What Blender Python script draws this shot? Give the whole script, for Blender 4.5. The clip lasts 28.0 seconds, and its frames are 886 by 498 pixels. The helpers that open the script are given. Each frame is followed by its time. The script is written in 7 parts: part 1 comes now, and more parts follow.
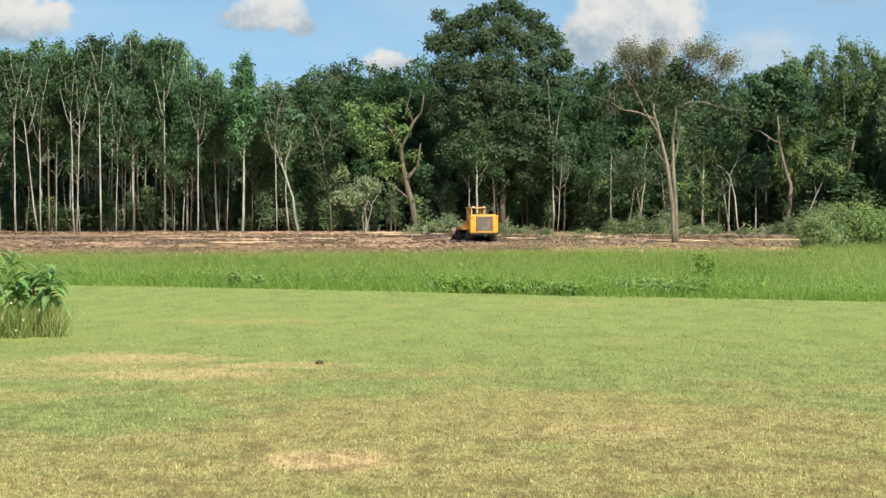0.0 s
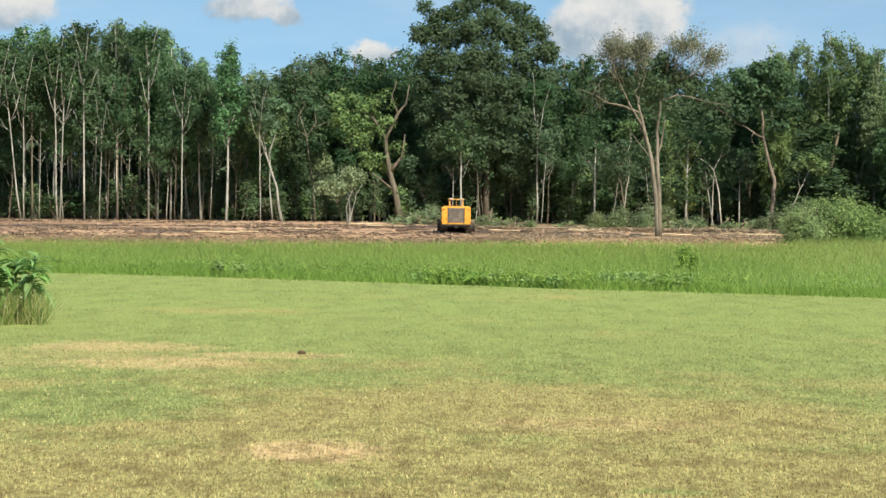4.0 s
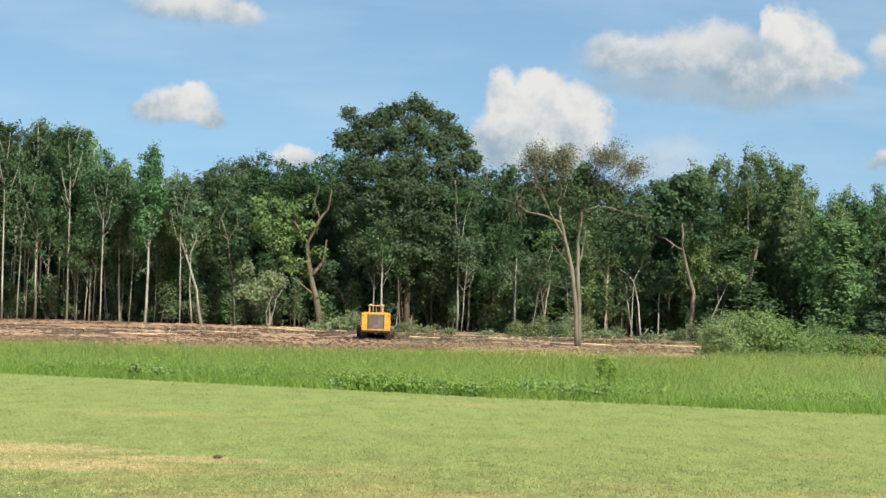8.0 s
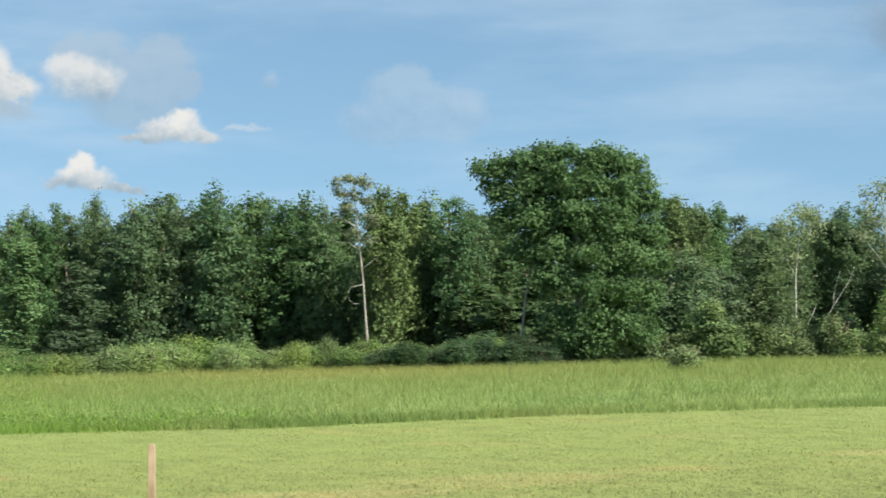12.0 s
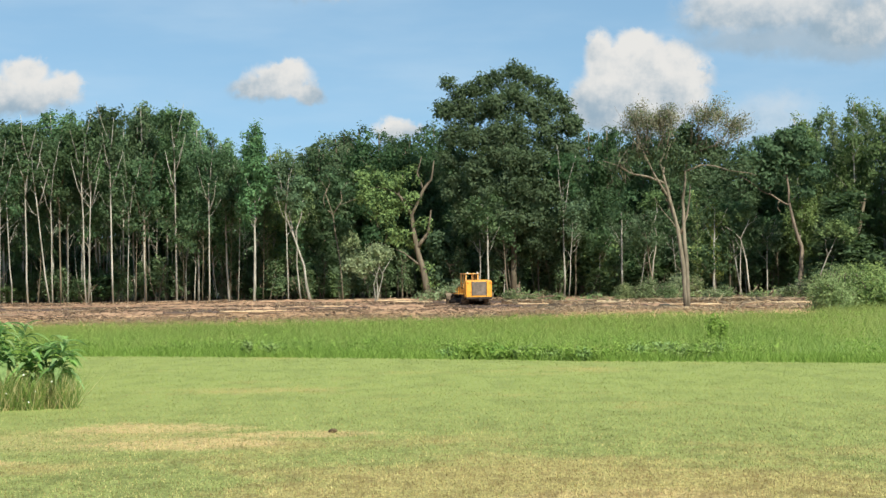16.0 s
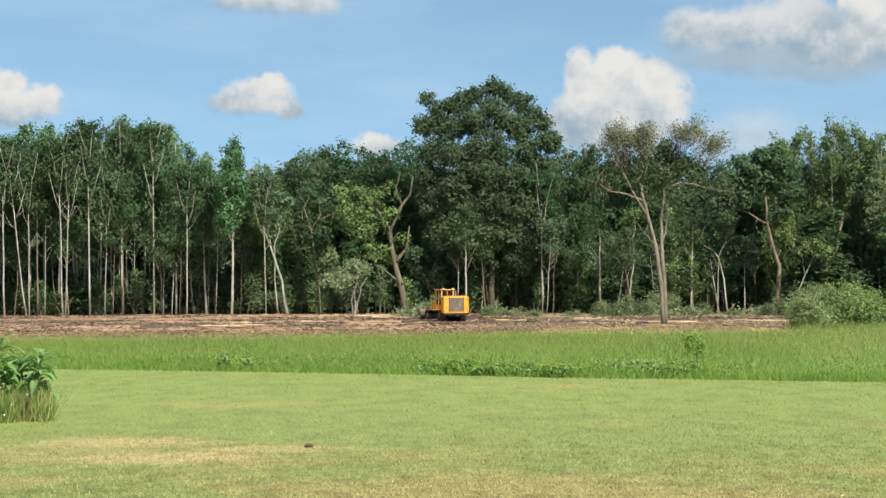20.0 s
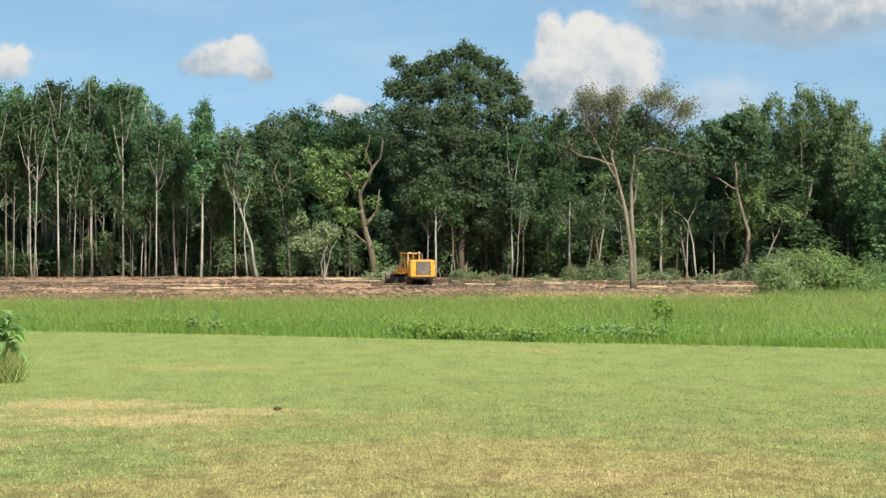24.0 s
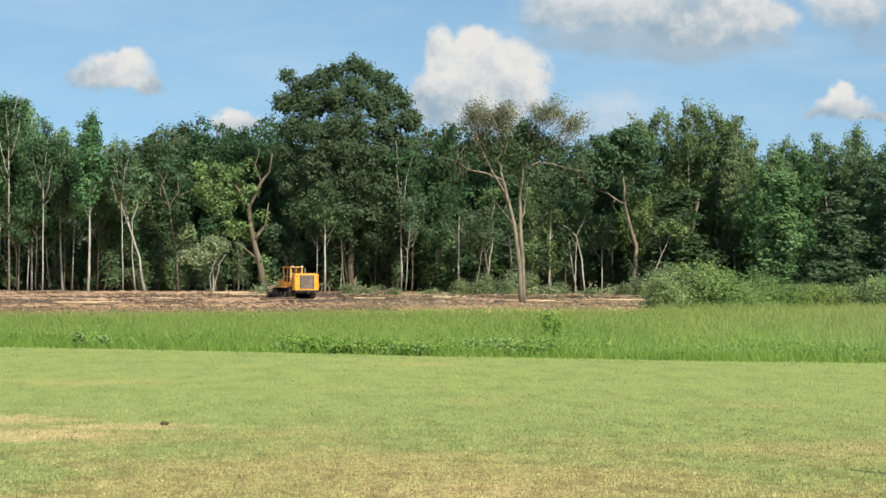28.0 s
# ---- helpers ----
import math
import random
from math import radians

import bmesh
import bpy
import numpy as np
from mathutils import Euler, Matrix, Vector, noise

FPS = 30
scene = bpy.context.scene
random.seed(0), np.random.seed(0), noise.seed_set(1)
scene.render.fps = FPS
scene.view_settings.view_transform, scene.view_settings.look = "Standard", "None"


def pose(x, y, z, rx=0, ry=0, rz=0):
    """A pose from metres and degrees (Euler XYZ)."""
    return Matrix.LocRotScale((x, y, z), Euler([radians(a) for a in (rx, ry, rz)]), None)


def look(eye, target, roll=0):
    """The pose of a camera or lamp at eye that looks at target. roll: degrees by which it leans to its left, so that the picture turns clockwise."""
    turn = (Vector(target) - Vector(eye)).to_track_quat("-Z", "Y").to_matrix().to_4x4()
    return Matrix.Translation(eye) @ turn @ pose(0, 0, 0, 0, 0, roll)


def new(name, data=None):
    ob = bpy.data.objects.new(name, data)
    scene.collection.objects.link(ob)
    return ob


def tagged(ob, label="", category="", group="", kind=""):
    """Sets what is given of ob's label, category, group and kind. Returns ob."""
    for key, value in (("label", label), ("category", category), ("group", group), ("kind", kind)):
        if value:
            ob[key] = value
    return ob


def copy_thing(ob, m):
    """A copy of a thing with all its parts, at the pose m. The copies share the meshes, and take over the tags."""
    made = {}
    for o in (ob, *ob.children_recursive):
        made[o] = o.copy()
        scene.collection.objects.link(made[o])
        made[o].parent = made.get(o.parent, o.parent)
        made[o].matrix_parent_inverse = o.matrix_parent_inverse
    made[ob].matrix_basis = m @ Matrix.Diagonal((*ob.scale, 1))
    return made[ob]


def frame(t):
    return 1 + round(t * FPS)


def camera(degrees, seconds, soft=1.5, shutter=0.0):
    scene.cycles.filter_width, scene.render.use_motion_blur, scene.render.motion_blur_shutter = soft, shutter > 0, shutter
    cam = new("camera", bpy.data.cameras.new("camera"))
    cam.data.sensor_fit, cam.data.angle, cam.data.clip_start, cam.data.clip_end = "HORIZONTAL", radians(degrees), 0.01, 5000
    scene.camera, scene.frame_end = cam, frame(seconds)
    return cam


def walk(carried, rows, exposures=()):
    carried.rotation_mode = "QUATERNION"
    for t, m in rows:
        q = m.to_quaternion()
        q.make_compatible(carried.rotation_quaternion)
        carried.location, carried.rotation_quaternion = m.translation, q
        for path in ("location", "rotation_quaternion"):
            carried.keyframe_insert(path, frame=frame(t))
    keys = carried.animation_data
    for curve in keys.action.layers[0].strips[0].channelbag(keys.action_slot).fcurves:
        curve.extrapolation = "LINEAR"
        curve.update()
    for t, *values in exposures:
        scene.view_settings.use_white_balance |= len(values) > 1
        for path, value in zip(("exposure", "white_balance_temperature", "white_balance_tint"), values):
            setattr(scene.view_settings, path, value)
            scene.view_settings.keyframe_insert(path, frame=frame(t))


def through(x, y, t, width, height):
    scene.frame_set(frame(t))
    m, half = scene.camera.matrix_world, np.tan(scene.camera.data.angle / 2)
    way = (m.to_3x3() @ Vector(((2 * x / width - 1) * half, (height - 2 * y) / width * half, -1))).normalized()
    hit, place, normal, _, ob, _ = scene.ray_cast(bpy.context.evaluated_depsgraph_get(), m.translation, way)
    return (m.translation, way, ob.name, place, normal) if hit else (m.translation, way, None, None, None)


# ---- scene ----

H_EYE = 2.6                      # eye height over the flat ground
ARM = 0.35                       # the picture is held this far before the body


def ray_pose(yaw, pitch, roll):
    a, e = radians(yaw), radians(pitch)
    eye = Vector((ARM * math.sin(a), ARM * math.cos(a), H_EYE))
    way = Vector((math.sin(a) * math.cos(e), math.cos(a) * math.cos(e), math.sin(e)))
    return look(eye, eye + way * 100, roll)


cam = camera(23.45, 28.0, soft=1.5, shutter=0.08)
walk(cam, [
    (0.0, ray_pose(0.271, -1.261, 0.06)),
    (0.5, ray_pose(0.497, -1.429, 0.19)),
    (1.0, ray_pose(0.435, -1.698, 0.09)),
    (1.5, ray_pose(0.265, -1.822, 0.03)),
    (2.0, ray_pose(0.121, -1.842, -0.09)),
    (2.5, ray_pose(0.040, -1.708, -0.16)),
    (3.0, ray_pose(-0.073, -1.730, -0.04)),
    (3.5, ray_pose(-0.322, -1.633, 0.32)),
    (4.0, ray_pose(0.718, -1.488, 0.66)),
    (4.5, ray_pose(2.907, -1.457, 0.19)),
    (6.5, ray_pose(2.298, -0.562, 0.15)),
    (7.0, ray_pose(2.056, -0.355, 0.76)),
    (7.5, ray_pose(2.006, 0.811, 1.60)),
    (8.0, ray_pose(2.786, 1.419, 1.73)),
    (8.5, ray_pose(7.588, 1.494, 2.64)),
    (9.0, ray_pose(16.309, 1.765, 1.96)),
    (9.5, ray_pose(25.720, 2.019, 1.95)),
    (10.0, ray_pose(35.552, 1.764, 2.11)),
    (10.5, ray_pose(41.724, 1.685, 1.76)),
    (11.0, ray_pose(39.039, 1.456, 0.60)),
    (11.5, ray_pose(31.900, 1.915, -0.40)),
    (12.0, ray_pose(24.494, 2.100, -0.98)),
    (12.5, ray_pose(17.228, 1.906, -1.31)),
    (13.0, ray_pose(11.321, 1.671, -1.24)),
    (13.5, ray_pose(6.540, 1.767, -1.31)),
    (15.5, ray_pose(0.090, 0.395, -0.65)),
    (16.0, ray_pose(-0.024, 0.527, -0.65)),
    (16.5, ray_pose(0.057, 0.473, -0.57)),
    (17.0, ray_pose(0.000, 0.582, -0.65)),
    (17.5, ray_pose(0.015, 0.830, -0.80)),
    (18.0, ray_pose(0.121, 1.026, -0.86)),
    (18.5, ray_pose(0.276, 1.117, -0.73)),
    (19.0, ray_pose(0.461, 1.147, -0.39)),
    (19.5, ray_pose(0.605, 1.080, -0.19)),
    (20.0, ray_pose(0.565, 0.947, -0.19)),
    (20.5, ray_pose(0.545, 0.945, -0.24)),
    (21.0, ray_pose(0.556, 0.935, -0.29)),
    (21.5, ray_pose(0.595, 0.864, -0.32)),
    (23.5, ray_pose(0.975, -0.066, 0.17)),
    (24.0, ray_pose(1.372, -0.025, 0.14)),
    (24.5, ray_pose(2.296, 0.146, 0.21)),
    (25.0, ray_pose(3.309, 0.275, 0.22)),
    (25.5, ray_pose(4.157, 0.374, 0.34)),
    (26.0, ray_pose(4.821, 0.561, 0.26)),
    (26.5, ray_pose(4.819, 0.737, 0.36)),
    (27.0, ray_pose(4.416, 0.791, 0.28)),
    (27.5, ray_pose(4.452, 0.701, 0.24)),
    (28.0, ray_pose(4.335, 0.357, 0.18)),
], [(0.0, 0.67, 7150, 4), (8.5, 0.67, 7150, 4), (10.0, 0.74, 7150, 4), (11.5, 0.76, 7150, 4), (13.5, 0.67, 7150, 4), (28.0, 0.67, 7150, 4)])

# ---------------------------------------------------------------- world, sun
SUN_AZ, SUN_EL = 150.0, 44.0     # degrees clockwise from +y, and up


def at(az, d, z=0.0):
    return Vector((d * math.sin(radians(az)), d * math.cos(radians(az)), z))


world = bpy.data.worlds.new("world")
scene.world = world
world.use_nodes = True
wn, wl = world.node_tree.nodes, world.node_tree.links
wn.clear()


def wmath(op, a, b=None, c=None, clamp=False):
    n = wn.new("ShaderNodeMath")
    n.operation, n.use_clamp = op, clamp
    for i, v in enumerate((a, b, c)):
        if v is None:
            continue
        if isinstance(v, (int, float)):
            n.inputs[i].default_value = v
        else:
            wl.new(v, n.inputs[i])
    return n.outputs[0]


def wmix(fac, a, b):
    n = wn.new("ShaderNodeMix")
    n.data_type = "RGBA"
    for i, v in ((0, fac), (6, a), (7, b)):
        if isinstance(v, (int, float)):
            n.inputs[i].default_value = v
        elif isinstance(v, tuple):
            n.inputs[i].default_value = (*v, 1)
        else:
            wl.new(v, n.inputs[i])
    return n.outputs[2]


def wsmooth(v, lo, hi):
    n = wn.new("ShaderNodeMapRange")
    n.interpolation_type = "SMOOTHSTEP"
    wl.new(v, n.inputs[0])
    n.inputs[1].default_value, n.inputs[2].default_value = lo, hi
    return n.outputs[0]


coord = wn.new("ShaderNodeTexCoord")
sky = wn.new("ShaderNodeTexSky")
sky.sky_type, sky.sun_disc = "NISHITA", False
sky.sun_elevation, sky.sun_rotation = radians(SUN_EL), radians(SUN_AZ)
sky.air_density, sky.dust_density, sky.ozone_density = 1.0, 0.4, 1.3
lift = wn.new("ShaderNodeVectorMath")
lift.operation = "ADD"
wl.new(coord.outputs["Generated"], lift.inputs[0])
lift.inputs[1].default_value = (0, 0, 0.19)
norm = wn.new("ShaderNodeVectorMath")
norm.operation = "NORMALIZE"
wl.new(lift.outputs[0], norm.inputs[0])
wl.new(norm.outputs[0], sky.inputs[0])
scale_sky = wn.new("ShaderNodeVectorMath")
scale_sky.operation = "MULTIPLY"
wl.new(sky.outputs[0], scale_sky.inputs[0])
scale_sky.inputs[1].default_value = (0.0895, 0.1030, 0.1065)
sep = wn.new("ShaderNodeSeparateXYZ")
wl.new(coord.outputs["Generated"], sep.inputs[0])
azd = wmath("MULTIPLY", wmath("ARCTAN2", sep.outputs[0], sep.outputs[1]), 57.2958)
eld = wmath("MULTIPLY", wmath("ARCSINE", sep.outputs[2]), 57.2958)
flat = wn.new("ShaderNodeCombineXYZ")
wl.new(azd, flat.inputs[0])
wl.new(eld, flat.inputs[1])


def sky_noise(scale, detail, rough=0.55, seed=0.0, sy=1.0):
    m = wn.new("ShaderNodeVectorMath")
    m.operation = "MULTIPLY_ADD"
    wl.new(flat.outputs[0], m.inputs[0])
    m.inputs[1].default_value, m.inputs[2].default_value = (1, sy, 1), (seed, seed * 1.7, 0)
    n = wn.new("ShaderNodeTexNoise")
    n.inputs["Scale"].default_value, n.inputs["Detail"].default_value = scale, detail
    n.inputs["Roughness"].default_value = rough
    wl.new(m.outputs[0], n.inputs["Vector"])
    return n


warp = sky_noise(0.7, 2, 0.5)
curl = sky_noise(2.4, 5, 0.6, 5.1)
puff = sky_noise(1.3, 5, 0.6, 7.3)
haze = sky_noise(0.10, 5, 0.55, 3.1, 4.5)


def shifted(base, colour, by):
    k = wn.new("ShaderNodeVectorMath")
    k.operation = "MULTIPLY_ADD"
    wl.new(colour, k.inputs[0])
    k.inputs[1].default_value, k.inputs[2].default_value = (2 * by, 2 * by * 0.8, 0), (-by, -by * 0.8, 0)
    s = wn.new("ShaderNodeVectorMath")
    s.operation = "ADD"
    wl.new(base, s.inputs[0])
    wl.new(k.outputs[0], s.inputs[1])
    return s.outputs[0]


warped = shifted(shifted(flat.outputs[0], warp.outputs["Color"], 0.45), curl.outputs["Color"], 0.30)
billow = wmath("ABSOLUTE", wmath("SUBTRACT", curl.outputs["Fac"], 0.5))
sky_col = wmix(wmath("MULTIPLY", wsmooth(haze.outputs["Fac"], 0.38, 0.72), 0.30), scale_sky.outputs[0], (0.39, 0.49, 0.63))
CLOUD_WHITE, CLOUD_GREY = (0.495, 0.500, 0.545), (0.200, 0.275, 0.375)


def cloud(puffs, soft=0.4, white=1.0, much=1.0, grey=CLOUD_GREY):
    """One cloud of the sky, gathered from puffs: their places and half sizes in degrees."""
    global sky_col
    field = None
    for az, el, rx, ry in puffs:
        m = wn.new("ShaderNodeVectorMath")
        m.operation = "MULTIPLY_ADD"
        wl.new(warped, m.inputs[0])
        m.inputs[1].default_value, m.inputs[2].default_value = (1 / rx, 1 / ry, 0), (-az / rx, -el / ry, 0)
        ln = wn.new("ShaderNodeVectorMath")
        ln.operation = "LENGTH"
        wl.new(m.outputs[0], ln.inputs[0])
        here = wmath("SUBTRACT", 1.0, ln.outputs["Value"])
        field = here if field is None else wmath("SMOOTH_MAX", field, here, 0.45)
    low, high = min(p[1] - p[3] for p in puffs), max(p[1] + p[3] for p in puffs)
    left, right = min(p[0] - p[2] for p in puffs), max(p[0] + p[2] for p in puffs)
    field = wmath("ADD", field, wmath("MULTIPLY", wmath("SUBTRACT", 0.12, billow), 0.7))
    mask = wmath("MULTIPLY", wsmooth(field, -0.12 - 0.30 * soft, 0.06 + 0.85 * soft), much)
    # white where the sun strikes the tops, greyer below and away from it
    v = wmath("MULTIPLY", wmath("SUBTRACT", eld, low), 0.85 / (high - low))
    v = wmath("ADD", v, wmath("MULTIPLY", wmath("SUBTRACT", azd, left), 0.18 / (right - left)))
    v = wmath("ADD", v, wmath("MULTIPLY", wmath("SUBTRACT", puff.outputs["Fac"], 0.5), 1.5))
    lit = wmath("MULTIPLY", wsmooth(v, -0.10, 0.85), white)
    sky_col = wmix(mask, sky_col, wmix(lit, grey, CLOUD_WHITE))


cloud(((16.99, 6.98, 0.82, 0.9), (16.22, 6.4, 1.42, 0.9), (17.58, 6.66, 0.52, 0.45), (15.18, 7.33, 0.9, 0.6)), 0.25, 0.3, 0.45)
cloud(((23.53, 6.35, 0.9, 0.63), (24.31, 5.77, 1.42, 0.75), (23.11, 5.5, 1.27, 0.6)), 0.3, 0.75, 0.22)
cloud(((20.04, 6.65, 0.3, 0.22),), 0.8, 0.8, 0.25)
cloud(((8.84, 3.93, 1.12, 0.6), (8.1, 3.73, 0.9, 0.6)), 0.8, 0.9, 0.45)
cloud(((-10.98, 4.71, 1.27, 0.48), (-11.1, 5.32, 0.51, 0.39), (-10.07, 4.94, 0.54, 0.39), (-12.0, 4.74, 0.9, 0.6)), 0.4, 1.0, 1.0)
cloud(((-4.43, 5.01, 0.93, 0.54), (-4.13, 5.31, 0.51, 0.36), (-4.92, 4.89, 0.6, 0.36), (-3.65, 4.76, 0.51, 0.27)), 0.4, 1.0, 1.0)
cloud(((-4.25, 7.63, 1.5, 0.51), (-3.04, 7.51, 0.75, 0.3)), 0.6, 0.9, 0.95)
cloud(((-1.19, 3.77, 0.54, 0.33), (-0.89, 3.69, 0.37, 0.21)), 0.45, 1.0, 1.0)
cloud(((4.35, 4.63, 0.96, 0.81), (3.87, 4.29, 0.67, 0.67), (4.96, 4.84, 0.75, 0.66), (5.87, 5.2, 0.81, 0.87), (6.47, 4.96, 0.66, 0.87), (4.30, 5.62, 0.55, 0.66), (4.90, 5.45, 0.60, 0.45), (5.31, 5.80, 0.55, 0.55), (5.1, 4.09, 1.42, 0.67), (6.01, 4.37, 1.05, 0.75)), 0.3, 1.0, 1.0)
cloud(((10.74, 5.67, 2.24, 0.42), (8.92, 5.9, 2.39, 0.39), (12.42, 5.83, 1.35, 0.3)), 0.7, 0.18, 0.75)
cloud(((7.72, 6.71, 1.42, 0.6), (9.09, 6.8, 1.2, 0.69), (10.01, 7.01, 0.9, 0.63)), 0.45, 0.85, 0.95)
cloud(((11.06, 6.35, 1.42, 0.63), (11.69, 7.24, 0.57, 0.75), (12.25, 6.81, 0.93, 0.96), (13.07, 6.52, 0.66, 0.48), (11.39, 7.66, 0.33, 0.42)), 0.35, 1.0, 1.0)
cloud(((10.85, 7.11, 0.93, 0.36),), 0.8, 0.45, 0.7)
cloud(((14.87, 6.74, 0.82, 0.54), (15.44, 6.54, 0.6, 0.36), (14.42, 6.98, 0.42, 0.3)), 0.6, 0.9, 0.85)
cloud(((17.25, 5.36, 0.78, 0.36), (17.41, 5.61, 0.42, 0.3), (16.64, 5.19, 0.72, 0.18), (17.92, 5.15, 0.6, 0.18)), 0.5, 1.0, 1.0)
cloud(((19.2, 5.36, 0.6, 0.1),), 0.9, 0.9, 0.35)
cloud(((14.96, 4.18, 0.75, 0.3), (14.96, 4.43, 0.36, 0.24), (14.35, 4.01, 0.66, 0.16), (15.86, 3.94, 0.6, 0.13)), 0.5, 1.0, 1.0)
cloud(((38.4, 7.85, 2.6, 1.05), (40.66, 7.95, 3.0, 1.1), (43.09, 8.0, 3.0, 1.05), (45.65, 7.95, 2.6, 0.95), (48.47, 8.42, 2.6, 0.9)), 0.55, 0.0, 0.85, (0.160, 0.228, 0.335))
cloud(((37.6, 7.5, 1.3, 0.7), (38.6, 7.3, 1.4, 0.5)), 0.5, 0.0, 0.5, (0.160, 0.228, 0.335))
cloud(((50.0, 7.2, 5.5, 1.8), (45.0, 7.0, 6.0, 1.2)), 1.0, 0.0, 0.42, (0.19, 0.29, 0.44))
cloud(((42.19, 7.56, 2.24, 0.6), (44.16, 7.61, 1.65, 0.54)), 0.9, 0.45, 0.35)
cloud(((46.34, 7.65, 1.42, 0.54), (44.98, 7.66, 1.05, 0.42), (47.3, 7.89, 0.54, 0.42)), 0.55, 1.0, 0.95)
cloud(((37.53, 5.76, 0.60, 0.40), (37.20, 5.66, 0.60, 0.26)), 0.7, 1.0, 1.0)
cloud(((39.0, 5.80, 0.70, 0.40), (39.5, 5.62, 0.80, 0.30), (40.0, 5.62, 0.70, 0.28), (40.6, 5.52, 0.75, 0.22), (41.1, 5.42, 0.50, 0.13)), 0.6, 1.0, 1.0)
back = wn.new("ShaderNodeBackground")
wl.new(sky_col, back.inputs[0])
back.inputs[1].default_value = 1.0
wl.new(back.outputs[0], wn.new("ShaderNodeOutputWorld").inputs[0])

sun = new("sun", bpy.data.lights.new("sun", "SUN"))
sun.data.energy, sun.data.angle, sun.data.color = 4.8, radians(0.6), (1.0, 0.95, 0.87)
sun.matrix_world = look(at(SUN_AZ, 100, 100 * math.tan(radians(SUN_EL))), (0, 0, 0))

# ---------------------------------------------------------------- materials
class Nodes:
    """A small wrapper to write node materials."""

    def __init__(self, name):
        self.mat = bpy.data.materials.new(name)
        self.mat.use_nodes = True
        self.n, self.l = self.mat.node_tree.nodes, self.mat.node_tree.links
        self.bsdf = self.n["Principled BSDF"]
        self.out = self.n["Material Output"]
        self.geo = self.n.new("ShaderNodeNewGeometry")
        self.obj = self.n.new("ShaderNodeObjectInfo")

    def put(self, v, socket):
        if isinstance(v, (int, float)):
            socket.default_value = v
        elif isinstance(v, tuple):
            socket.default_value = (*v, 1) if len(v) == 3 and len(socket.default_value) == 4 else v
        else:
            self.l.new(v, socket)

    def math(self, op, a, b=0.0, clamp=False):
        n = self.n.new("ShaderNodeMath")
        n.operation, n.use_clamp = op, clamp
        self.put(a, n.inputs[0])
        self.put(b, n.inputs[1])
        return n.outputs[0]

    def mix(self, fac, a, b, blend="MIX"):
        n = self.n.new("ShaderNodeMix")
        n.data_type, n.blend_type = "RGBA", blend
        self.put(fac, n.inputs[0])
        self.put(a, n.inputs[6])
        self.put(b, n.inputs[7])
        return n.outputs[2]

    def ramp(self, v, lo, hi):
        n = self.n.new("ShaderNodeMapRange")
        n.interpolation_type = "SMOOTHSTEP"
        self.put(v, n.inputs[0])
        n.inputs[1].default_value, n.inputs[2].default_value = lo, hi
        return n.outputs[0]

    def where(self, local=False, stretch=(1, 1, 1), shift=(0, 0, 0)):
        v = self.n.new("ShaderNodeTexCoord").outputs["Object"] if local else self.geo.outputs["Position"]
        n = self.n.new("ShaderNodeVectorMath")
        n.operation = "MULTIPLY_ADD"
        self.l.new(v, n.inputs[0])
        n.inputs[1].default_value, n.inputs[2].default_value = stretch, shift
        return n.outputs[0]

    def noise(self, scale, detail=3.0, rough=0.5, stretch=(1, 1, 1), local=False, shift=(0, 0, 0)):
        n = self.n.new("ShaderNodeTexNoise")
        n.inputs["Scale"].default_value, n.inputs["Detail"].default_value = scale, detail
        n.inputs["Roughness"].default_value = rough
        self.l.new(self.where(local, stretch, shift), n.inputs["Vector"])
        return n.outputs["Fac"]

    def bump(self, height, strength, distance=0.02):
        n = self.n.new("ShaderNodeBump")
        n.inputs["Strength"].default_value, n.inputs["Distance"].default_value = strength, distance
        self.l.new(height, n.inputs["Height"])
        self.l.new(n.outputs[0], self.bsdf.inputs["Normal"])

    def done(self, colour, rough=0.8, metal=0.0, spec=0.3):
        self.put(colour, self.bsdf.inputs["Base Color"])
        self.put(rough, self.bsdf.inputs["Roughness"])
        self.bsdf.inputs["Metallic"].default_value = metal
        self.bsdf.inputs["Specular IOR Level"].default_value = spec
        return self.mat


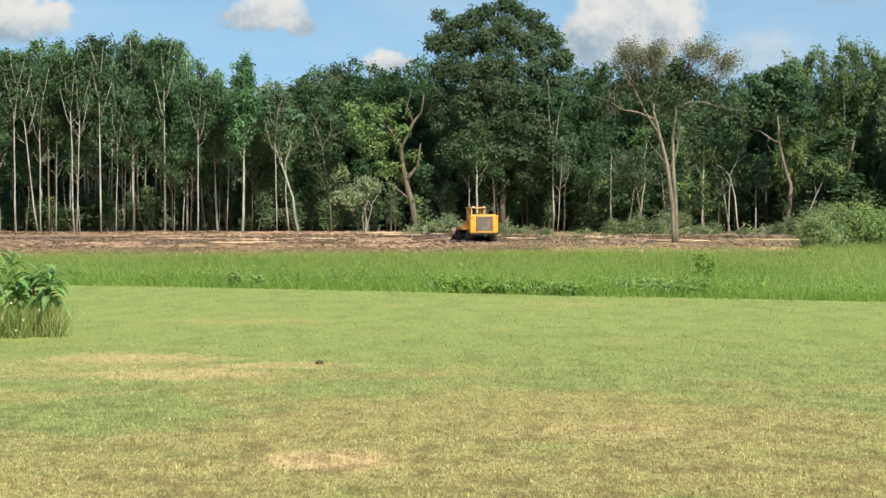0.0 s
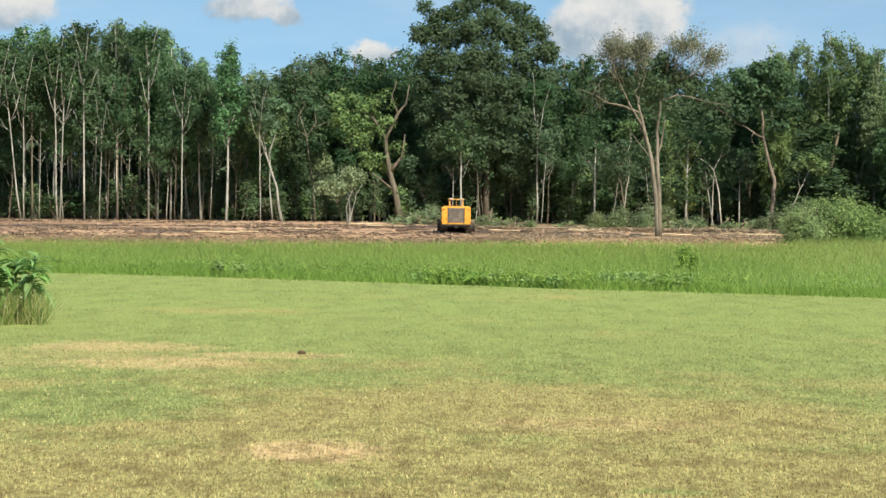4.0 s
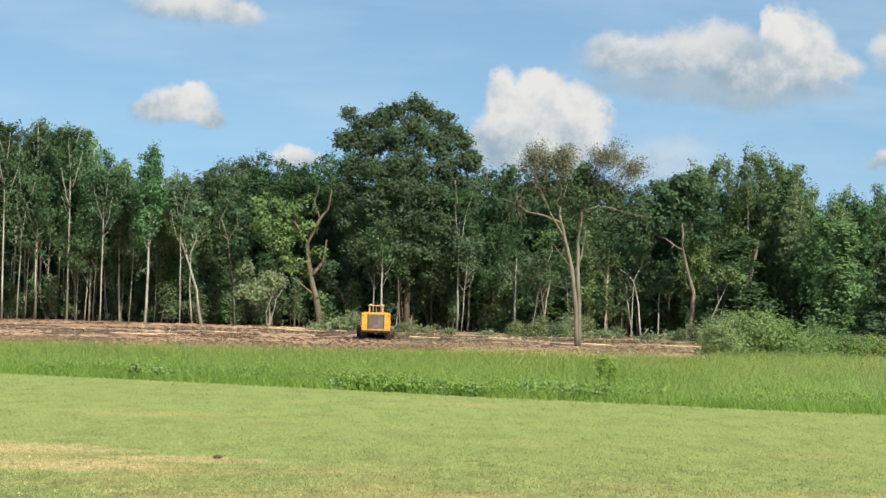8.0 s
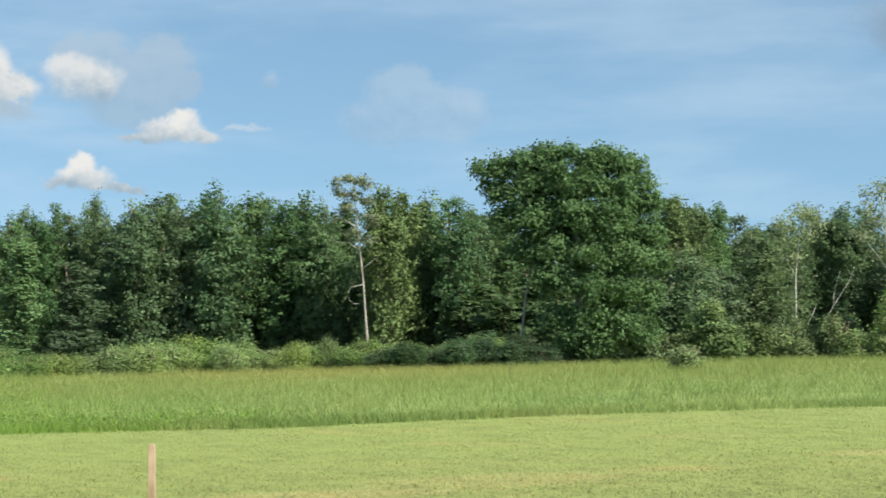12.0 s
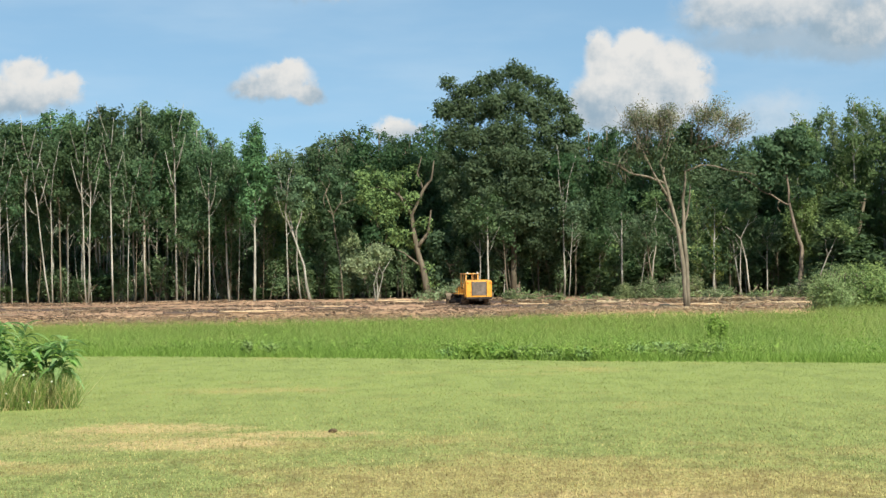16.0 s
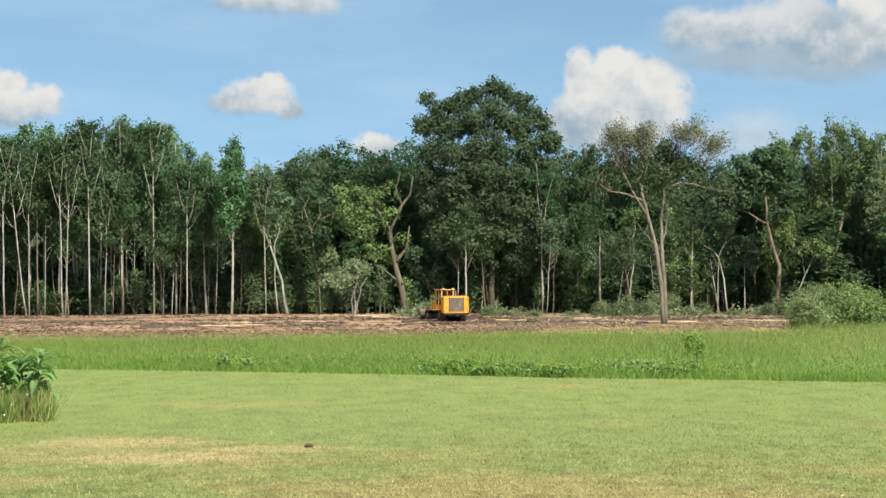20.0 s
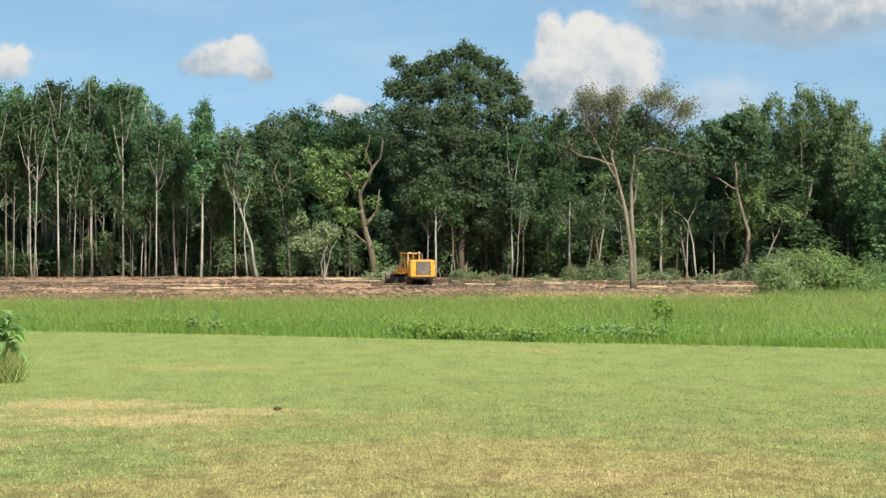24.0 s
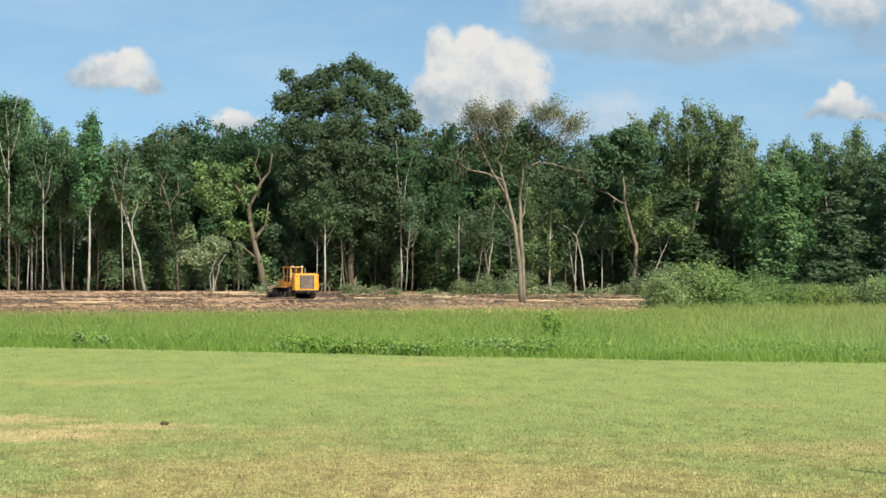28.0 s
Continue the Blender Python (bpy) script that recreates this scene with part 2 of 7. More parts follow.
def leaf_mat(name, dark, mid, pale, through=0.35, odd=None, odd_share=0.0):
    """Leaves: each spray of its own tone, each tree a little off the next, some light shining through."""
    m = Nodes(name)
    isl = m.geo.outputs["Random Per Island"]
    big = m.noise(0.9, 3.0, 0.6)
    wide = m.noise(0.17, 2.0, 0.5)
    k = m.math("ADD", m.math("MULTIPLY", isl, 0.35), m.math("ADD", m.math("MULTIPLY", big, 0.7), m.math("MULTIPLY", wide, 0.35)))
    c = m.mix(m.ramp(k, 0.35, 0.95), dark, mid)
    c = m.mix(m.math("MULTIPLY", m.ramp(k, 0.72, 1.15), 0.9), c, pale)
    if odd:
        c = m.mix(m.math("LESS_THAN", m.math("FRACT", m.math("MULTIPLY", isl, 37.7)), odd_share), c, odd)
    # fine speckle in the tone: its dark cells imitate shaded gaps between leaves
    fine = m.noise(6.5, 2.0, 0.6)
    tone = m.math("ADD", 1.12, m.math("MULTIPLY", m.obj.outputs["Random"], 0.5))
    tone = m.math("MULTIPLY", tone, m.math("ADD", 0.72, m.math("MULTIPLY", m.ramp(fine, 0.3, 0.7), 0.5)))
    hsv = m.n.new("ShaderNodeHueSaturation")
    m.put(m.math("ADD", 0.486, m.math("MULTIPLY", m.math("FRACT", m.math("MULTIPLY", m.obj.outputs["Random"], 3.77)), 0.036)), hsv.inputs["Hue"])
    m.put(tone, hsv.inputs["Value"])
    m.put(m.math("ADD", 0.76, m.math("MULTIPLY", m.math("FRACT", m.math("MULTIPLY", m.obj.outputs["Random"], 7.31)), 0.24)), hsv.inputs["Saturation"])
    m.put(c, hsv.inputs["Color"])
    c = hsv.outputs[0]
    mat = m.done(c, 0.7, spec=0.12)
    tr = m.n.new("ShaderNodeBsdfTranslucent")
    m.put(m.mix(0.5, c, (0.10, 0.18, 0.05)), tr.inputs[0])
    mx = m.n.new("ShaderNodeMixShader")
    mx.inputs[0].default_value = through
    m.l.new(m.bsdf.outputs[0], mx.inputs[1])
    m.l.new(tr.outputs[0], mx.inputs[2])
    m.l.new(mx.outputs[0], m.out.inputs[0])
    return mat


def bark_mat(name, dark, pale, scale=3.0):
    m = Nodes(name)
    a = m.noise(scale, 5, 0.6, (1, 1, 0.25), True)
    b = m.noise(scale * 0.25, 3, 0.5, (1, 1, 0.5))
    c = m.mix(m.ramp(m.math("ADD", m.math("MULTIPLY", a, 0.6), m.math("MULTIPLY", b, 0.5)), 0.35, 0.75), dark, pale)
    m.bump(a, 0.6, 0.03)
    return m.done(c, 0.9, spec=0.15)


def plain_mat(name, c1, c2, scale=2.0, rough=0.7, metal=0.0, bump=0.2, local=True, spec=0.3):
    m = Nodes(name)
    a = m.noise(scale, 5, 0.6, local=local)
    b = m.noise(scale * 9, 3, 0.6, local=local)
    c = m.mix(m.ramp(m.math("ADD", m.math("MULTIPLY", a, 0.7), m.math("MULTIPLY", b, 0.3)), 0.35, 0.7), c1, c2)
    if bump:
        m.bump(b, bump, 0.01)
    return m.done(c, rough, metal, spec)


def lawn_mat(name, blades):
    """Mown grass, green and straw mixed in drifts, with dried-out patches."""
    m = Nodes(name)
    drift = m.noise(0.16, 4, 0.6, (0.8, 0.9, 0))
    drift2 = m.noise(0.6, 4, 0.6, (0.9, 0.45, 0), shift=(31, 7, 0))
    small = m.noise(3.2, 4, 0.65, (1.0, 0.35, 0), shift=(5, 17, 0))
    fine = m.noise(11.0, 4, 0.7, (1, 0.6, 0.2))
    ln = m.n.new("ShaderNodeVectorMath")
    ln.operation = "LENGTH"
    m.l.new(m.geo.outputs["Position"], ln.inputs[0])
    dist = ln.outputs["Value"]
    dry = m.math("SUBTRACT", m.math("ADD", m.math("MULTIPLY", drift, 1.75), m.math("MULTIPLY", drift2, 0.75)), 0.65)
    dry = m.math("ADD", dry, m.math("MULTIPLY", m.math("SUBTRACT", small, 0.5), 0.45))
    dry = m.math("SUBTRACT", dry, m.math("MULTIPLY", m.ramp(dist, 18.0, 42.0), 0.40))
    dry = m.math("ADD", dry, m.math("MULTIPLY", m.ramp(dist, 34.0, 15.0), 0.32))
    for x, y, rx, ry, k in GREEN_DRIFTS:
        q = m.n.new("ShaderNodeVectorMath")
        q.operation = "LENGTH"
        m.l.new(m.where(False, (1 / rx, 1 / ry, 0), (-x / rx, -y / ry, 0)), q.inputs[0])
        wob = m.math("ADD", q.outputs["Value"], m.math("MULTIPLY", m.math("SUBTRACT", drift2, 0.5), 1.6))
        dry = m.math("SUBTRACT", dry, m.math("MULTIPLY", m.ramp(wob, 1.25, 0.4), k))
    dry = m.ramp(dry, 0.27, 0.74)
    bare = 0.0
    for x, y, rx, ry, k in DRY_PATCHES:
        q = m.n.new("ShaderNodeVectorMath")
        q.operation = "LENGTH"
        m.l.new(m.where(False, (1 / rx, 1 / ry, 0), (-x / rx, -y / ry, 0)), q.inputs[0])
        wob = m.math("ADD", q.outputs["Value"], m.math("MULTIPLY", m.math("SUBTRACT", m.math("ADD", m.math("MULTIPLY", drift2, 0.5), m.math("MULTIPLY", small, 0.5)), 0.5), 2.2))
        bare = m.math("MAXIMUM", bare, m.math("MULTIPLY", m.ramp(wob, 1.2, 0.5), k))
    mottle = m.noise(1.2, 6, 0.7, (1.0, 0.42, 0), shift=(9, 2, 0))
    green_dark, green = (0.132, 0.168, 0.050), m.mix(fine, (0.188, 0.242, 0.071), (0.272, 0.325, 0.108))
    g = m.mix(m.math("MULTIPLY", m.ramp(mottle, 0.56, 0.38), 0.45), green, green_dark)
    t = m.mix(fine, (0.285, 0.222, 0.088), (0.46, 0.370, 0.155))
    bare = m.math("MULTIPLY", bare, m.ramp(m.noise(7.0, 3, 0.6, (1, 0.5, 0), shift=(2, 5, 0)), 0.27, 0.52))
    pale = m.mix(fine, (0.46, 0.305, 0.15), (0.66, 0.485, 0.27))
    tuft = m.math("MULTIPLY", m.ramp(m.noise(2.3, 5, 0.72, (1.0, 0.50, 0), shift=(13, 4, 0)), 0.55, 0.38), m.ramp(dist, 48.0, 18.0))
    if blades:
        # blade by blade: green, straw or bleached, more straw where the lawn is dry
        near = m.ramp(dist, 54.0, 18.0)
        isl = m.geo.outputs["Random Per Island"]
        other = m.math("FRACT", m.math("MULTIPLY", isl, 71.3))
        g, t = m.mix(m.math("MULTIPLY", near, 0.42), g, (0.105, 0.118, 0.036)), m.mix(m.math("MULTIPLY", near, 0.42), t, (0.175, 0.128, 0.052))
        straw = m.math("LESS_THAN", isl, m.math("ADD", m.math("ADD", 0.05, m.math("MULTIPLY", near, 0.12)), m.math("MULTIPLY", dry, 0.64)))
        c = m.mix(straw, g, t)
        c = m.mix(m.math("ADD", 0.55, m.math("MULTIPLY", near, 0.45)), m.mix(m.math("MULTIPLY", dry, 0.65), g, t), c)
        thatch = m.math("LESS_THAN", m.math("FRACT", m.math("MULTIPLY", isl, 37.1)), m.math("MULTIPLY", near, m.math("ADD", 0.08, m.math("MULTIPLY", dry, 0.34))))
        c = m.mix(thatch, c, (0.235, 0.150, 0.075))
        c = m.mix(m.math("MULTIPLY", m.math("LESS_THAN", isl, bare), 0.9), c, pale)
        # some near blades darkened in colour to imitate shadow among the grass
        c = m.mix(m.math("MULTIPLY", m.math("MULTIPLY", m.ramp(other, 0.55, 0.15), 0.85), near), c, (0.085, 0.074, 0.030))
        c = m.mix(m.math("MULTIPLY", m.math("MULTIPLY", m.ramp(other, 0.70, 0.86), 0.85), near), c, (0.70, 0.61, 0.29))
    else:
        c = m.mix(m.math("MULTIPLY", dry, 0.65), g, t)
        c = m.mix(bare, c, pale)
        grain = m.noise(22.0, 4, 0.75, (1, 0.25, 0))
        deep = m.math("ADD", 0.18, m.math("MULTIPLY", m.ramp(dist, 50.0, 18.0), 0.47))
        # dark grain: soil and the shade between blades, painted as one colour
        c = m.mix(m.math("MULTIPLY", m.ramp(grain, 0.54, 0.38), deep), c, (0.085, 0.072, 0.032))
        c = m.mix(m.math("MULTIPLY", m.ramp(grain, 0.52, 0.66), m.math("MULTIPLY", deep, 0.6)), c, (0.52, 0.49, 0.23))
        m.bump(fine, 0.5, 0.03)
    c = m.mix(m.math("MULTIPLY", tuft, 0.62), c, m.mix(dry, (0.075, 0.088, 0.026), (0.125, 0.090, 0.036)))
    return m.done(c, 0.85, spec=0.15)


GREEN_DRIFTS = ((-4.2, 26.3, 2.8, 2.2, 0.45), (5.6, 36.0, 4.5, 4.5, 0.35), (-3.5, 22.6, 1.2, 0.8, 0.12), (1.6, 22.4, 1.8, 1.0, 0.18), (0.6, 19.6, 2.2, 0.7, 0.22), (0.9, 28.8, 2.4, 1.8, -0.22), (3.0, 26.2, 2.6, 1.8, -0.30), (-3.0, 18.6, 1.6, 0.8, -0.15), (2.4, 19.0, 0.5, 0.25, 0.6))
DRY_PATCHES = ((-1.05, 21.7, 0.85, 0.90, 1.0), (-4.9, 35.7, 1.6, 1.4, 0.62), (-3.9, 32.6, 1.7, 1.4, 0.68), (-2.3, 34.2, 1.4, 0.8, 0.6), (-6.6, 29.6, 0.9, 0.5, 0.8), (-5.8, 33.4, 2.4, 2.4, 0.25), (2.2, 24.5, 1.6, 0.9, 0.35), (16.0, 33.0, 3.0, 1.6, 0.20), (30.8, 28.3, 3.4, 1.8, 0.26), (25.6, 35.1, 2.0, 1.0, 0.24), (16.4, 25.8, 2.6, 1.0, 0.25), (21.8, 24.7, 2.4, 1.0, 0.25), (11.9, 31.6, 2.6, 1.2, 0.26), (9.4, 29.8, 2.0, 1.0, 0.30))
LAWN, LAWN_BLADE = lawn_mat("lawn", False), lawn_mat("lawn_blades", True)


def field_mat(name, ground):
    m = Nodes(name)
    isl = m.geo.outputs["Random Per Island"]
    patch = m.noise(0.13, 4, 0.55, (0.6, 1, 0))
    side = m.n.new("ShaderNodeSeparateXYZ")
    m.l.new(m.geo.outputs["Position"], side.inputs[0])
    east = m.ramp(side.outputs[0], 8.0, 26.0)
    c = m.mix(m.ramp(patch, 0.35, 0.65), m.mix(east, (0.128, 0.222, 0.048), (0.165, 0.235, 0.072)), m.mix(east, (0.205, 0.288, 0.076), (0.245, 0.318, 0.112)))
    blot = m.noise(0.9, 4, 0.6, (0.6, 0.5, 0), shift=(4, 8, 0))
    c = m.mix(m.math("MULTIPLY", m.ramp(blot, 0.56, 0.70), 0.55), c, (0.075, 0.150, 0.035))
    seedy = m.noise(0.35, 4, 0.6, (0.5, 0.6, 0), shift=(14, 3, 0))
    c = m.mix(m.math("MULTIPLY", m.ramp(seedy, 0.52, 0.70), 0.5), c, (0.30, 0.27, 0.10))
    dist = m.n.new("ShaderNodeVectorMath")
    dist.operation = "DISTANCE"
    m.l.new(m.where(False, (1, 0.9, 0)), dist.inputs[0])
    dist.inputs[1].default_value = (44, 104, 0)
    straw = m.math("MULTIPLY", m.ramp(m.math("ADD", dist.outputs["Value"], m.math("MULTIPLY", patch, 14.0)), 26.0, 12.0), 0.75)
    c = m.mix(straw, c, (0.36, 0.32, 0.12))
    far = m.ramp(m.math("ADD", side.outputs[1], m.math("MULTIPLY", patch, 20.0)), 78.0, 104.0)
    c = m.mix(m.math("MULTIPLY", far, 0.40), c, (0.235, 0.240, 0.080))
    if not ground:
        c = m.mix(m.math("MULTIPLY", isl, 0.4), c, (0.28, 0.38, 0.12))
        c = m.mix(m.math("GREATER_THAN", isl, 0.97), c, (0.32, 0.34, 0.13))
    mat = m.done(c, 0.8, spec=0.15)
    if not ground:
        tr = m.n.new("ShaderNodeBsdfTranslucent")
        m.put(c, tr.inputs[0])
        mx = m.n.new("ShaderNodeMixShader")
        mx.inputs[0].default_value = 0.3
        m.l.new(m.bsdf.outputs[0], mx.inputs[1])
        m.l.new(tr.outputs[0], mx.inputs[2])
        m.l.new(mx.outputs[0], m.out.inputs[0])
    return mat


def straw_mat(name, green, straw):
    """Long grass gone to straw here and there, blade by blade."""
    m = Nodes(name)
    isl = m.geo.outputs["Random Per Island"]
    c = m.mix(m.ramp(m.math("ADD", m.math("MULTIPLY", isl, 0.7), m.math("MULTIPLY", m.noise(2.5, 3), 0.6)), 0.4, 0.8), green, straw)
    mat = m.done(c, 0.8, spec=0.15)
    tr = m.n.new("ShaderNodeBsdfTranslucent")
    m.put(c, tr.inputs[0])
    mx = m.n.new("ShaderNodeMixShader")
    mx.inputs[0].default_value = 0.4
    m.l.new(m.bsdf.outputs[0], mx.inputs[1])
    m.l.new(tr.outputs[0], mx.inputs[2])
    m.l.new(mx.outputs[0], m.out.inputs[0])
    return mat


LUSH = straw_mat("lush_grass", (0.150, 0.258, 0.050), (0.245, 0.360, 0.088))
FIELD, TALL = field_mat("field_soil", True), field_mat("tall_grass", False)


def dirt_mat():
    m = Nodes("clearing_soil")
    a = m.noise(0.30, 6, 0.65, (0.22, 0.5, 1))
    b = m.noise(1.1, 5, 0.65, (0.30, 0.5, 1))
    f = m.noise(6.0, 3, 0.6, (0.5, 0.5, 1))
    c = m.mix(m.ramp(a, 0.38, 0.62), (0.240, 0.147, 0.098), (0.45, 0.288, 0.185))
    c = m.mix(m.math("MULTIPLY", m.ramp(b, 0.50, 0.66), 0.85), c, (0.100, 0.068, 0.058))
    c = m.mix(m.ramp(f, 0.56, 0.72), c, (0.60, 0.47, 0.33))
    side = m.n.new("ShaderNodeVectorMath")
    side.operation = "LENGTH"
    m.l.new(m.geo.outputs["Position"], side.inputs[0])
    rim = m.math("ADD", side.outputs["Value"], m.math("MULTIPLY", a, 30.0))
    c = m.mix(m.math("MULTIPLY", m.ramp(rim, 150.0, 128.0), 0.85), c, m.mix(b, (0.46, 0.27, 0.13), (0.62, 0.42, 0.24)))
    m.bump(b, 0.8, 0.15)
    return m.done(c, 0.95, spec=0.1)


DIRT = dirt_mat()
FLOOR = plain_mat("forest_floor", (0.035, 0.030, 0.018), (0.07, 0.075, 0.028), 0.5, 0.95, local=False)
WOODCHIP = plain_mat("wood_chip", (0.40, 0.29, 0.18), (0.64, 0.51, 0.34), 0.8, 0.9, local=False)
DARK_SOIL = plain_mat("churned_soil", (0.055, 0.038, 0.032), (0.14, 0.095, 0.075), 0.9, 0.95, local=False)
DEADWOOD = plain_mat("dead_wood", (0.10, 0.068, 0.050), (0.34, 0.258, 0.182), 0.9, 0.95, local=False)

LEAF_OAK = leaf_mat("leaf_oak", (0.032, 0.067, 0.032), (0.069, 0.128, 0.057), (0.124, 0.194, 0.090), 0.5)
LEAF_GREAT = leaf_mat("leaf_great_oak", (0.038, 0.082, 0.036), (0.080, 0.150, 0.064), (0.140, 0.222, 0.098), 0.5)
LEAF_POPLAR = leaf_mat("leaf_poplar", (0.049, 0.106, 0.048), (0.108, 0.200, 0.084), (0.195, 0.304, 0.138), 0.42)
# deep wood: skylight in the shade is put into this paler, bluer colour
LEAF_BACK_SKYLIT = leaf_mat("leaf_deep_wood", (0.060, 0.108, 0.066), (0.118, 0.190, 0.104), (0.180, 0.260, 0.140), 0.5)
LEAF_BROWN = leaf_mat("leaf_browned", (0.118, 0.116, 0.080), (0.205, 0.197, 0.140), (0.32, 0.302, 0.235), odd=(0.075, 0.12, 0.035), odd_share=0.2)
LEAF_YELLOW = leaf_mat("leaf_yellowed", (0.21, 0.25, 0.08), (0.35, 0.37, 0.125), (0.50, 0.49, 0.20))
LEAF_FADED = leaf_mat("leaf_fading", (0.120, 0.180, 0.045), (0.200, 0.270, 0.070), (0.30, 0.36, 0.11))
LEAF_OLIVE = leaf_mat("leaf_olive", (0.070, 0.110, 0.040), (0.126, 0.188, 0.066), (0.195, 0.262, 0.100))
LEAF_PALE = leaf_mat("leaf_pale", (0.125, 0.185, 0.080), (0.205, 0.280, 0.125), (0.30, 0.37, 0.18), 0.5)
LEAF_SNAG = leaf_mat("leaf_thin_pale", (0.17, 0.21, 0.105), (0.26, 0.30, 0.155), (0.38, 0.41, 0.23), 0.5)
# greyed and blued leaf colour, standing in for haze before the farther wood
LEAF_EDGE_HAZED = leaf_mat("leaf_edge", (0.064, 0.108, 0.056), (0.122, 0.192, 0.090), (0.196, 0.274, 0.132), 0.5)
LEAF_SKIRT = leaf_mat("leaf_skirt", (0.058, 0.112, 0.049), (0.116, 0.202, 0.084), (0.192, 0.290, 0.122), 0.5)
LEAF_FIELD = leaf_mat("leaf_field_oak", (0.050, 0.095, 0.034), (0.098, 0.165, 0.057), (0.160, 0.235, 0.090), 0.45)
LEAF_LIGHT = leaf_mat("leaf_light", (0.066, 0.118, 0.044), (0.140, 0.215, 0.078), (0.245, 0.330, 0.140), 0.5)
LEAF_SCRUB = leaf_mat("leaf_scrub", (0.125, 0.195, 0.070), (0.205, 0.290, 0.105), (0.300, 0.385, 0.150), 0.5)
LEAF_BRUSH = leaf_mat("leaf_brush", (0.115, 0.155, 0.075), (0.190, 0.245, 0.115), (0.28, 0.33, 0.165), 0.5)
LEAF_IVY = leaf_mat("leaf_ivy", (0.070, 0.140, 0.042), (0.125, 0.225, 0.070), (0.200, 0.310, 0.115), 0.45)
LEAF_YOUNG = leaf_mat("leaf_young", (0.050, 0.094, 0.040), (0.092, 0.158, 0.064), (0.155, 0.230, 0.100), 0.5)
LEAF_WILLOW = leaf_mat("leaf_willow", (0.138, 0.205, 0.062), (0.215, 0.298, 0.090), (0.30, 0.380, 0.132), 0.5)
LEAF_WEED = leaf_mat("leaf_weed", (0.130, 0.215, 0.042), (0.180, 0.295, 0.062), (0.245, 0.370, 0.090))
BARK_PALE = bark_mat("bark_pale", (0.15, 0.145, 0.123), (0.47, 0.46, 0.405), 4.0)
BARK_GREY = bark_mat("bark_grey", (0.07, 0.06, 0.045), (0.20, 0.17, 0.125))
BARK_BROWN = bark_mat("bark_brown", (0.085, 0.071, 0.055), (0.245, 0.200, 0.155), 5.0)
BARK_TAN = bark_mat("bark_tan", (0.085, 0.076, 0.056), (0.255, 0.226, 0.172), 5.0)
DEAD = bark_mat("bark_dead", (0.20, 0.185, 0.155), (0.46, 0.435, 0.375), 4.0)
BARK_WHITE = bark_mat("bark_whitish", (0.42, 0.40, 0.35), (0.78, 0.75, 0.68))

# ---------------------------------------------------------------- mesh helpers
def link(name, verts, faces, material, parent=None, label="", smooth=False):
    """Links vertices and faces as one mesh object."""
    me = bpy.data.meshes.new(name)
    me.from_pydata([tuple(v) for v in verts], [], faces)
    me.materials.append(material)
    if smooth:
        me.polygons.foreach_set("use_smooth", [True] * len(me.polygons))
    me.update()
    ob = new(name, me)
    if parent:
        ob.parent = parent
    if label:
        tagged(ob, label)
    return ob


def link_quick(name, co, corners, material, parent=None, label=""):
    """Links arrays of vertices and of equal faces (rows of 3 or 4 corners) as one mesh object."""
    me = bpy.data.meshes.new(name)
    n, k = corners.shape
    me.vertices.add(len(co))
    me.vertices.foreach_set("co", co.astype(np.float32).ravel())
    me.loops.add(n * k)
    me.loops.foreach_set("vertex_index", corners.astype(np.int32).ravel())
    me.polygons.add(n)
    me.polygons.foreach_set("loop_start", np.arange(0, n * k, k, dtype=np.int32))
    me.update(calc_edges=True)
    me.materials.append(material)
    ob = new(name, me)
    if parent:
        ob.parent = parent
    if label:
        tagged(ob, label)
    return ob


def thing(name, label, category, group="", kind="", m=None):
    e = new(name)
    e.empty_display_size = 0.2
    if m is not None:
        e.matrix_basis = m
    return tagged(e, label, category, group, kind)


def tube(verts, faces, pts, radii, sides=7):
    """Adds a tapered pipe along pts."""
    base = len(verts)
    pts = [Vector(p) for p in pts]
    for i, p in enumerate(pts):
        d = (pts[min(i + 1, len(pts) - 1)] - pts[max(i - 1, 0)]).normalized()
        a = d.orthogonal().normalized() if abs(d.z) < 0.98 else Vector((1, 0, 0))
        a = (a - d * a.dot(d)).normalized()
        b = d.cross(a)
        for k in range(sides):
            w = 2 * math.pi * k / sides
            verts.append(p + (a * math.cos(w) + b * math.sin(w)) * radii[i])
    for i in range(len(pts) - 1):
        for k in range(sides):
            q = (k + 1) % sides
            faces.append((base + i * sides + k, base + i * sides + q, base + (i + 1) * sides + q, base + (i + 1) * sides + k))
    faces.append(tuple(base + k for k in reversed(range(sides))))
    faces.append(tuple(base + (len(pts) - 1) * sides + k for k in range(sides)))


def bent(rng, a, b, n, wobble):
    """A crooked line of n + 1 points from a to b."""
    a, b = Vector(a), Vector(b)
    out = []
    for i in range(n + 1):
        f = i / n
        p = a.lerp(b, f)
        if 0 < i < n:
            p += Vector(rng.normal(0, wobble, 3)) * Vector((1, 1, 0.4)).length * 0.7
        out.append(p)
    return out


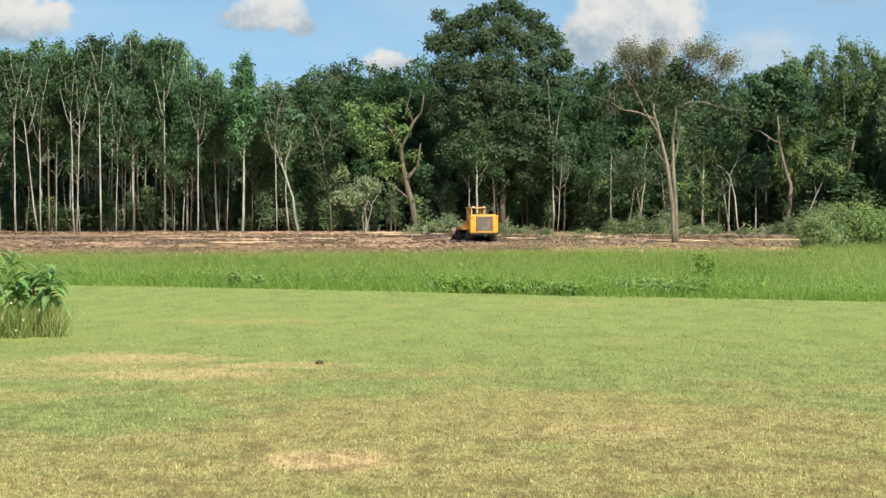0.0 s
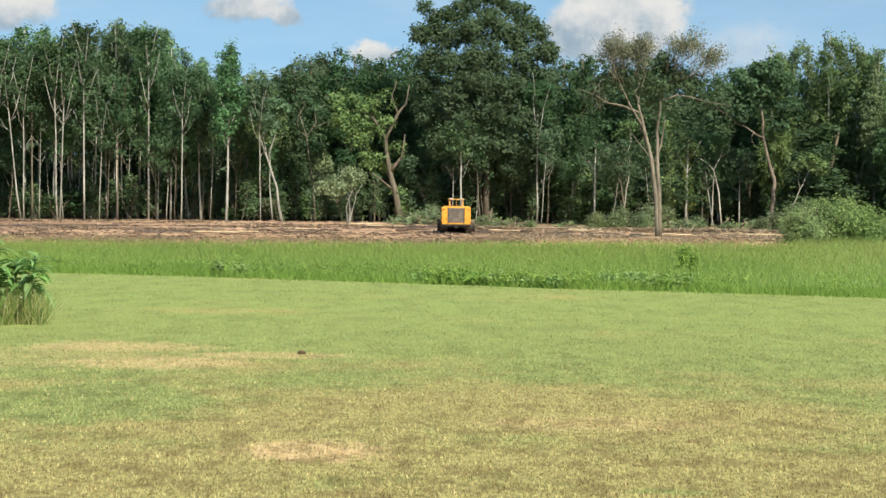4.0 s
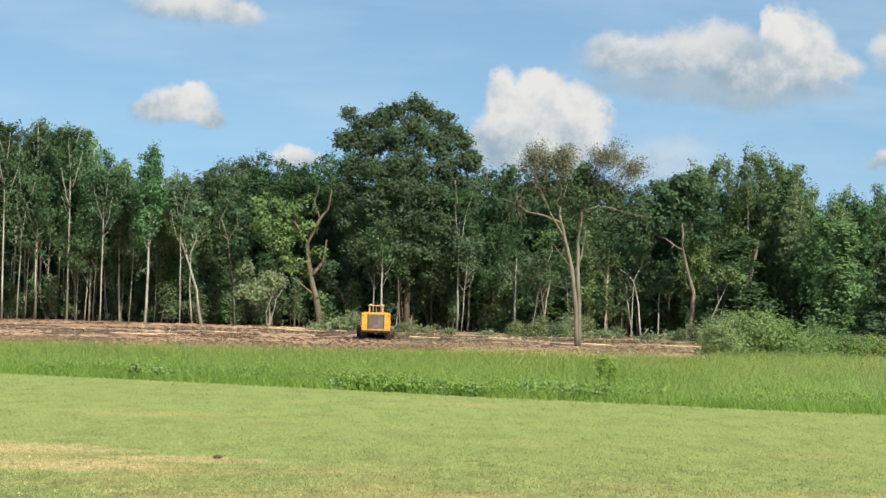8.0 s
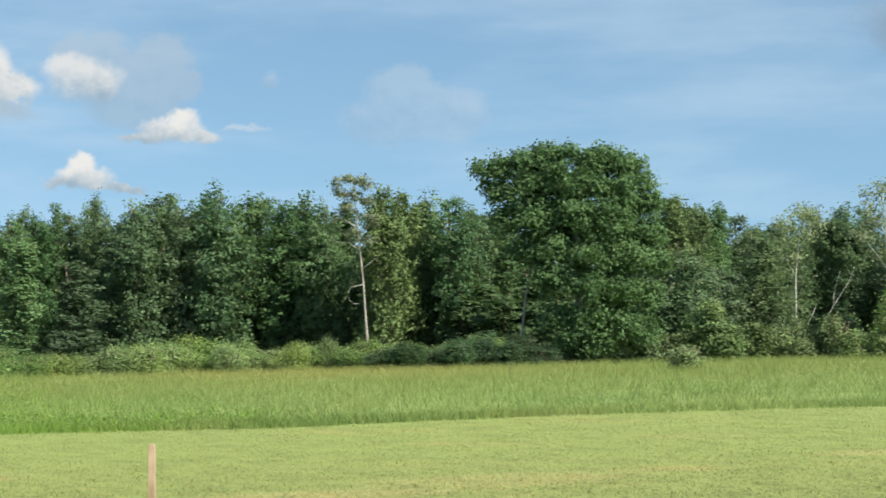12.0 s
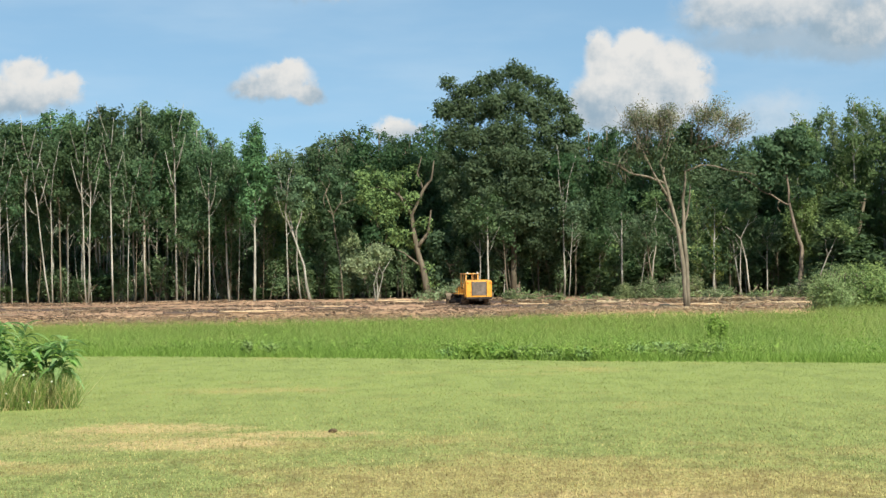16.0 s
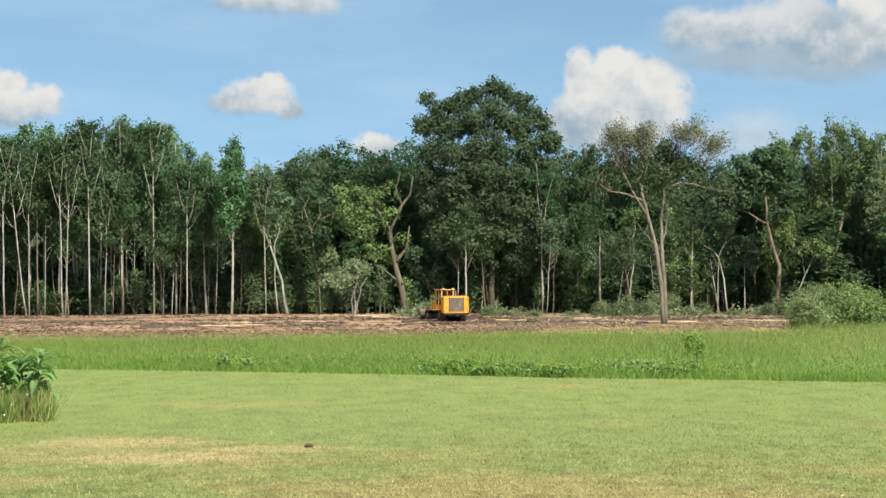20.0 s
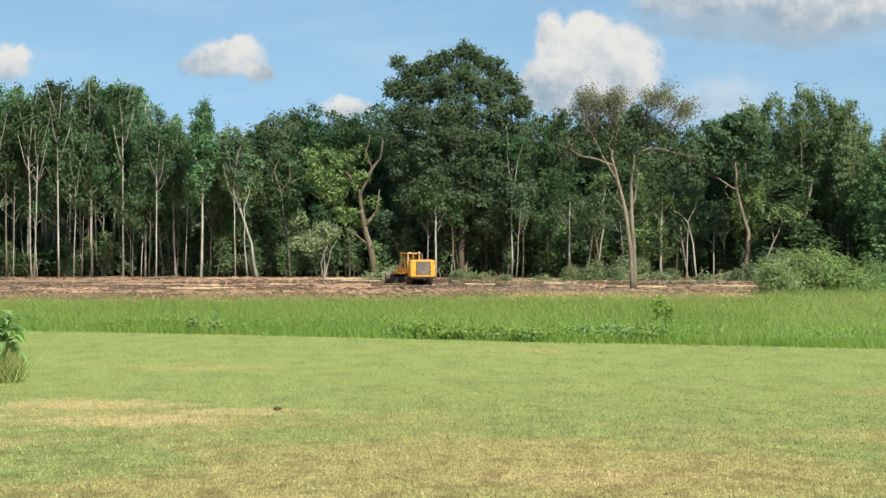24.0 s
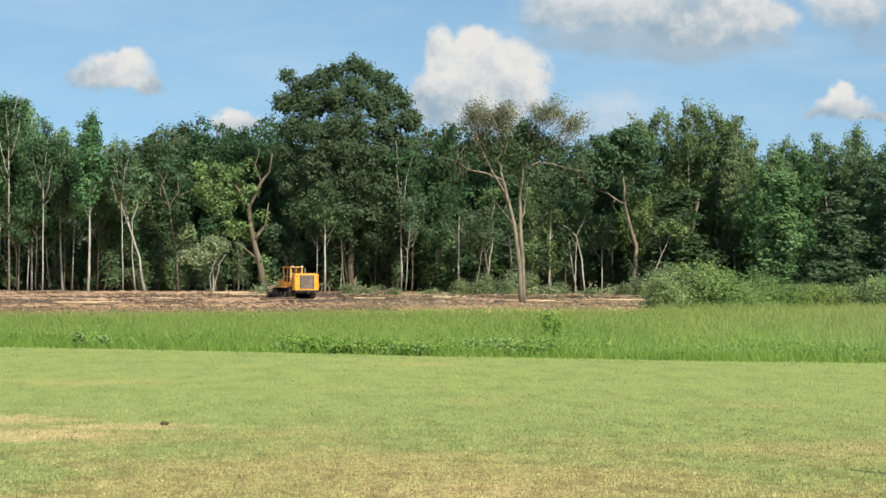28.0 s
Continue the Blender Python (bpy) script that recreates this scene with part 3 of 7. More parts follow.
def sprays(rng, centres, spread, per, size, droop=0.0, outward=None, flat=0.0):
    """Leaf sprays as small uneven blades of three corners, gathered in tufts round the centres."""
    m = len(centres)
    n = m * per
    c = np.repeat(np.asarray(centres, float), per, axis=0)
    sp = np.repeat(np.broadcast_to(np.asarray(spread, float).reshape(-1, 1), (m, 1)), per, axis=0)
    ball = rng.normal(0, 1, (n, 3))
    ball *= rng.random((n, 1)) ** 0.5 / np.linalg.norm(ball, axis=1, keepdims=True)
    c = c + ball * sp * np.array([1.7, 1.7, 1.3])
    tuft = rng.normal(0, 0.55, (m, 3))
    tuft[:, 2] = np.abs(tuft[:, 2]) + 0.1 + flat
    if outward is not None:
        tuft += outward * 1.5
    nrm = np.repeat(tuft, per, axis=0) + rng.normal(0, 0.5, (n, 3)) + ball * 0.7
    nrm /= np.linalg.norm(nrm, axis=1, keepdims=True)
    u = rng.normal(0, 1, (n, 3))
    u[:, 2] -= droop
    u -= nrm * np.sum(u * nrm, axis=1, keepdims=True)
    u /= np.linalg.norm(u, axis=1, keepdims=True)
    v = np.cross(nrm, u)
    a = size * rng.uniform(0.6, 1.5, (n, 1))
    b = a * rng.uniform(0.5, 0.95, (n, 1))
    k = rng.uniform(-0.4, 0.4, (n, 1))
    co = np.stack([c - u * a + v * b, c - u * a * 0.9 - v * b * (1 + k), c + u * a * (1 - k * 0.4)], axis=1).reshape(-1, 3)
    return co, np.arange(3 * n).reshape(-1, 3)


GROWTH = 1.9                     # leaves for each one asked for


def crown(name, rng, lobes, material, parent, amount, size, spread=0.45, core=0.25, droop=0.0, label="", plume=1.0):
    """A crown of leaf sprays on uneven lobes (x, y, z, rx, ry, rz), with gaps between them and a darker heart."""
    lobes = np.asarray(lobes, float)
    kids = []
    for l in lobes:
        kids.append((*l[:3], *(l[3:6] * 0.85)))
        for k in range(14):
            d = rng.normal(0, 1, 3)
            d[2] += 0.25
            d /= np.linalg.norm(d)
            kids.append((*(l[:3] + d * l[3:6] * rng.uniform(0.5, 1.0)), *(l[3:6] * rng.uniform(0.18, 0.46) * np.array([plume ** -0.5, plume ** -0.5, plume]))))
    lobes = np.array(kids)
    area = lobes[:, 3] * lobes[:, 5]
    amount, size, per, spread = amount * GROWTH, size * 0.56, 12, spread * 0.7
    total = max(8, int(amount / per))
    pick = rng.choice(len(lobes), total, p=area / area.sum())
    d = rng.normal(0, 1, (total, 3))
    d[:, 2] += 0.3
    d /= np.linalg.norm(d, axis=1, keepdims=True)
    r = rng.uniform(0.66, 1.12, (total, 1))
    inner = rng.random(total) < core
    r[inner] *= rng.uniform(0.2, 0.8, (int(inner.sum()), 1))
    cen = lobes[pick, :3] + d * r * lobes[pick, 3:6]
    cen[:, 2] = np.maximum(cen[:, 2], 0.15)
    sp = np.where(inner, spread * 1.3, spread * rng.uniform(0.6, 1.3, total))
    co, fc = sprays(rng, cen, sp, per, size, droop, d)
    return link_quick(name, co, fc, material, parent, label)


def lobed(rng, h0, h1, width, n, taper=1.0, top=0.5, squash=0.8):
    """Lobes that fill a crown from height h0 to h1; top: how narrow it ends."""
    out = []
    for i in range(n):
        f = (i + rng.uniform(0.2, 0.8)) / n
        prof = max(0.25, 1.05 - f) if taper < 1 else max(top, math.sqrt(max(0.0, 1 - ((f - 0.42) / 0.62) ** 2)))
        r = width * 0.5 * prof
        a = rng.uniform(0, 2 * math.pi)
        off = r * rng.uniform(0.25, 0.62)
        rr = max(0.7, r * rng.uniform(0.42, 0.68))
        out.append((math.cos(a) * off, math.sin(a) * off, h0 + (h1 - h0) * f, rr, rr, rr * squash * rng.uniform(1.0, 1.7)))
    return out


FRINGE = 0.5                     # how far sprays reach beyond their lobes


def fit_lobes(lobes, h, width):
    """Scales lobes so that their top is at h and their width is width."""
    top = max(l[2] + l[5] for l in lobes)
    wide = max(max(abs(l[0]) + l[3], abs(l[1]) + l[4]) for l in lobes) * 2
    s, q = max(0.5, width - 2.2 * FRINGE) / wide, (h - FRINGE) / top
    s *= 1.1
    return [(l[0] * s, l[1] * s, l[2] * q, l[3] * s, l[4] * s, l[5] * q) for l in lobes]


def limbs(rng, verts, faces, lobes, axis, r, thin=0.4, low=0.15):
    """Limbs from the trunk line to the lobes."""
    for l in lobes:
        p = Vector(l[:3])
        f = min(0.95, max(low, (p.z - 0.35 * Vector((p.x, p.y, 0)).length - l[5] * 0.6) / axis[-1].z))
        k = f * (len(axis) - 1)
        a = axis[int(k)].lerp(axis[min(int(k) + 1, len(axis) - 1)], k - int(k))
        rr = r * (1 - f) * 0.6 + 0.03
        tube(verts, faces, bent(rng, a, p, 2, 0.18), [rr * (1 - thin * i / 2) * 0.62 + 0.014 for i in range(3)], 3)
        for k in range(1 if len(lobes) > 25 else 2):
            d = Vector(rng.normal(0, 1, 3))
            d.z = abs(d.z) + 0.5
            d.normalize()
            tube(verts, faces, [p, p + Vector((d.x * l[3], d.y * l[4], d.z * l[5]))], [0.032, 0.012], 3)


def make_tree(seed, h, width, bare, n_lobes, amount, leaf, bark, girth, size=0.34, top=0.4, lean=0.0, spread=0.45, core=0.25, stems=1, taper=1.0, plain=False, droop=0.0, plume=1.0):
    """One tree: bare gives the share of its height below the crown. Returns an Empty with trunk and crown."""
    rng = np.random.default_rng(seed)
    e = new("tree")
    lobes = fit_lobes(lobed(rng, h * bare, h * 0.93, width, n_lobes, taper, top), h, width)
    verts, faces = [], []
    for s in range(stems):
        foot = Vector((rng.normal(0, 0.35), rng.normal(0, 0.35), -0.15)) if s else Vector((0, 0, -0.15))
        axis = bent(rng, foot, (lean * h + rng.normal(0, 0.5), rng.normal(0, 0.4), h * (0.93 if h > 6 else 0.7)), 9, 0.035)
        g = girth * (1 if s == 0 else 0.7)
        tube(verts, faces, axis, [g * (1.25 if i == 0 else 1.0) * (1 - 0.85 * i / 9) + 0.02 for i in range(10)], 4 if plain else 6)
        if s == 0 and not plain:
            limbs(rng, verts, faces, lobes, axis, g, low=max(0.15, bare * 0.95))
    link("trunk", verts, faces, bark, e, smooth=True)
    moved = [(l[0] + lean * l[2], *l[1:]) for l in lobes]
    leaves = crown("crown", rng, moved, leaf, e, amount, size, spread, core, droop, plume=plume)
    # the crown reaches just the height and width that were asked for
    co = np.empty(len(leaves.data.vertices) * 3, np.float32)
    leaves.data.vertices.foreach_get("co", co)
    co = co.reshape(-1, 3)
    k = width * 0.5 / np.percentile(np.hypot(co[:, 0] - lean * co[:, 2], co[:, 1]), 97)
    for part_ob in e.children:
        part_ob.data.transform(Matrix.Diagonal((k, k, h / np.percentile(co[:, 2], 99.8), 1)))
    return e


PROTOS = {}


def hash_seed(word):
    return sum((i + 3) * ord(c) for i, c in enumerate(word))


def proto(kind, count, h, width, **kw):
    """Names a kind of tree: how many differ, their size, and what make_tree() needs."""
    PROTOS[kind] = ([], count, h, width, [0], kw)


def plant(kind, az, d, h, width, label, group="", turn=None, category="tree", name="tree"):
    """Sets a tree of that kind at the azimuth (degrees) and distance, h high and width across the crown."""
    made, count, h0, w0, used, kw = PROTOS[kind]
    used[0] += 1
    if turn is None:
        turn = (used[0] * 137.5) % 360
    p = at(az, d)
    m = pose(p.x, p.y, p.z, 0, 0, turn) @ Matrix.Diagonal((width / w0, width / w0, h / h0, 1))
    if len(made) < count:
        ob = make_tree(hash_seed(kind) + len(made), h0, w0, **kw)
        made.append(ob)
    else:
        ob = copy_thing(made[used[0] % count], m)
    ob.matrix_basis = m
    ob.name = name
    return tagged(ob, label, category, group)


def mesh_arrays(me):
    co = np.empty(len(me.vertices) * 3, np.float32)
    me.vertices.foreach_get("co", co)
    tri = [p.vertices[:] for p in me.polygons]
    return co.reshape(-1, 3), tri


def grove(kind, places, label, name="deep_wood"):
    """Many far trees of a kind, joined: the leaves in one mesh, the trunks in another. places: (azimuth, distance, height, width)."""
    made, count, h0, w0, used, kw = PROTOS[kind]
    sources = [make_tree(hash_seed(kind) + i, h0, w0, **kw) for i in range(count)]
    for which in ("crown", "trunk"):
        parts = []
        for e in sources:
            ob = next(c for c in e.children if c.name.startswith(which))
            parts.append((*mesh_arrays(ob.data), ob.data.materials[0]))
        verts, faces, base = [], [], 0
        for i, (az, d, h, w) in enumerate(places):
            co, fc, mat = parts[i % count]
            t = radians(i * 137.5)
            x = (co[:, 0] * math.cos(t) - co[:, 1] * math.sin(t)) * w / w0
            y = (co[:, 0] * math.sin(t) + co[:, 1] * math.cos(t)) * w / w0
            p = at(az, d)
            verts.append(np.stack([x + p.x, y + p.y, co[:, 2] * h / h0], axis=1))
            if which == "crown":
                faces.append(np.asarray(fc) + base)
            else:
                faces += [tuple(q + base for q in f) for f in fc]
            base += len(co)
        if which == "crown":
            ob = link_quick(name + "_leaves", np.concatenate(verts), np.concatenate(faces), mat)
        else:
            ob = link(name + "_trunks", np.concatenate(verts), faces, mat)
        tagged(ob, label + (", their leaves" if which == "crown" else ", their trunks"), "woods", kind="stuff")
    for e in sources:
        for c in list(e.children):
            bpy.data.objects.remove(c)
        bpy.data.objects.remove(e)

# ---------------------------------------------------------------- ground
def lawn_edge(az):
    """Distance at which the mown lawn ends."""
    pts = ((-40, 84), (-10, 68), (0.5, 61.5), (4, 59.5), (12, 57.5), (20, 57.5), (28, 62.5), (36, 66), (47, 71), (54, 76), (80, 95))
    return float(np.interp(az, [p[0] for p in pts], [p[1] for p in pts]))


def field_end(az):
    """Distance at which the tall grass ends, before the clearing and the woods."""
    pts = ((-40, 95), (-6, 96), (0, 99), (5, 106), (9.6, 108), (10.6, 128), (24, 132), (30, 142), (36, 150), (45, 172), (54, 190), (80, 220))
    return float(np.interp(az, [p[0] for p in pts], [p[1] for p in pts]))


def fan(name, az0, az1, steps, near, far, rings, z, material, label, category, rough=0.0):
    """A sheet of ground between two distances that follow the azimuth."""
    co, fc = [], []
    rng = np.random.default_rng(5)
    for i in range(steps + 1):
        az = az0 + (az1 - az0) * i / steps
        a, b = near(az), far(az)
        for k in range(rings + 1):
            p = at(az, a + (b - a) * k / rings, z)
            if rough and 0 < k < rings:
                p.z += rough * (noise.noise(Vector((p.x * 0.25, p.y * 0.12, 1))) + 0.5 * noise.noise(Vector((p.x * 1.1, p.y * 0.4, 4))))
                p.z = max(p.z, z * 0.6)
            co.append(p)
    for i in range(steps):
        for k in range(rings):
            a = i * (rings + 1) + k
            fc.append((a, a + rings + 1, a + rings + 2, a + 1))
    return tagged(link(name, co, fc, material, smooth=True), label, category, kind="structure")


ground_far = [(-3000, -3000, -0.03), (3000, -3000, -0.03), (3000, 3000, -0.03), (-3000, 3000, -0.03)]
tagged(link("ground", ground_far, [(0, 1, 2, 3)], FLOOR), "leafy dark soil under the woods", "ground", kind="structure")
fan("lawn", -180, 180, 180, lambda a: 0.001, lambda a: lawn_edge(a) if -40 < a < 80 else 90, 24, 0.0, LAWN, "mown lawn with straw-coloured dry patches", "lawn")
fan("field", -40, 80, 120, lambda a: lawn_edge(a), field_end, 12, 0.0, FIELD, "rough field of tall green grass", "field")
fan("clearing", -40, 10.3, 160, field_end, lambda a: 192, 60, 0.02, DIRT, "freshly cleared reddish soil strewn with wood debris", "clearing", rough=0.05)


def blades(name, spots, height, width, lean, material, label, category, seed, per=1, spread=0.05, widen=0.0):
    """Grass as narrow bent triangles on the given spots."""
    rng = np.random.default_rng(seed)
    p = np.repeat(spots, per, axis=0)
    n = len(p)
    p = p + np.concatenate([rng.normal(0, spread, (n, 2)), np.zeros((n, 1))], axis=1)
    h = height * rng.uniform(0.55, 1.25, (n, 1)) * np.repeat(np.ones((len(spots), 1)), per, axis=0)
    a = rng.uniform(0, 2 * np.pi, n)
    side = np.stack([np.cos(a), np.sin(a), np.zeros(n)], axis=1) * width * rng.uniform(0.6, 1.4, (n, 1))
    if widen:  # farther off, a blade stands for a small tuft
        side *= np.maximum(1.0, np.hypot(p[:, :1], p[:, 1:2]) / widen) ** 0.7
    b = rng.uniform(0, 2 * np.pi, n)
    tip = np.stack([np.cos(b), np.sin(b), np.zeros(n)], axis=1) * h * lean * rng.uniform(0.2, 1.2, (n, 1))
    tip[:, 2] = h[:, 0]
    co = np.stack([p - side, p + side, p + tip], axis=1).reshape(-1, 3)
    ob = link_quick(name, co, np.arange(3 * n).reshape(-1, 3), material)
    return tagged(ob, label, category, kind="stuff")


def noise_rank(spots, scale):
    return np.array([noise.noise(Vector((x * scale, y * scale, 3.0))) for x, y, z in spots])


def strew(rng, n, az0, az1, near, far, power=1.0):
    """n spots between two distances that follow the azimuth."""
    az = rng.uniform(az0, az1, n)
    u = rng.random(n) ** power
    a = np.array([near(q) for q in az])
    b = np.array([far(q) for q in az])
    d = np.sqrt(a * a + (b * b - a * a) * u)
    return np.stack([d * np.sin(np.radians(az)), d * np.cos(np.radians(az)), np.zeros(n)], axis=1)


rng = np.random.default_rng(11)
n = 500000
az = rng.uniform(-13.5, 56, n)
d = 14.5 * (np.array([lawn_edge(a) for a in az]) / 14.5) ** rng.random(n)
lawn_spots = np.stack([d * np.sin(np.radians(az)), d * np.cos(np.radians(az)), np.zeros(n)], axis=1)
blades("lawn_grass", lawn_spots, 0.034, 0.0034, 0.75, LAWN_BLADE, "short mown grass blades, green mixed with straw", "grass", 21, widen=22.0)
front = strew(rng, 9000, -13.5, 56, lambda a: lawn_edge(a) - 0.3, lambda a: lawn_edge(a) + 2.5)
body = strew(rng, 36000, -13.5, 56, lambda a: lawn_edge(a) + 1.2, field_end)
lush = front[:, 0] < 16.0 + 1.5 * np.sin(front[:, 1] * 3.1)
blades("field_edge_grass", front[~lush], 0.26, 0.010, 0.9, TALL, "knee-high grass at the lawn's edge", "grass", 25, per=6, spread=0.2)
blades("field_edge_grass", front[lush], 0.26, 0.010, 0.9, LUSH, "lush knee-high grass at the lawn's edge", "grass", 24, per=6, spread=0.2)
blades("tall_grass", body, 0.46, 0.008, 0.85, TALL, "tall uncut green grass of the field", "grass", 22, per=7, spread=0.2)


def leafy(name, spots, height, size, material, label, seed):
    """Low broad-leaved growth among the grass."""
    g = np.random.default_rng(seed)
    p = spots.copy()
    p[:, 2] = g.uniform(0.35, 1.0, len(p)) * height
    co, fc = sprays(g, p, 0.10, 6, size)
    return tagged(link_quick(name, co, fc, material), label, "undergrowth", kind="stuff")


spots = np.concatenate([strew(rng, 4500, -13.5, 14, lawn_edge, lambda a: field_end(min(a, 9.5))), strew(rng, 2200, -13.5, 20, lawn_edge, lambda a: lawn_edge(a) + 4.0)])
leafy("field_weeds", spots[np.array([noise.noise(Vector((x * 0.35, y * 0.35, 0))) > -0.05 for x, y, z in spots])], 0.44, 0.029, LUSH, "broad-leaved weeds among the tall grass", 23)

# ---------------------------------------------------------------- trees of the wood
proto("poplar", 5, 16.0, 4.6, bare=0.45, n_lobes=34, amount=4700, leaf=LEAF_POPLAR, bark=BARK_PALE, girth=0.10, size=0.19, top=0.42, spread=0.42, core=0.3, plume=1.7)
proto("round", 4, 16.0, 8.0, bare=0.25, n_lobes=34, amount=6500, leaf=LEAF_OAK, bark=BARK_GREY, girth=0.28, size=0.22, top=0.5, core=0.35)
proto("skirted", 5, 15.0, 7.0, bare=0.06, n_lobes=40, amount=6500, leaf=LEAF_SKIRT, bark=BARK_GREY, girth=0.24, size=0.22, top=0.5, core=0.35, plume=1.2)
proto("edge", 5, 11.5, 5.4, bare=0.05, n_lobes=40, amount=6500, leaf=LEAF_EDGE_HAZED, bark=BARK_TAN, girth=0.14, size=0.155, top=0.5, core=0.35, plume=1.5)
proto("low_edge", 4, 8.0, 5.0, bare=0.08, n_lobes=30, amount=5000, leaf=LEAF_EDGE_HAZED, bark=BARK_TAN, girth=0.11, size=0.15, top=0.45, core=0.3, plume=1.7)
proto("hedge", 4, 2.4, 2.8, bare=0.02, n_lobes=14, amount=1200, leaf=LEAF_SCRUB, bark=BARK_GREY, girth=0.03, size=0.12, top=0.5, stems=4, spread=0.4, plume=2.0)
proto("spire", 3, 5.0, 3.2, bare=0.03, n_lobes=22, amount=2600, leaf=LEAF_SCRUB, bark=BARK_GREY, girth=0.04, size=0.12, top=0.3, taper=0.5, spread=0.4, plume=1.4)
proto("light", 4, 16.0, 6.0, bare=0.22, n_lobes=26, amount=5600, leaf=LEAF_LIGHT, bark=BARK_PALE, girth=0.13, size=0.20, top=0.42, core=0.2, plume=1.4)
proto("back", 4, 17.0, 8.0, bare=0.05, n_lobes=16, amount=800, leaf=LEAF_BACK_SKYLIT, bark=BARK_GREY, girth=0.22, size=0.85, top=0.5, spread=0.8, plain=True)
proto("sapling", 4, 5.0, 3.0, bare=0.15, n_lobes=9, amount=900, leaf=LEAF_OAK, bark=BARK_GREY, girth=0.06, size=0.26, top=0.4, stems=2)
proto("fresh", 3, 3.4, 2.8, bare=0.10, n_lobes=9, amount=1400, leaf=LEAF_OLIVE, bark=BARK_GREY, girth=0.05, size=0.17, top=0.4, stems=2)
proto("brush", 4, 3.0, 3.0, bare=0.02, n_lobes=16, amount=1500, leaf=LEAF_BRUSH, bark=BARK_TAN, girth=0.03, size=0.13, top=0.5, stems=5, spread=0.5, plume=1.7)
proto("willow", 5, 2.6, 4.0, bare=0.02, n_lobes=16, amount=3100, leaf=LEAF_WILLOW, bark=BARK_GREY, girth=0.03, size=0.093, top=0.6, stems=4, spread=0.45, droop=-0.8, plume=1.8)
proto("shaded", 3, 4.0, 4.0, bare=0.02, n_lobes=14, amount=2600, leaf=LEAF_OAK, bark=BARK_GREY, girth=0.05, size=0.14, top=0.7, stems=2, plume=1.3)
proto("olive", 4, 14.0, 6.0, bare=0.08, n_lobes=34, amount=6500, leaf=LEAF_OLIVE, bark=BARK_GREY, girth=0.2, size=0.22, top=0.45, core=0.35, plume=1.3)
proto("ivy", 1, 12.0, 3.2, bare=0.02, n_lobes=22, amount=5200, leaf=LEAF_IVY, bark=BARK_GREY, girth=0.15, size=0.19, top=0.7, plume=1.2)
proto("cone", 2, 12.0, 6.0, bare=0.03, n_lobes=30, amount=5500, leaf=LEAF_OAK, bark=BARK_GREY, girth=0.15, size=0.22, top=1.0, taper=0.5, plume=0.6)

plant("poplar", -12.10, 187, 15.2, 3.7, "tall slim tree with a pale bare trunk and narrow green crown", "trees of the wood")
plant("poplar", -11.64, 190, 15.8, 3.7, "tall slim tree with a pale bare trunk and narrow green crown", "trees of the wood")
plant("poplar", -11.11, 193, 15.9, 4.1, "tall slim tree with a pale bare trunk and narrow green crown", "trees of the wood")
plant("poplar", -10.38, 188, 16.5, 4.0, "tall slim tree with a pale bare trunk and narrow green crown", "trees of the wood")
plant("poplar", -9.97, 192, 16.9, 3.3, "tall slim tree with a pale bare trunk and narrow green crown", "trees of the wood")
plant("poplar", -9.62, 187, 15.5, 2.9, "tall slim tree with a pale bare trunk and narrow green crown", "trees of the wood")
plant("poplar", -9.25, 190, 15.3, 3.0, "tall slim tree with a pale bare trunk and narrow green crown", "trees of the wood")
plant("poplar", -8.88, 193, 16.3, 3.0, "tall slim tree with a pale bare trunk and narrow green crown", "trees of the wood")
plant("poplar", -8.56, 188, 15.4, 2.8, "tall slim tree with a pale bare trunk and narrow green crown", "trees of the wood")
plant("poplar", -8.24, 192, 16.1, 2.9, "tall slim tree with a pale bare trunk and narrow green crown", "trees of the wood")
plant("poplar", -7.95, 187, 17.2, 3.3, "tall slim tree with a pale bare trunk and narrow green crown", "trees of the wood")
plant("poplar", -7.40, 190, 17.1, 3.6, "tall slim tree with a pale bare trunk and narrow green crown", "trees of the wood")
plant("poplar", -6.83, 193, 16.9, 3.7, "tall slim tree with a pale bare trunk and narrow green crown", "trees of the wood")
plant("poplar", -6.55, 188, 15.4, 2.8, "tall slim tree with a pale bare trunk and narrow green crown", "trees of the wood")
plant("poplar", -6.16, 192, 15.0, 3.1, "tall slim tree with a pale bare trunk and narrow green crown", "trees of the wood")
plant("poplar", -5.75, 187, 14.0, 3.0, "tall slim tree with a pale bare trunk and narrow green crown", "trees of the wood")
plant("poplar", -5.08, 181, 15.0, 3.2, "tall slim tree with a stout trunk and tufted narrow crown", "trees of the wood")
plant("light", -4.51, 189, 13.4, 2.8, "slender green tree at the edge of the wood", "trees of the wood")
plant("light", -4.28, 195, 12.6, 4.0, "slender green tree at the edge of the wood", "trees of the wood")
plant("light", -3.98, 192, 13.3, 3.4, "slender green tree at the edge of the wood", "trees of the wood")
plant("round", -3.37, 194, 13.9, 5.5, "leafy dark green broadleaf tree at the edge of the wood", "trees of the wood")
plant("round", -2.92, 197, 14.9, 6.0, "leafy dark green broadleaf tree at the edge of the wood", "trees of the wood")
plant("round", -2.34, 200, 15.7, 6.1, "leafy dark green broadleaf tree at the edge of the wood", "trees of the wood")
plant("round", -1.78, 195, 15.3, 6.0, "leafy dark green broadleaf tree at the edge of the wood", "trees of the wood")
plant("round", -1.22, 199, 14.8, 5.1, "leafy dark green broadleaf tree at the edge of the wood", "trees of the wood")
plant("round", -0.80, 194, 14.9, 5.5, "leafy dark green broadleaf tree at the edge of the wood", "trees of the wood")
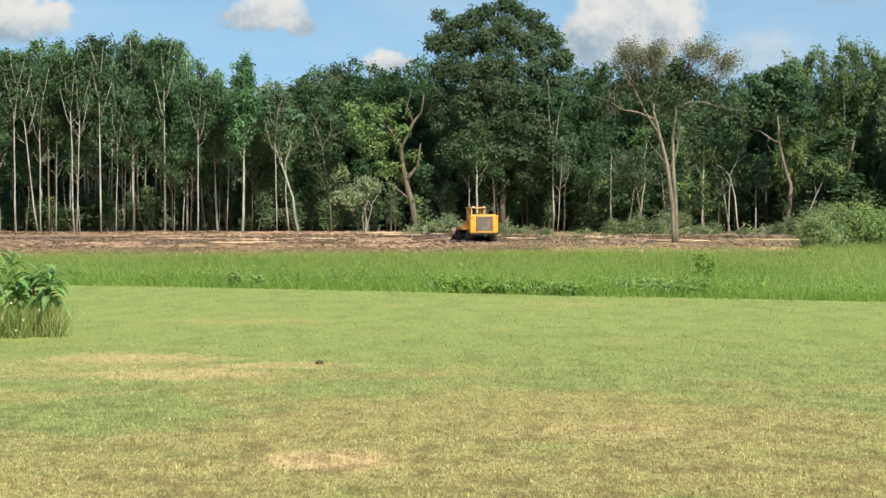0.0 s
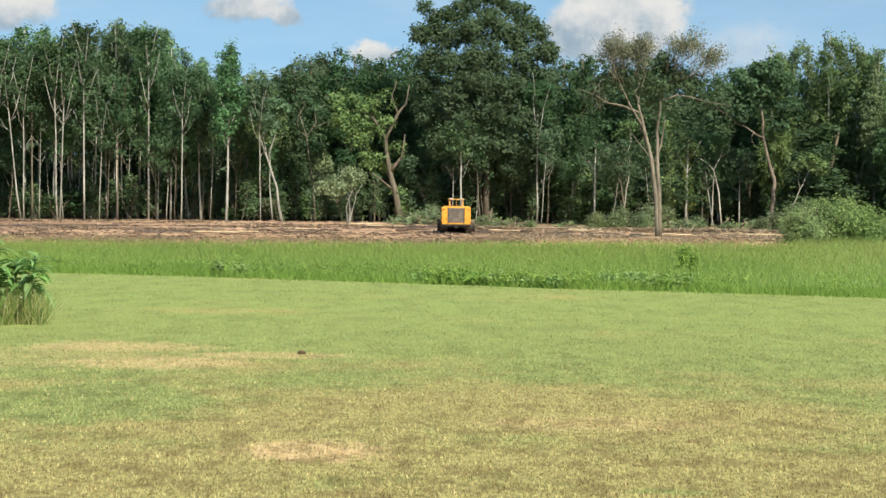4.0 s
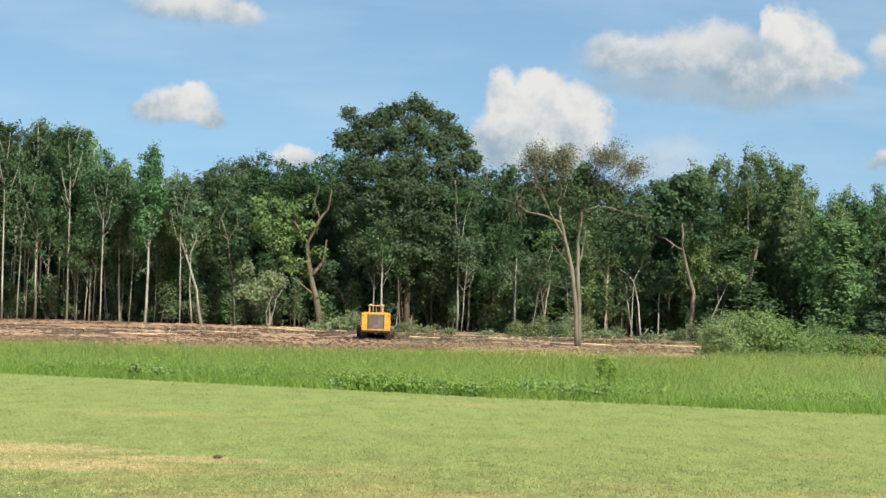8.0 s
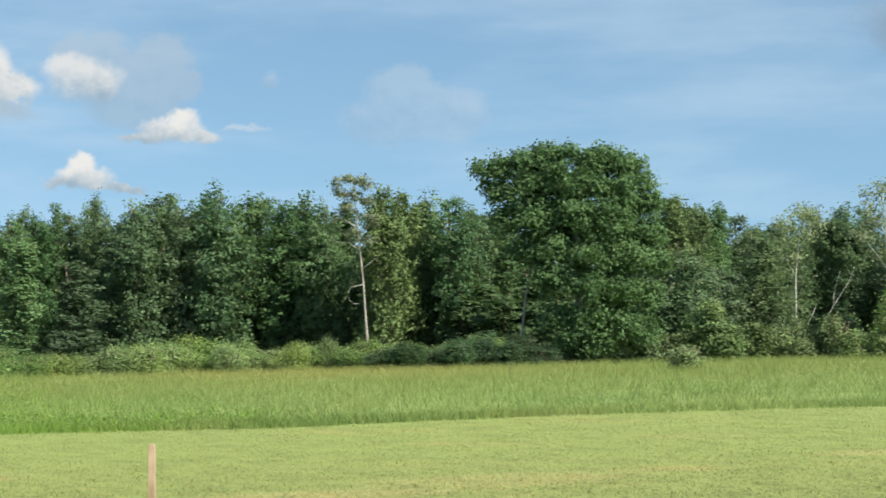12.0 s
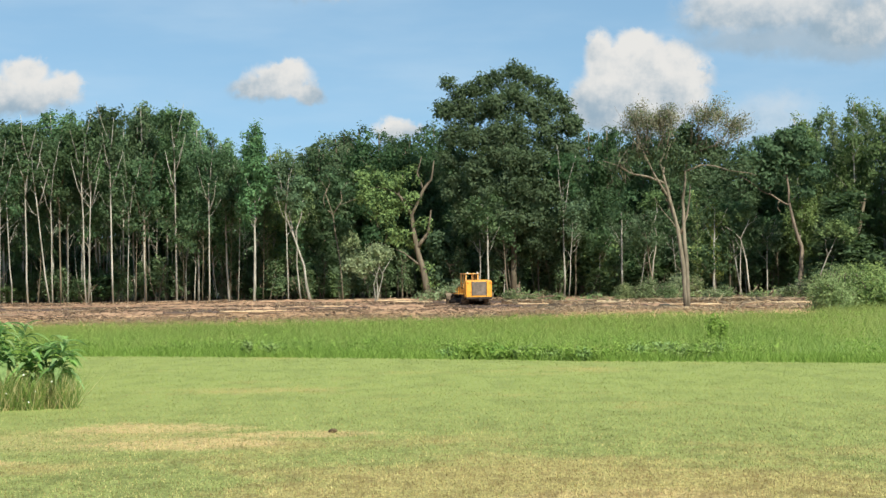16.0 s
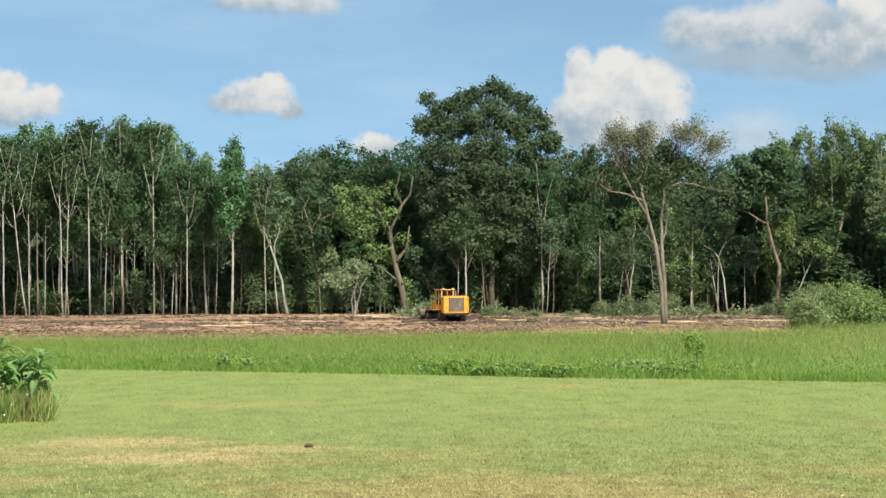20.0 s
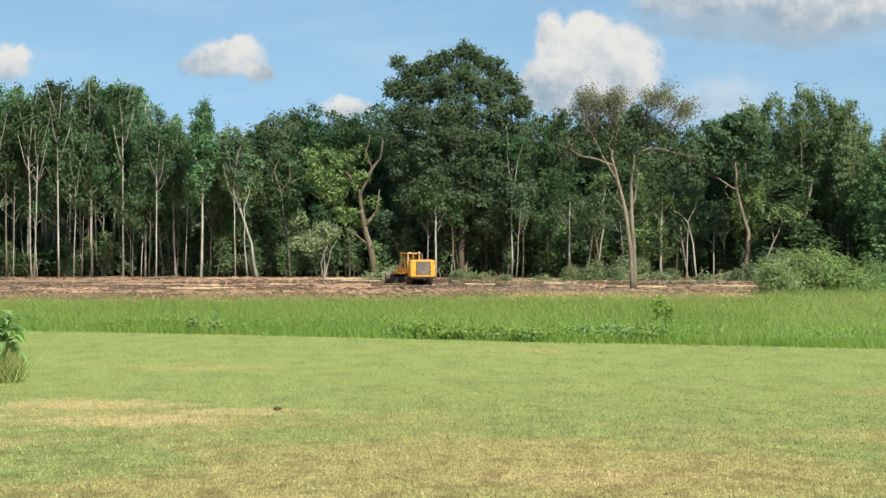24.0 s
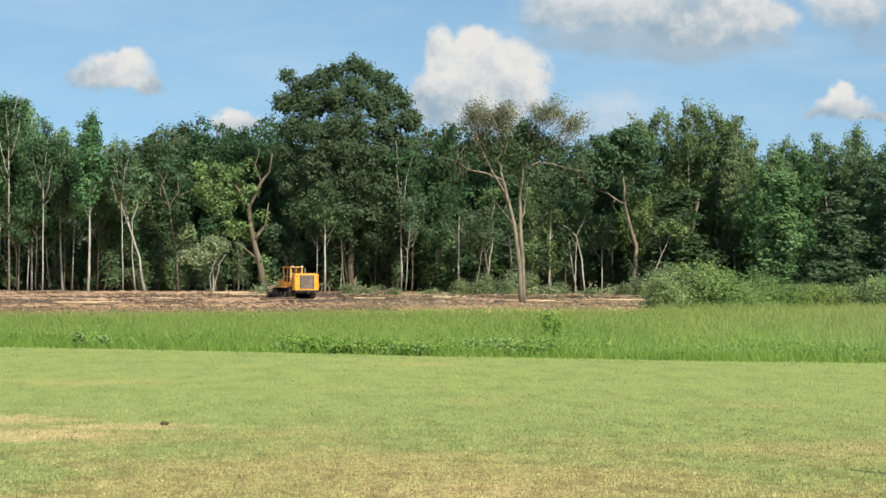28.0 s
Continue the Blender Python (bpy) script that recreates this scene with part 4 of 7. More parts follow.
plant("round", -0.26, 197, 15.9, 5.6, "leafy dark green broadleaf tree at the edge of the wood", "trees of the wood")
plant("round", 3.98, 200, 15.5, 5.0, "leafy dark green broadleaf tree at the edge of the wood", "trees of the wood")
plant("round", 4.47, 195, 15.3, 4.6, "leafy dark green broadleaf tree at the edge of the wood", "trees of the wood")
plant("round", 5.19, 199, 15.1, 6.1, "leafy dark green broadleaf tree at the edge of the wood", "trees of the wood")
plant("round", 6.02, 194, 15.3, 5.9, "leafy dark green broadleaf tree at the edge of the wood", "trees of the wood")
plant("round", 6.77, 197, 14.5, 5.6, "leafy dark green broadleaf tree at the edge of the wood", "trees of the wood")
plant("round", 7.44, 200, 13.8, 5.7, "leafy dark green broadleaf tree at the edge of the wood", "trees of the wood")
plant("round", 8.11, 195, 13.9, 4.9, "leafy dark green broadleaf tree at the edge of the wood", "trees of the wood")
plant("round", 8.71, 199, 14.6, 5.7, "leafy dark green broadleaf tree at the edge of the wood", "trees of the wood")
plant("round", 9.10, 194, 14.2, 4.2, "leafy dark green broadleaf tree at the edge of the wood", "trees of the wood")
plant("light", 9.53, 185, 15.2, 3.6, "tall light green tree standing over its neighbours", "trees of the wood")
plant("light", 9.93, 188, 16.0, 3.8, "tall light green tree standing over its neighbours", "trees of the wood")
plant("light", 10.42, 191, 15.8, 3.2, "tall light green tree standing over its neighbours", "trees of the wood")
plant("light", 10.86, 186, 16.6, 3.8, "tall light green tree standing over its neighbours", "trees of the wood")
plant("light", 11.23, 190, 16.6, 3.2, "tall light green tree standing over its neighbours", "trees of the wood")
plant("light", 11.67, 185, 16.1, 3.8, "tall light green tree standing over its neighbours", "trees of the wood")
plant("light", 12.09, 183, 15.0, 3.2, "leafy mid-green tree at the edge of the wood", "trees of the wood")
plant("light", 12.10, 188, 15.3, 3.8, "tall light green tree standing over its neighbours", "trees of the wood")
plant("light", 12.49, 186, 13.8, 3.4, "leafy mid-green tree at the edge of the wood", "trees of the wood")
plant("skirted", 12.99, 179, 12.2, 4.8, "dark green broadleaf tree leafed down to the ground", "trees of the wood")
plant("light", 13.32, 181, 13.2, 2.7, "slender tree with a pointed light green top", "trees of the wood")
plant("skirted", 13.76, 182, 12.6, 4.3, "dark green broadleaf tree leafed down to the ground", "trees of the wood")
plant("light", 14.28, 184, 13.5, 2.9, "slender tree with a pointed light green top", "trees of the wood")
plant("skirted", 14.56, 185, 12.7, 4.9, "dark green broadleaf tree leafed down to the ground", "trees of the wood")
plant("light", 15.00, 187, 13.7, 2.8, "slender tree with a pointed light green top", "trees of the wood")
plant("light", 15.33, 182, 14.4, 3.0, "slender tree with a pointed light green top", "trees of the wood")
plant("skirted", 15.77, 180, 11.9, 4.8, "dark green broadleaf tree leafed down to the ground", "trees of the wood")
plant("skirted", 16.36, 174, 12.9, 5.5, "dark green broadleaf tree leafed down to the ground", "trees of the wood")
plant("skirted", 16.77, 177, 13.7, 5.6, "dark green broadleaf tree leafed down to the ground", "trees of the wood")
plant("skirted", 17.22, 180, 13.9, 5.5, "dark green broadleaf tree leafed down to the ground", "trees of the wood")
plant("skirted", 17.66, 175, 12.7, 4.7, "dark green broadleaf tree leafed down to the ground", "trees of the wood")
plant("skirted", 18.10, 179, 13.8, 4.8, "dark green broadleaf tree leafed down to the ground", "trees of the wood")
plant("skirted", 18.55, 174, 14.3, 6.0, "dark green broadleaf tree leafed down to the ground", "trees of the wood")
plant("skirted", 19.24, 177, 13.7, 5.6, "dark green broadleaf tree leafed down to the ground", "trees of the wood")
plant("skirted", 19.70, 180, 13.5, 5.8, "dark green broadleaf tree leafed down to the ground", "trees of the wood")
plant("skirted", 20.23, 175, 13.0, 5.4, "dark green broadleaf tree leafed down to the ground", "trees of the wood")
plant("skirted", 20.76, 179, 13.7, 5.5, "dark green broadleaf tree leafed down to the ground", "trees of the wood")
plant("skirted", 21.30, 174, 12.9, 4.9, "dark green broadleaf tree leafed down to the ground", "trees of the wood")
plant("skirted", 21.83, 177, 12.9, 5.0, "dark green broadleaf tree leafed down to the ground", "trees of the wood")
plant("olive", 22.88, 167, 13.5, 4.2, "olive green tree leafed down to the ground", "trees of the wood")
plant("olive", 23.42, 170, 13.2, 4.8, "olive green tree leafed down to the ground", "trees of the wood")
plant("olive", 24.17, 173, 13.2, 4.9, "olive green tree leafed down to the ground", "trees of the wood")
plant("skirted", 24.78, 169, 12.7, 5.3, "dark green broadleaf tree leafed down to the ground", "trees of the wood")
plant("skirted", 25.27, 172, 12.2, 4.9, "dark green broadleaf tree leafed down to the ground", "trees of the wood")
plant("skirted", 26.01, 175, 10.9, 6.5, "dark green broadleaf tree leafed down to the ground", "trees of the wood")
plant("olive", 30.59, 163, 12.0, 4.6, "olive green tree leafed down to the ground", "trees of the wood")
plant("olive", 30.60, 168, 12.3, 3.8, "olive green tree leafed down to the ground", "trees of the wood")
plant("olive", 30.97, 172, 12.1, 3.8, "olive green tree leafed down to the ground", "trees of the wood")
plant("olive", 31.26, 166, 11.4, 3.7, "olive green tree leafed down to the ground", "trees of the wood")
plant("skirted", 31.42, 170, 11.2, 4.8, "dark green broadleaf tree leafed down to the ground", "trees of the wood")
plant("skirted", 31.80, 177, 12.2, 4.6, "dark green broadleaf tree leafed down to the ground", "trees of the wood")
plant("skirted", 32.37, 180, 11.4, 4.2, "dark green broadleaf tree leafed down to the ground", "trees of the wood")
plant("skirted", 32.90, 183, 10.7, 4.9, "dark green broadleaf tree leafed down to the ground", "trees of the wood")
plant("skirted", 33.49, 178, 10.9, 4.8, "dark green broadleaf tree leafed down to the ground", "trees of the wood")
plant("edge", 33.86, 181, 11.2, 4.1, "grey-green broadleaf tree leafed down to the ground", "trees of the wood")
plant("edge", 34.40, 184, 12.2, 3.2, "grey-green broadleaf tree leafed down to the ground", "trees of the wood")
plant("edge", 34.71, 187, 11.4, 4.3, "grey-green broadleaf tree leafed down to the ground", "trees of the wood")
plant("edge", 35.19, 182, 12.1, 4.8, "grey-green broadleaf tree leafed down to the ground", "trees of the wood")
plant("edge", 35.69, 186, 12.1, 4.8, "grey-green broadleaf tree leafed down to the ground", "trees of the wood")
plant("edge", 36.49, 181, 10.8, 5.2, "grey-green broadleaf tree leafed down to the ground", "trees of the wood")
plant("edge", 37.16, 184, 11.6, 4.9, "grey-green broadleaf tree leafed down to the ground", "trees of the wood")
plant("edge", 38.00, 187, 11.0, 5.0, "grey-green broadleaf tree leafed down to the ground", "trees of the wood")
plant("edge", 38.52, 182, 11.6, 5.5, "grey-green broadleaf tree leafed down to the ground", "trees of the wood")
plant("edge", 39.12, 186, 11.8, 5.6, "grey-green broadleaf tree leafed down to the ground", "trees of the wood")
plant("skirted", 39.88, 183, 11.6, 5.5, "dark green broadleaf tree leafed down to the ground", "trees of the wood")
plant("skirted", 40.42, 186, 11.1, 5.0, "dark green broadleaf tree leafed down to the ground", "trees of the wood")
plant("skirted", 41.05, 189, 12.5, 4.9, "dark green broadleaf tree leafed down to the ground", "trees of the wood")
plant("skirted", 41.54, 184, 12.5, 5.5, "dark green broadleaf tree leafed down to the ground", "trees of the wood")
plant("edge", 42.23, 184, 12.3, 5.5, "grey-green broadleaf tree leafed down to the ground", "trees of the wood")
plant("edge", 43.08, 187, 12.8, 3.5, "grey-green broadleaf tree leafed down to the ground", "trees of the wood")
plant("edge", 43.60, 190, 12.1, 5.8, "grey-green broadleaf tree leafed down to the ground", "trees of the wood")
plant("edge", 44.21, 185, 12.1, 5.6, "grey-green broadleaf tree leafed down to the ground", "trees of the wood")
plant("edge", 44.81, 189, 12.5, 5.6, "grey-green broadleaf tree leafed down to the ground", "trees of the wood")
plant("edge", 45.49, 184, 12.1, 4.8, "grey-green broadleaf tree leafed down to the ground", "trees of the wood")
plant("edge", 45.86, 187, 13.2, 4.9, "grey-green broadleaf tree leafed down to the ground", "trees of the wood")
plant("edge", 46.39, 190, 13.3, 5.8, "grey-green broadleaf tree leafed down to the ground", "trees of the wood")
plant("edge", 46.93, 185, 12.1, 4.8, "grey-green broadleaf tree leafed down to the ground", "trees of the wood")
plant("edge", 47.56, 189, 11.7, 4.9, "grey-green broadleaf tree leafed down to the ground", "trees of the wood")
plant("edge", 47.98, 184, 11.4, 4.2, "grey-green broadleaf tree leafed down to the ground", "trees of the wood")
plant("edge", 48.52, 191, 10.3, 5.8, "grey-green broadleaf tree leafed down to the ground", "trees of the wood")
plant("edge", 48.92, 194, 10.9, 5.0, "grey-green broadleaf tree leafed down to the ground", "trees of the wood")
plant("olive", 49.49, 187, 11.0, 4.7, "olive green tree leafed down to the ground", "trees of the wood")
plant("edge", 50.08, 197, 11.2, 5.2, "grey-green broadleaf tree leafed down to the ground", "trees of the wood")
plant("edge", 50.40, 192, 12.0, 4.1, "grey-green broadleaf tree leafed down to the ground", "trees of the wood")
plant("edge", 50.79, 196, 12.5, 4.3, "grey-green broadleaf tree leafed down to the ground", "trees of the wood")
plant("edge", 51.26, 191, 11.6, 4.9, "grey-green broadleaf tree leafed down to the ground", "trees of the wood")
plant("edge", 51.63, 194, 11.5, 4.3, "grey-green broadleaf tree leafed down to the ground", "trees of the wood")
plant("skirted", 51.99, 195, 12.5, 5.0, "dark green broadleaf tree leafed down to the ground", "trees of the wood")
plant("skirted", 52.46, 198, 13.1, 6.0, "dark green broadleaf tree leafed down to the ground", "trees of the wood")
plant("skirted", 53.02, 201, 13.1, 6.8, "dark green broadleaf tree leafed down to the ground", "trees of the wood")
plant("skirted", 53.67, 196, 12.9, 6.7, "dark green broadleaf tree leafed down to the ground", "trees of the wood")
plant("skirted", 54.47, 200, 13.0, 6.8, "dark green broadleaf tree leafed down to the ground", "trees of the wood")
plant("ivy", 13.31, 168, 9.6, 3.4, "narrow tree wrapped in bright green ivy", "trees of the wood")
plant("cone", 14.80, 168, 8.1, 6.7, "dark layered broadleaf tree of conical shape", "trees of the wood")
plant("cone", 10.60, 180, 8.6, 8.0, "dark layered broadleaf tree of conical shape", "trees of the wood")
plant("light", 32.89, 158, 9.1, 4.2, "mid-green tree with a thin crown", "trees of the wood")

# pale willow bushes in an uneven row along the field
rng = np.random.default_rng(19)
az = 10.75
while az < 26.4:
    tall = 2.35 if az < 13.2 else 1.35 if az < 15.5 else 1.95 if az < 21.5 else 1.7
    plant("willow", az, 124 + 0.85 * (az - 10.5) + rng.uniform(-1.5, 5.0), tall * rng.uniform(0.5, 1.25), rng.uniform(1.6, 4.4), "pale green willow bush beside the grass field", "bushes along the field", category="bush", name="bush")
    az += rng.uniform(0.16, 0.52)

# the younger growth between the trunks, and the deeper wood
proto("young", 5, 8.0, 3.4, bare=0.15, n_lobes=15, amount=900, leaf=LEAF_YOUNG, bark=BARK_GREY, girth=0.05, size=0.27, top=0.35, spread=0.5, core=0.1, stems=2)
proto("wisp", 4, 4.5, 1.6, bare=0.2, n_lobes=8, amount=520, leaf=LEAF_YOUNG, bark=BARK_GREY, girth=0.02, size=0.16, top=0.4, spread=0.5, core=0.1, stems=3)
proto("whip", 5, 4.5, 1.6, bare=0.2, n_lobes=8, amount=520, leaf=LEAF_YOUNG, bark=BARK_GREY, girth=0.02, size=0.16, top=0.4, spread=0.5, core=0.1, stems=3)
rng = np.random.default_rng(76)
young = []
for k in range(86):
    az = -14 + 0.28 * k + rng.uniform(-0.2, 0.2)
    if -3.4 < az < -0.7 or (az < -4.0 and k % 3):
        continue
    young.append((az, rng.uniform(197, 206), rng.uniform(4.5, 10.0), rng.uniform(2.6, 4.6)))
for k in range(17):
    young.append((0.4 + 0.54 * k + rng.uniform(-0.12, 0.12), rng.uniform(187, 193), rng.uniform(2.6, 6.0), rng.uniform(2.4, 4.0)))
for k in range(50):
    az = 10.6 + 0.92 * k + rng.uniform(-0.3, 0.3)
    young.append((az, 188 + 0.5 * max(0.0, az - 40) + rng.uniform(-3, 3), rng.uniform(4.0, 6.5), rng.uniform(4.5, 6.0)))
young += [(25.2, 168, 6.0, 5.0), (26.0, 164, 5.0, 5.0), (26.8, 170, 7.0, 5.5), (27.3, 162, 4.5, 4.5), (24.4, 172, 6.0, 5.0)]
grove("young", young, "young leafy trees growing between the taller trunks", "young_growth")
grove("whip", [(-14 + 0.4 * k + rng.uniform(-0.12, 0.12), rng.uniform(185, 192), rng.uniform(2.0, 4.6), rng.uniform(1.2, 2.2)) for k in range(60)], "thin grey-stemmed saplings with few leaves", "sapling_growth")
rng = np.random.default_rng(77)
deep = []
for extra, step in ((15, 1.4), (24, 1.5)):
    az = -14.5
    while az < 57:
        az += step * rng.uniform(0.6, 1.4)
        d = 190 + 0.5 * max(0.0, az - 40) + extra + rng.uniform(-3, 3)
        deep.append((az, d, rng.uniform(11.0, 13.5) * (0.86 if az > 28 else 1.0 if az > 4 else 1.12), rng.uniform(6.5, 9)))
az = -14.5
while az < 57:
    az += rng.uniform(1.4, 2.2)
    deep.append((az, 222 + 0.5 * max(0.0, az - 40) + rng.uniform(-4, 4), rng.uniform(6, 8), rng.uniform(9, 11)))
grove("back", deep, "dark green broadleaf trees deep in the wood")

# ---------------------------------------------------------------- single trees that stand out
rng = np.random.default_rng(31)


def single(label, az, d, stems, bark, crowns, group="trees of the wood", name="tree"):
    """A tree of its own: stems are pairs of points and of two radii, crowns are (lobes, amount, leaf, size, spread, core)."""
    p = at(az, d)
    e = thing(name, label, "tree", group, m=pose(p.x, p.y, 0, 0, 0, -az))
    for k, (pts, r0, r1) in enumerate(stems):
        pts = [Vector(q) if len(q) == 3 else Vector((q[0], 0, q[1])) for q in pts]
        fine = []
        for a, b in zip(pts, pts[1:]):
            fine += [a, a.lerp(b, 0.5) + Vector(rng.normal(0, 0.03, 3))]
        fine.append(pts[-1])
        n = len(fine) - 1
        thick = k == 0 or r0 >= 0.04
        verts, faces = [], []
        tube(verts, faces, fine, [r0 + (r1 - r0) * i / n for i in range(n + 1)], 8 if thick else 4)
        link("trunk" if k == 0 else "limb" if thick else "twig", verts, faces, bark, e, smooth=True)
    for k, (lobes, amount, leaf, size, spread, core) in enumerate(crowns):
        crown("crown", np.random.default_rng(int(abs(az) * 100) + 7 + k), lobes, leaf, e, amount, size, spread, core)
    return e


def lobe(x, z, r, rz=None, y=0.0):
    return (x, y, z, r, r * 0.95, rz or r * 0.8)


# the great tree behind the machine: billowing lobes on a high dome
single("great dark green oak towering over the wood", 1.85, 186,
       [(((0, -0.2), (0.1, 5), (-0.2, 10), (0.4, 17)), 0.3, 0.1), (((-0.1, 8), (-2.4, 13), (-4.6, 17.6)), 0.16, 0.04), (((0.1, 9), (2.2, 13), (3.4, 16.6)), 0.16, 0.04), (((0, 11), (-1.2, 15), (-0.8, 18.6)), 0.14, 0.03)], BARK_GREY,
       [([lobe(-5.4, 18.8, 0.7), lobe(-4.5, 17.6, 0.9), lobe(-3.3, 17.9, 0.9), lobe(-2.2, 18.6, 1.0), lobe(-0.9, 19.0, 1.1), lobe(0.4, 19.8, 0.9), lobe(1.4, 19.1, 1.0), lobe(2.6, 18.3, 1.0), lobe(3.6, 17.6, 0.9), lobe(4.5, 16.6, 0.9), lobe(5.3, 15.2, 0.8),
          lobe(-5.3, 16.3, 1.3), lobe(-3.3, 15.9, 1.5), lobe(-1.2, 16.7, 1.7, y=-1), lobe(0.8, 17.0, 1.7, y=-1), lobe(2.6, 15.9, 1.6, y=-0.8), lobe(4.7, 14.7, 1.4),
          lobe(-5.2, 14.0, 1.5), lobe(-2.9, 13.6, 1.8, y=-1.2), lobe(-0.6, 14.3, 1.9, y=-1.6), lobe(1.8, 14.0, 1.9, y=-1.4), lobe(4.0, 13.0, 1.6), lobe(5.2, 12.2, 1.2),
          lobe(-4.9, 11.8, 1.6), lobe(-2.6, 11.3, 1.9, y=-1.6), lobe(-0.2, 11.7, 2.0, y=-2.0), lobe(2.2, 11.4, 1.9, y=-1.8), lobe(4.5, 10.6, 1.6), lobe(-4.7, 9.4, 1.6), lobe(-2.2, 8.9, 1.8, y=-1.8), lobe(0.4, 9.1, 1.9, y=-2.2),
          lobe(2.8, 8.6, 1.8, y=-1.8), lobe(4.9, 8.0, 1.5), lobe(-3.6, 7.1, 1.5, y=-0.8), lobe(-1.2, 6.7, 1.6, y=-2.0), lobe(1.4, 6.5, 1.6, y=-2.0), lobe(3.6, 6.1, 1.5, y=-1.2), lobe(5.1, 5.4, 1.3), lobe(-2.4, 5.1, 1.2, y=-1.4), lobe(2.4, 4.6, 1.3, y=-1.2)],
         44000, LEAF_GREAT, 0.19, 0.5, 0.36)])

# the tree with a browned, thinning top: fans of twigs over two twisted stems
twigs = []
g = np.random.default_rng(12)
for x0, z0, x1, z1, n in ((-3.0, 11.2, -3.7, 14.0, 30), (-1.4, 11.4, -1.4, 14.1, 26), (1.0, 11.6, 1.6, 14.4, 28), (2.7, 11.4, 3.8, 13.4, 20), (-4.2, 9.6, -4.8, 11.2, 10)):
    for k in range(n):
        a = Vector((x0 + g.normal(0, 0.35), g.normal(0, 0.6), z0 + g.normal(0, 0.5)))
        b = Vector((x1 + g.normal(0, 0.75), g.normal(0, 1.0), z1 + g.uniform(-1.5, 0.4)))
        c = a.lerp(b, 0.5) + Vector(g.normal(0, 0.2, 3))
        twigs.append(((tuple(a), tuple(c), tuple(b)), 0.028, 0.010))


def fan_lobes(x, z, wide, high, n):
    """Small upright lobes that fill a fan of twigs."""
    return [lobe(x + g.uniform(-wide, wide), z + high * g.uniform(-1, 1) ** 3 + high * 0.2, g.uniform(0.4, 0.75), g.uniform(0.6, 1.0), g.normal(0, 0.8)) for k in range(n)]


half_dead = single("tall half-dead tree with tan twisted stems and browned thin top", 6.44, 135,
       [(((0.02, -0.6), (-0.12, 2.4), (-0.5, 5.2), (-1.05, 7.3), (-1.4, 8.7), (-1.5, 9.8)), 0.20, 0.07), (((0.15, -0.6), (0.06, 3.2), (-0.1, 5.6), (-0.15, 7.3), (0.06, 8.9), (0.1, 9.9)), 0.17, 0.06), (((-0.35, 4.9), (0.15, 6.3), (0.35, 7.6), (0.4, 8.5)), 0.09, 0.04),
        (((-1.35, 8.6), (-2.6, 9.1), (-3.7, 9.3), (-4.7, 9.9), (-5.9, 10.3)), 0.09, 0.02), (((-4.6, 9.9), (-4.7, 10.7), (-4.6, 11.4)), 0.05, 0.015), (((-1.05, 7.4), (-2.2, 9.3), (-2.8, 10.6), (-3.1, 11.4)), 0.08, 0.04), (((-1.5, 9.4), (-1.8, 10.1), (-1.4, 10.9), (-1.2, 11.4)), 0.07, 0.03),
        (((0.1, 9.5), (1.2, 9.9), (2.2, 9.8), (3.1, 9.5), (4.3, 9.3), (5.1, 9.1)), 0.07, 0.02), (((0.1, 9.8), (0.7, 10.8), (1.1, 11.9), (1.6, 14.0)), 0.09, 0.02), (((0.7, 10.8), (2.2, 11.3), (2.9, 11.9), (3.8, 13.4)), 0.06, 0.02),
        (((-3.1, 11.4), (-3.5, 12.6), (-3.9, 14.0)), 0.05, 0.015), (((-2.8, 10.8), (-2.4, 12.2), (-2.6, 13.8)), 0.05, 0.015), (((-1.2, 11.4), (-1.1, 12.6), (-1.5, 13.9)), 0.05, 0.015), (((-3.7, 9.3), (-4.2, 10.2), (-4.0, 11.4)), 0.04, 0.015),
        (((-0.2, 2.0), (-0.8, 2.8), (-1.3, 3.2)), 0.03, 0.012), (((0.15, 1.5), (0.5, 1.2), (0.9, 0.7)), 0.03, 0.012), (((-0.5, 5.2), (-1.6, 6.6), (-2.2, 7.6)), 0.04, 0.012)] + twigs, BARK_TAN,
       [(fan_lobes(-3.7, 13.0, 1.0, 1.0, 16) + fan_lobes(-1.5, 12.9, 0.9, 1.0, 14), 4200, LEAF_BROWN, 0.10, 0.5, 0.4),
        (fan_lobes(1.7, 13.1, 0.9, 1.2, 16) + fan_lobes(3.8, 12.4, 0.6, 1.0, 9), 2700, LEAF_BROWN, 0.10, 0.5, 0.4),
        ([lobe(-0.4, 11.4, 1.3, y=0.5), lobe(0.4, 10.6, 1.2, y=0.5), lobe(-1.4, 10.6, 1.1, y=0.5), lobe(0.3, 12.2, 0.9, y=0.5), lobe(-2.6, 11.4, 1.0, y=0.5), lobe(-3.8, 11.0, 0.9, y=0.5), lobe(1.4, 11.2, 1.0, y=0.5), lobe(2.6, 10.6, 0.8, y=0.5), lobe(0.9, 9.0, 0.8, y=0.5), lobe(-0.6, 9.4, 0.8, y=0.5), lobe(-4.8, 9.9, 0.7, y=0.5), lobe(4.2, 9.6, 0.7, y=0.5)], 3800, LEAF_OAK, 0.18, 0.6, 0.3)])
half_dead.matrix_basis = half_dead.matrix_basis @ Matrix.Translation((0, 0, 0.351)) @ Matrix.Scale(0.865, 4)

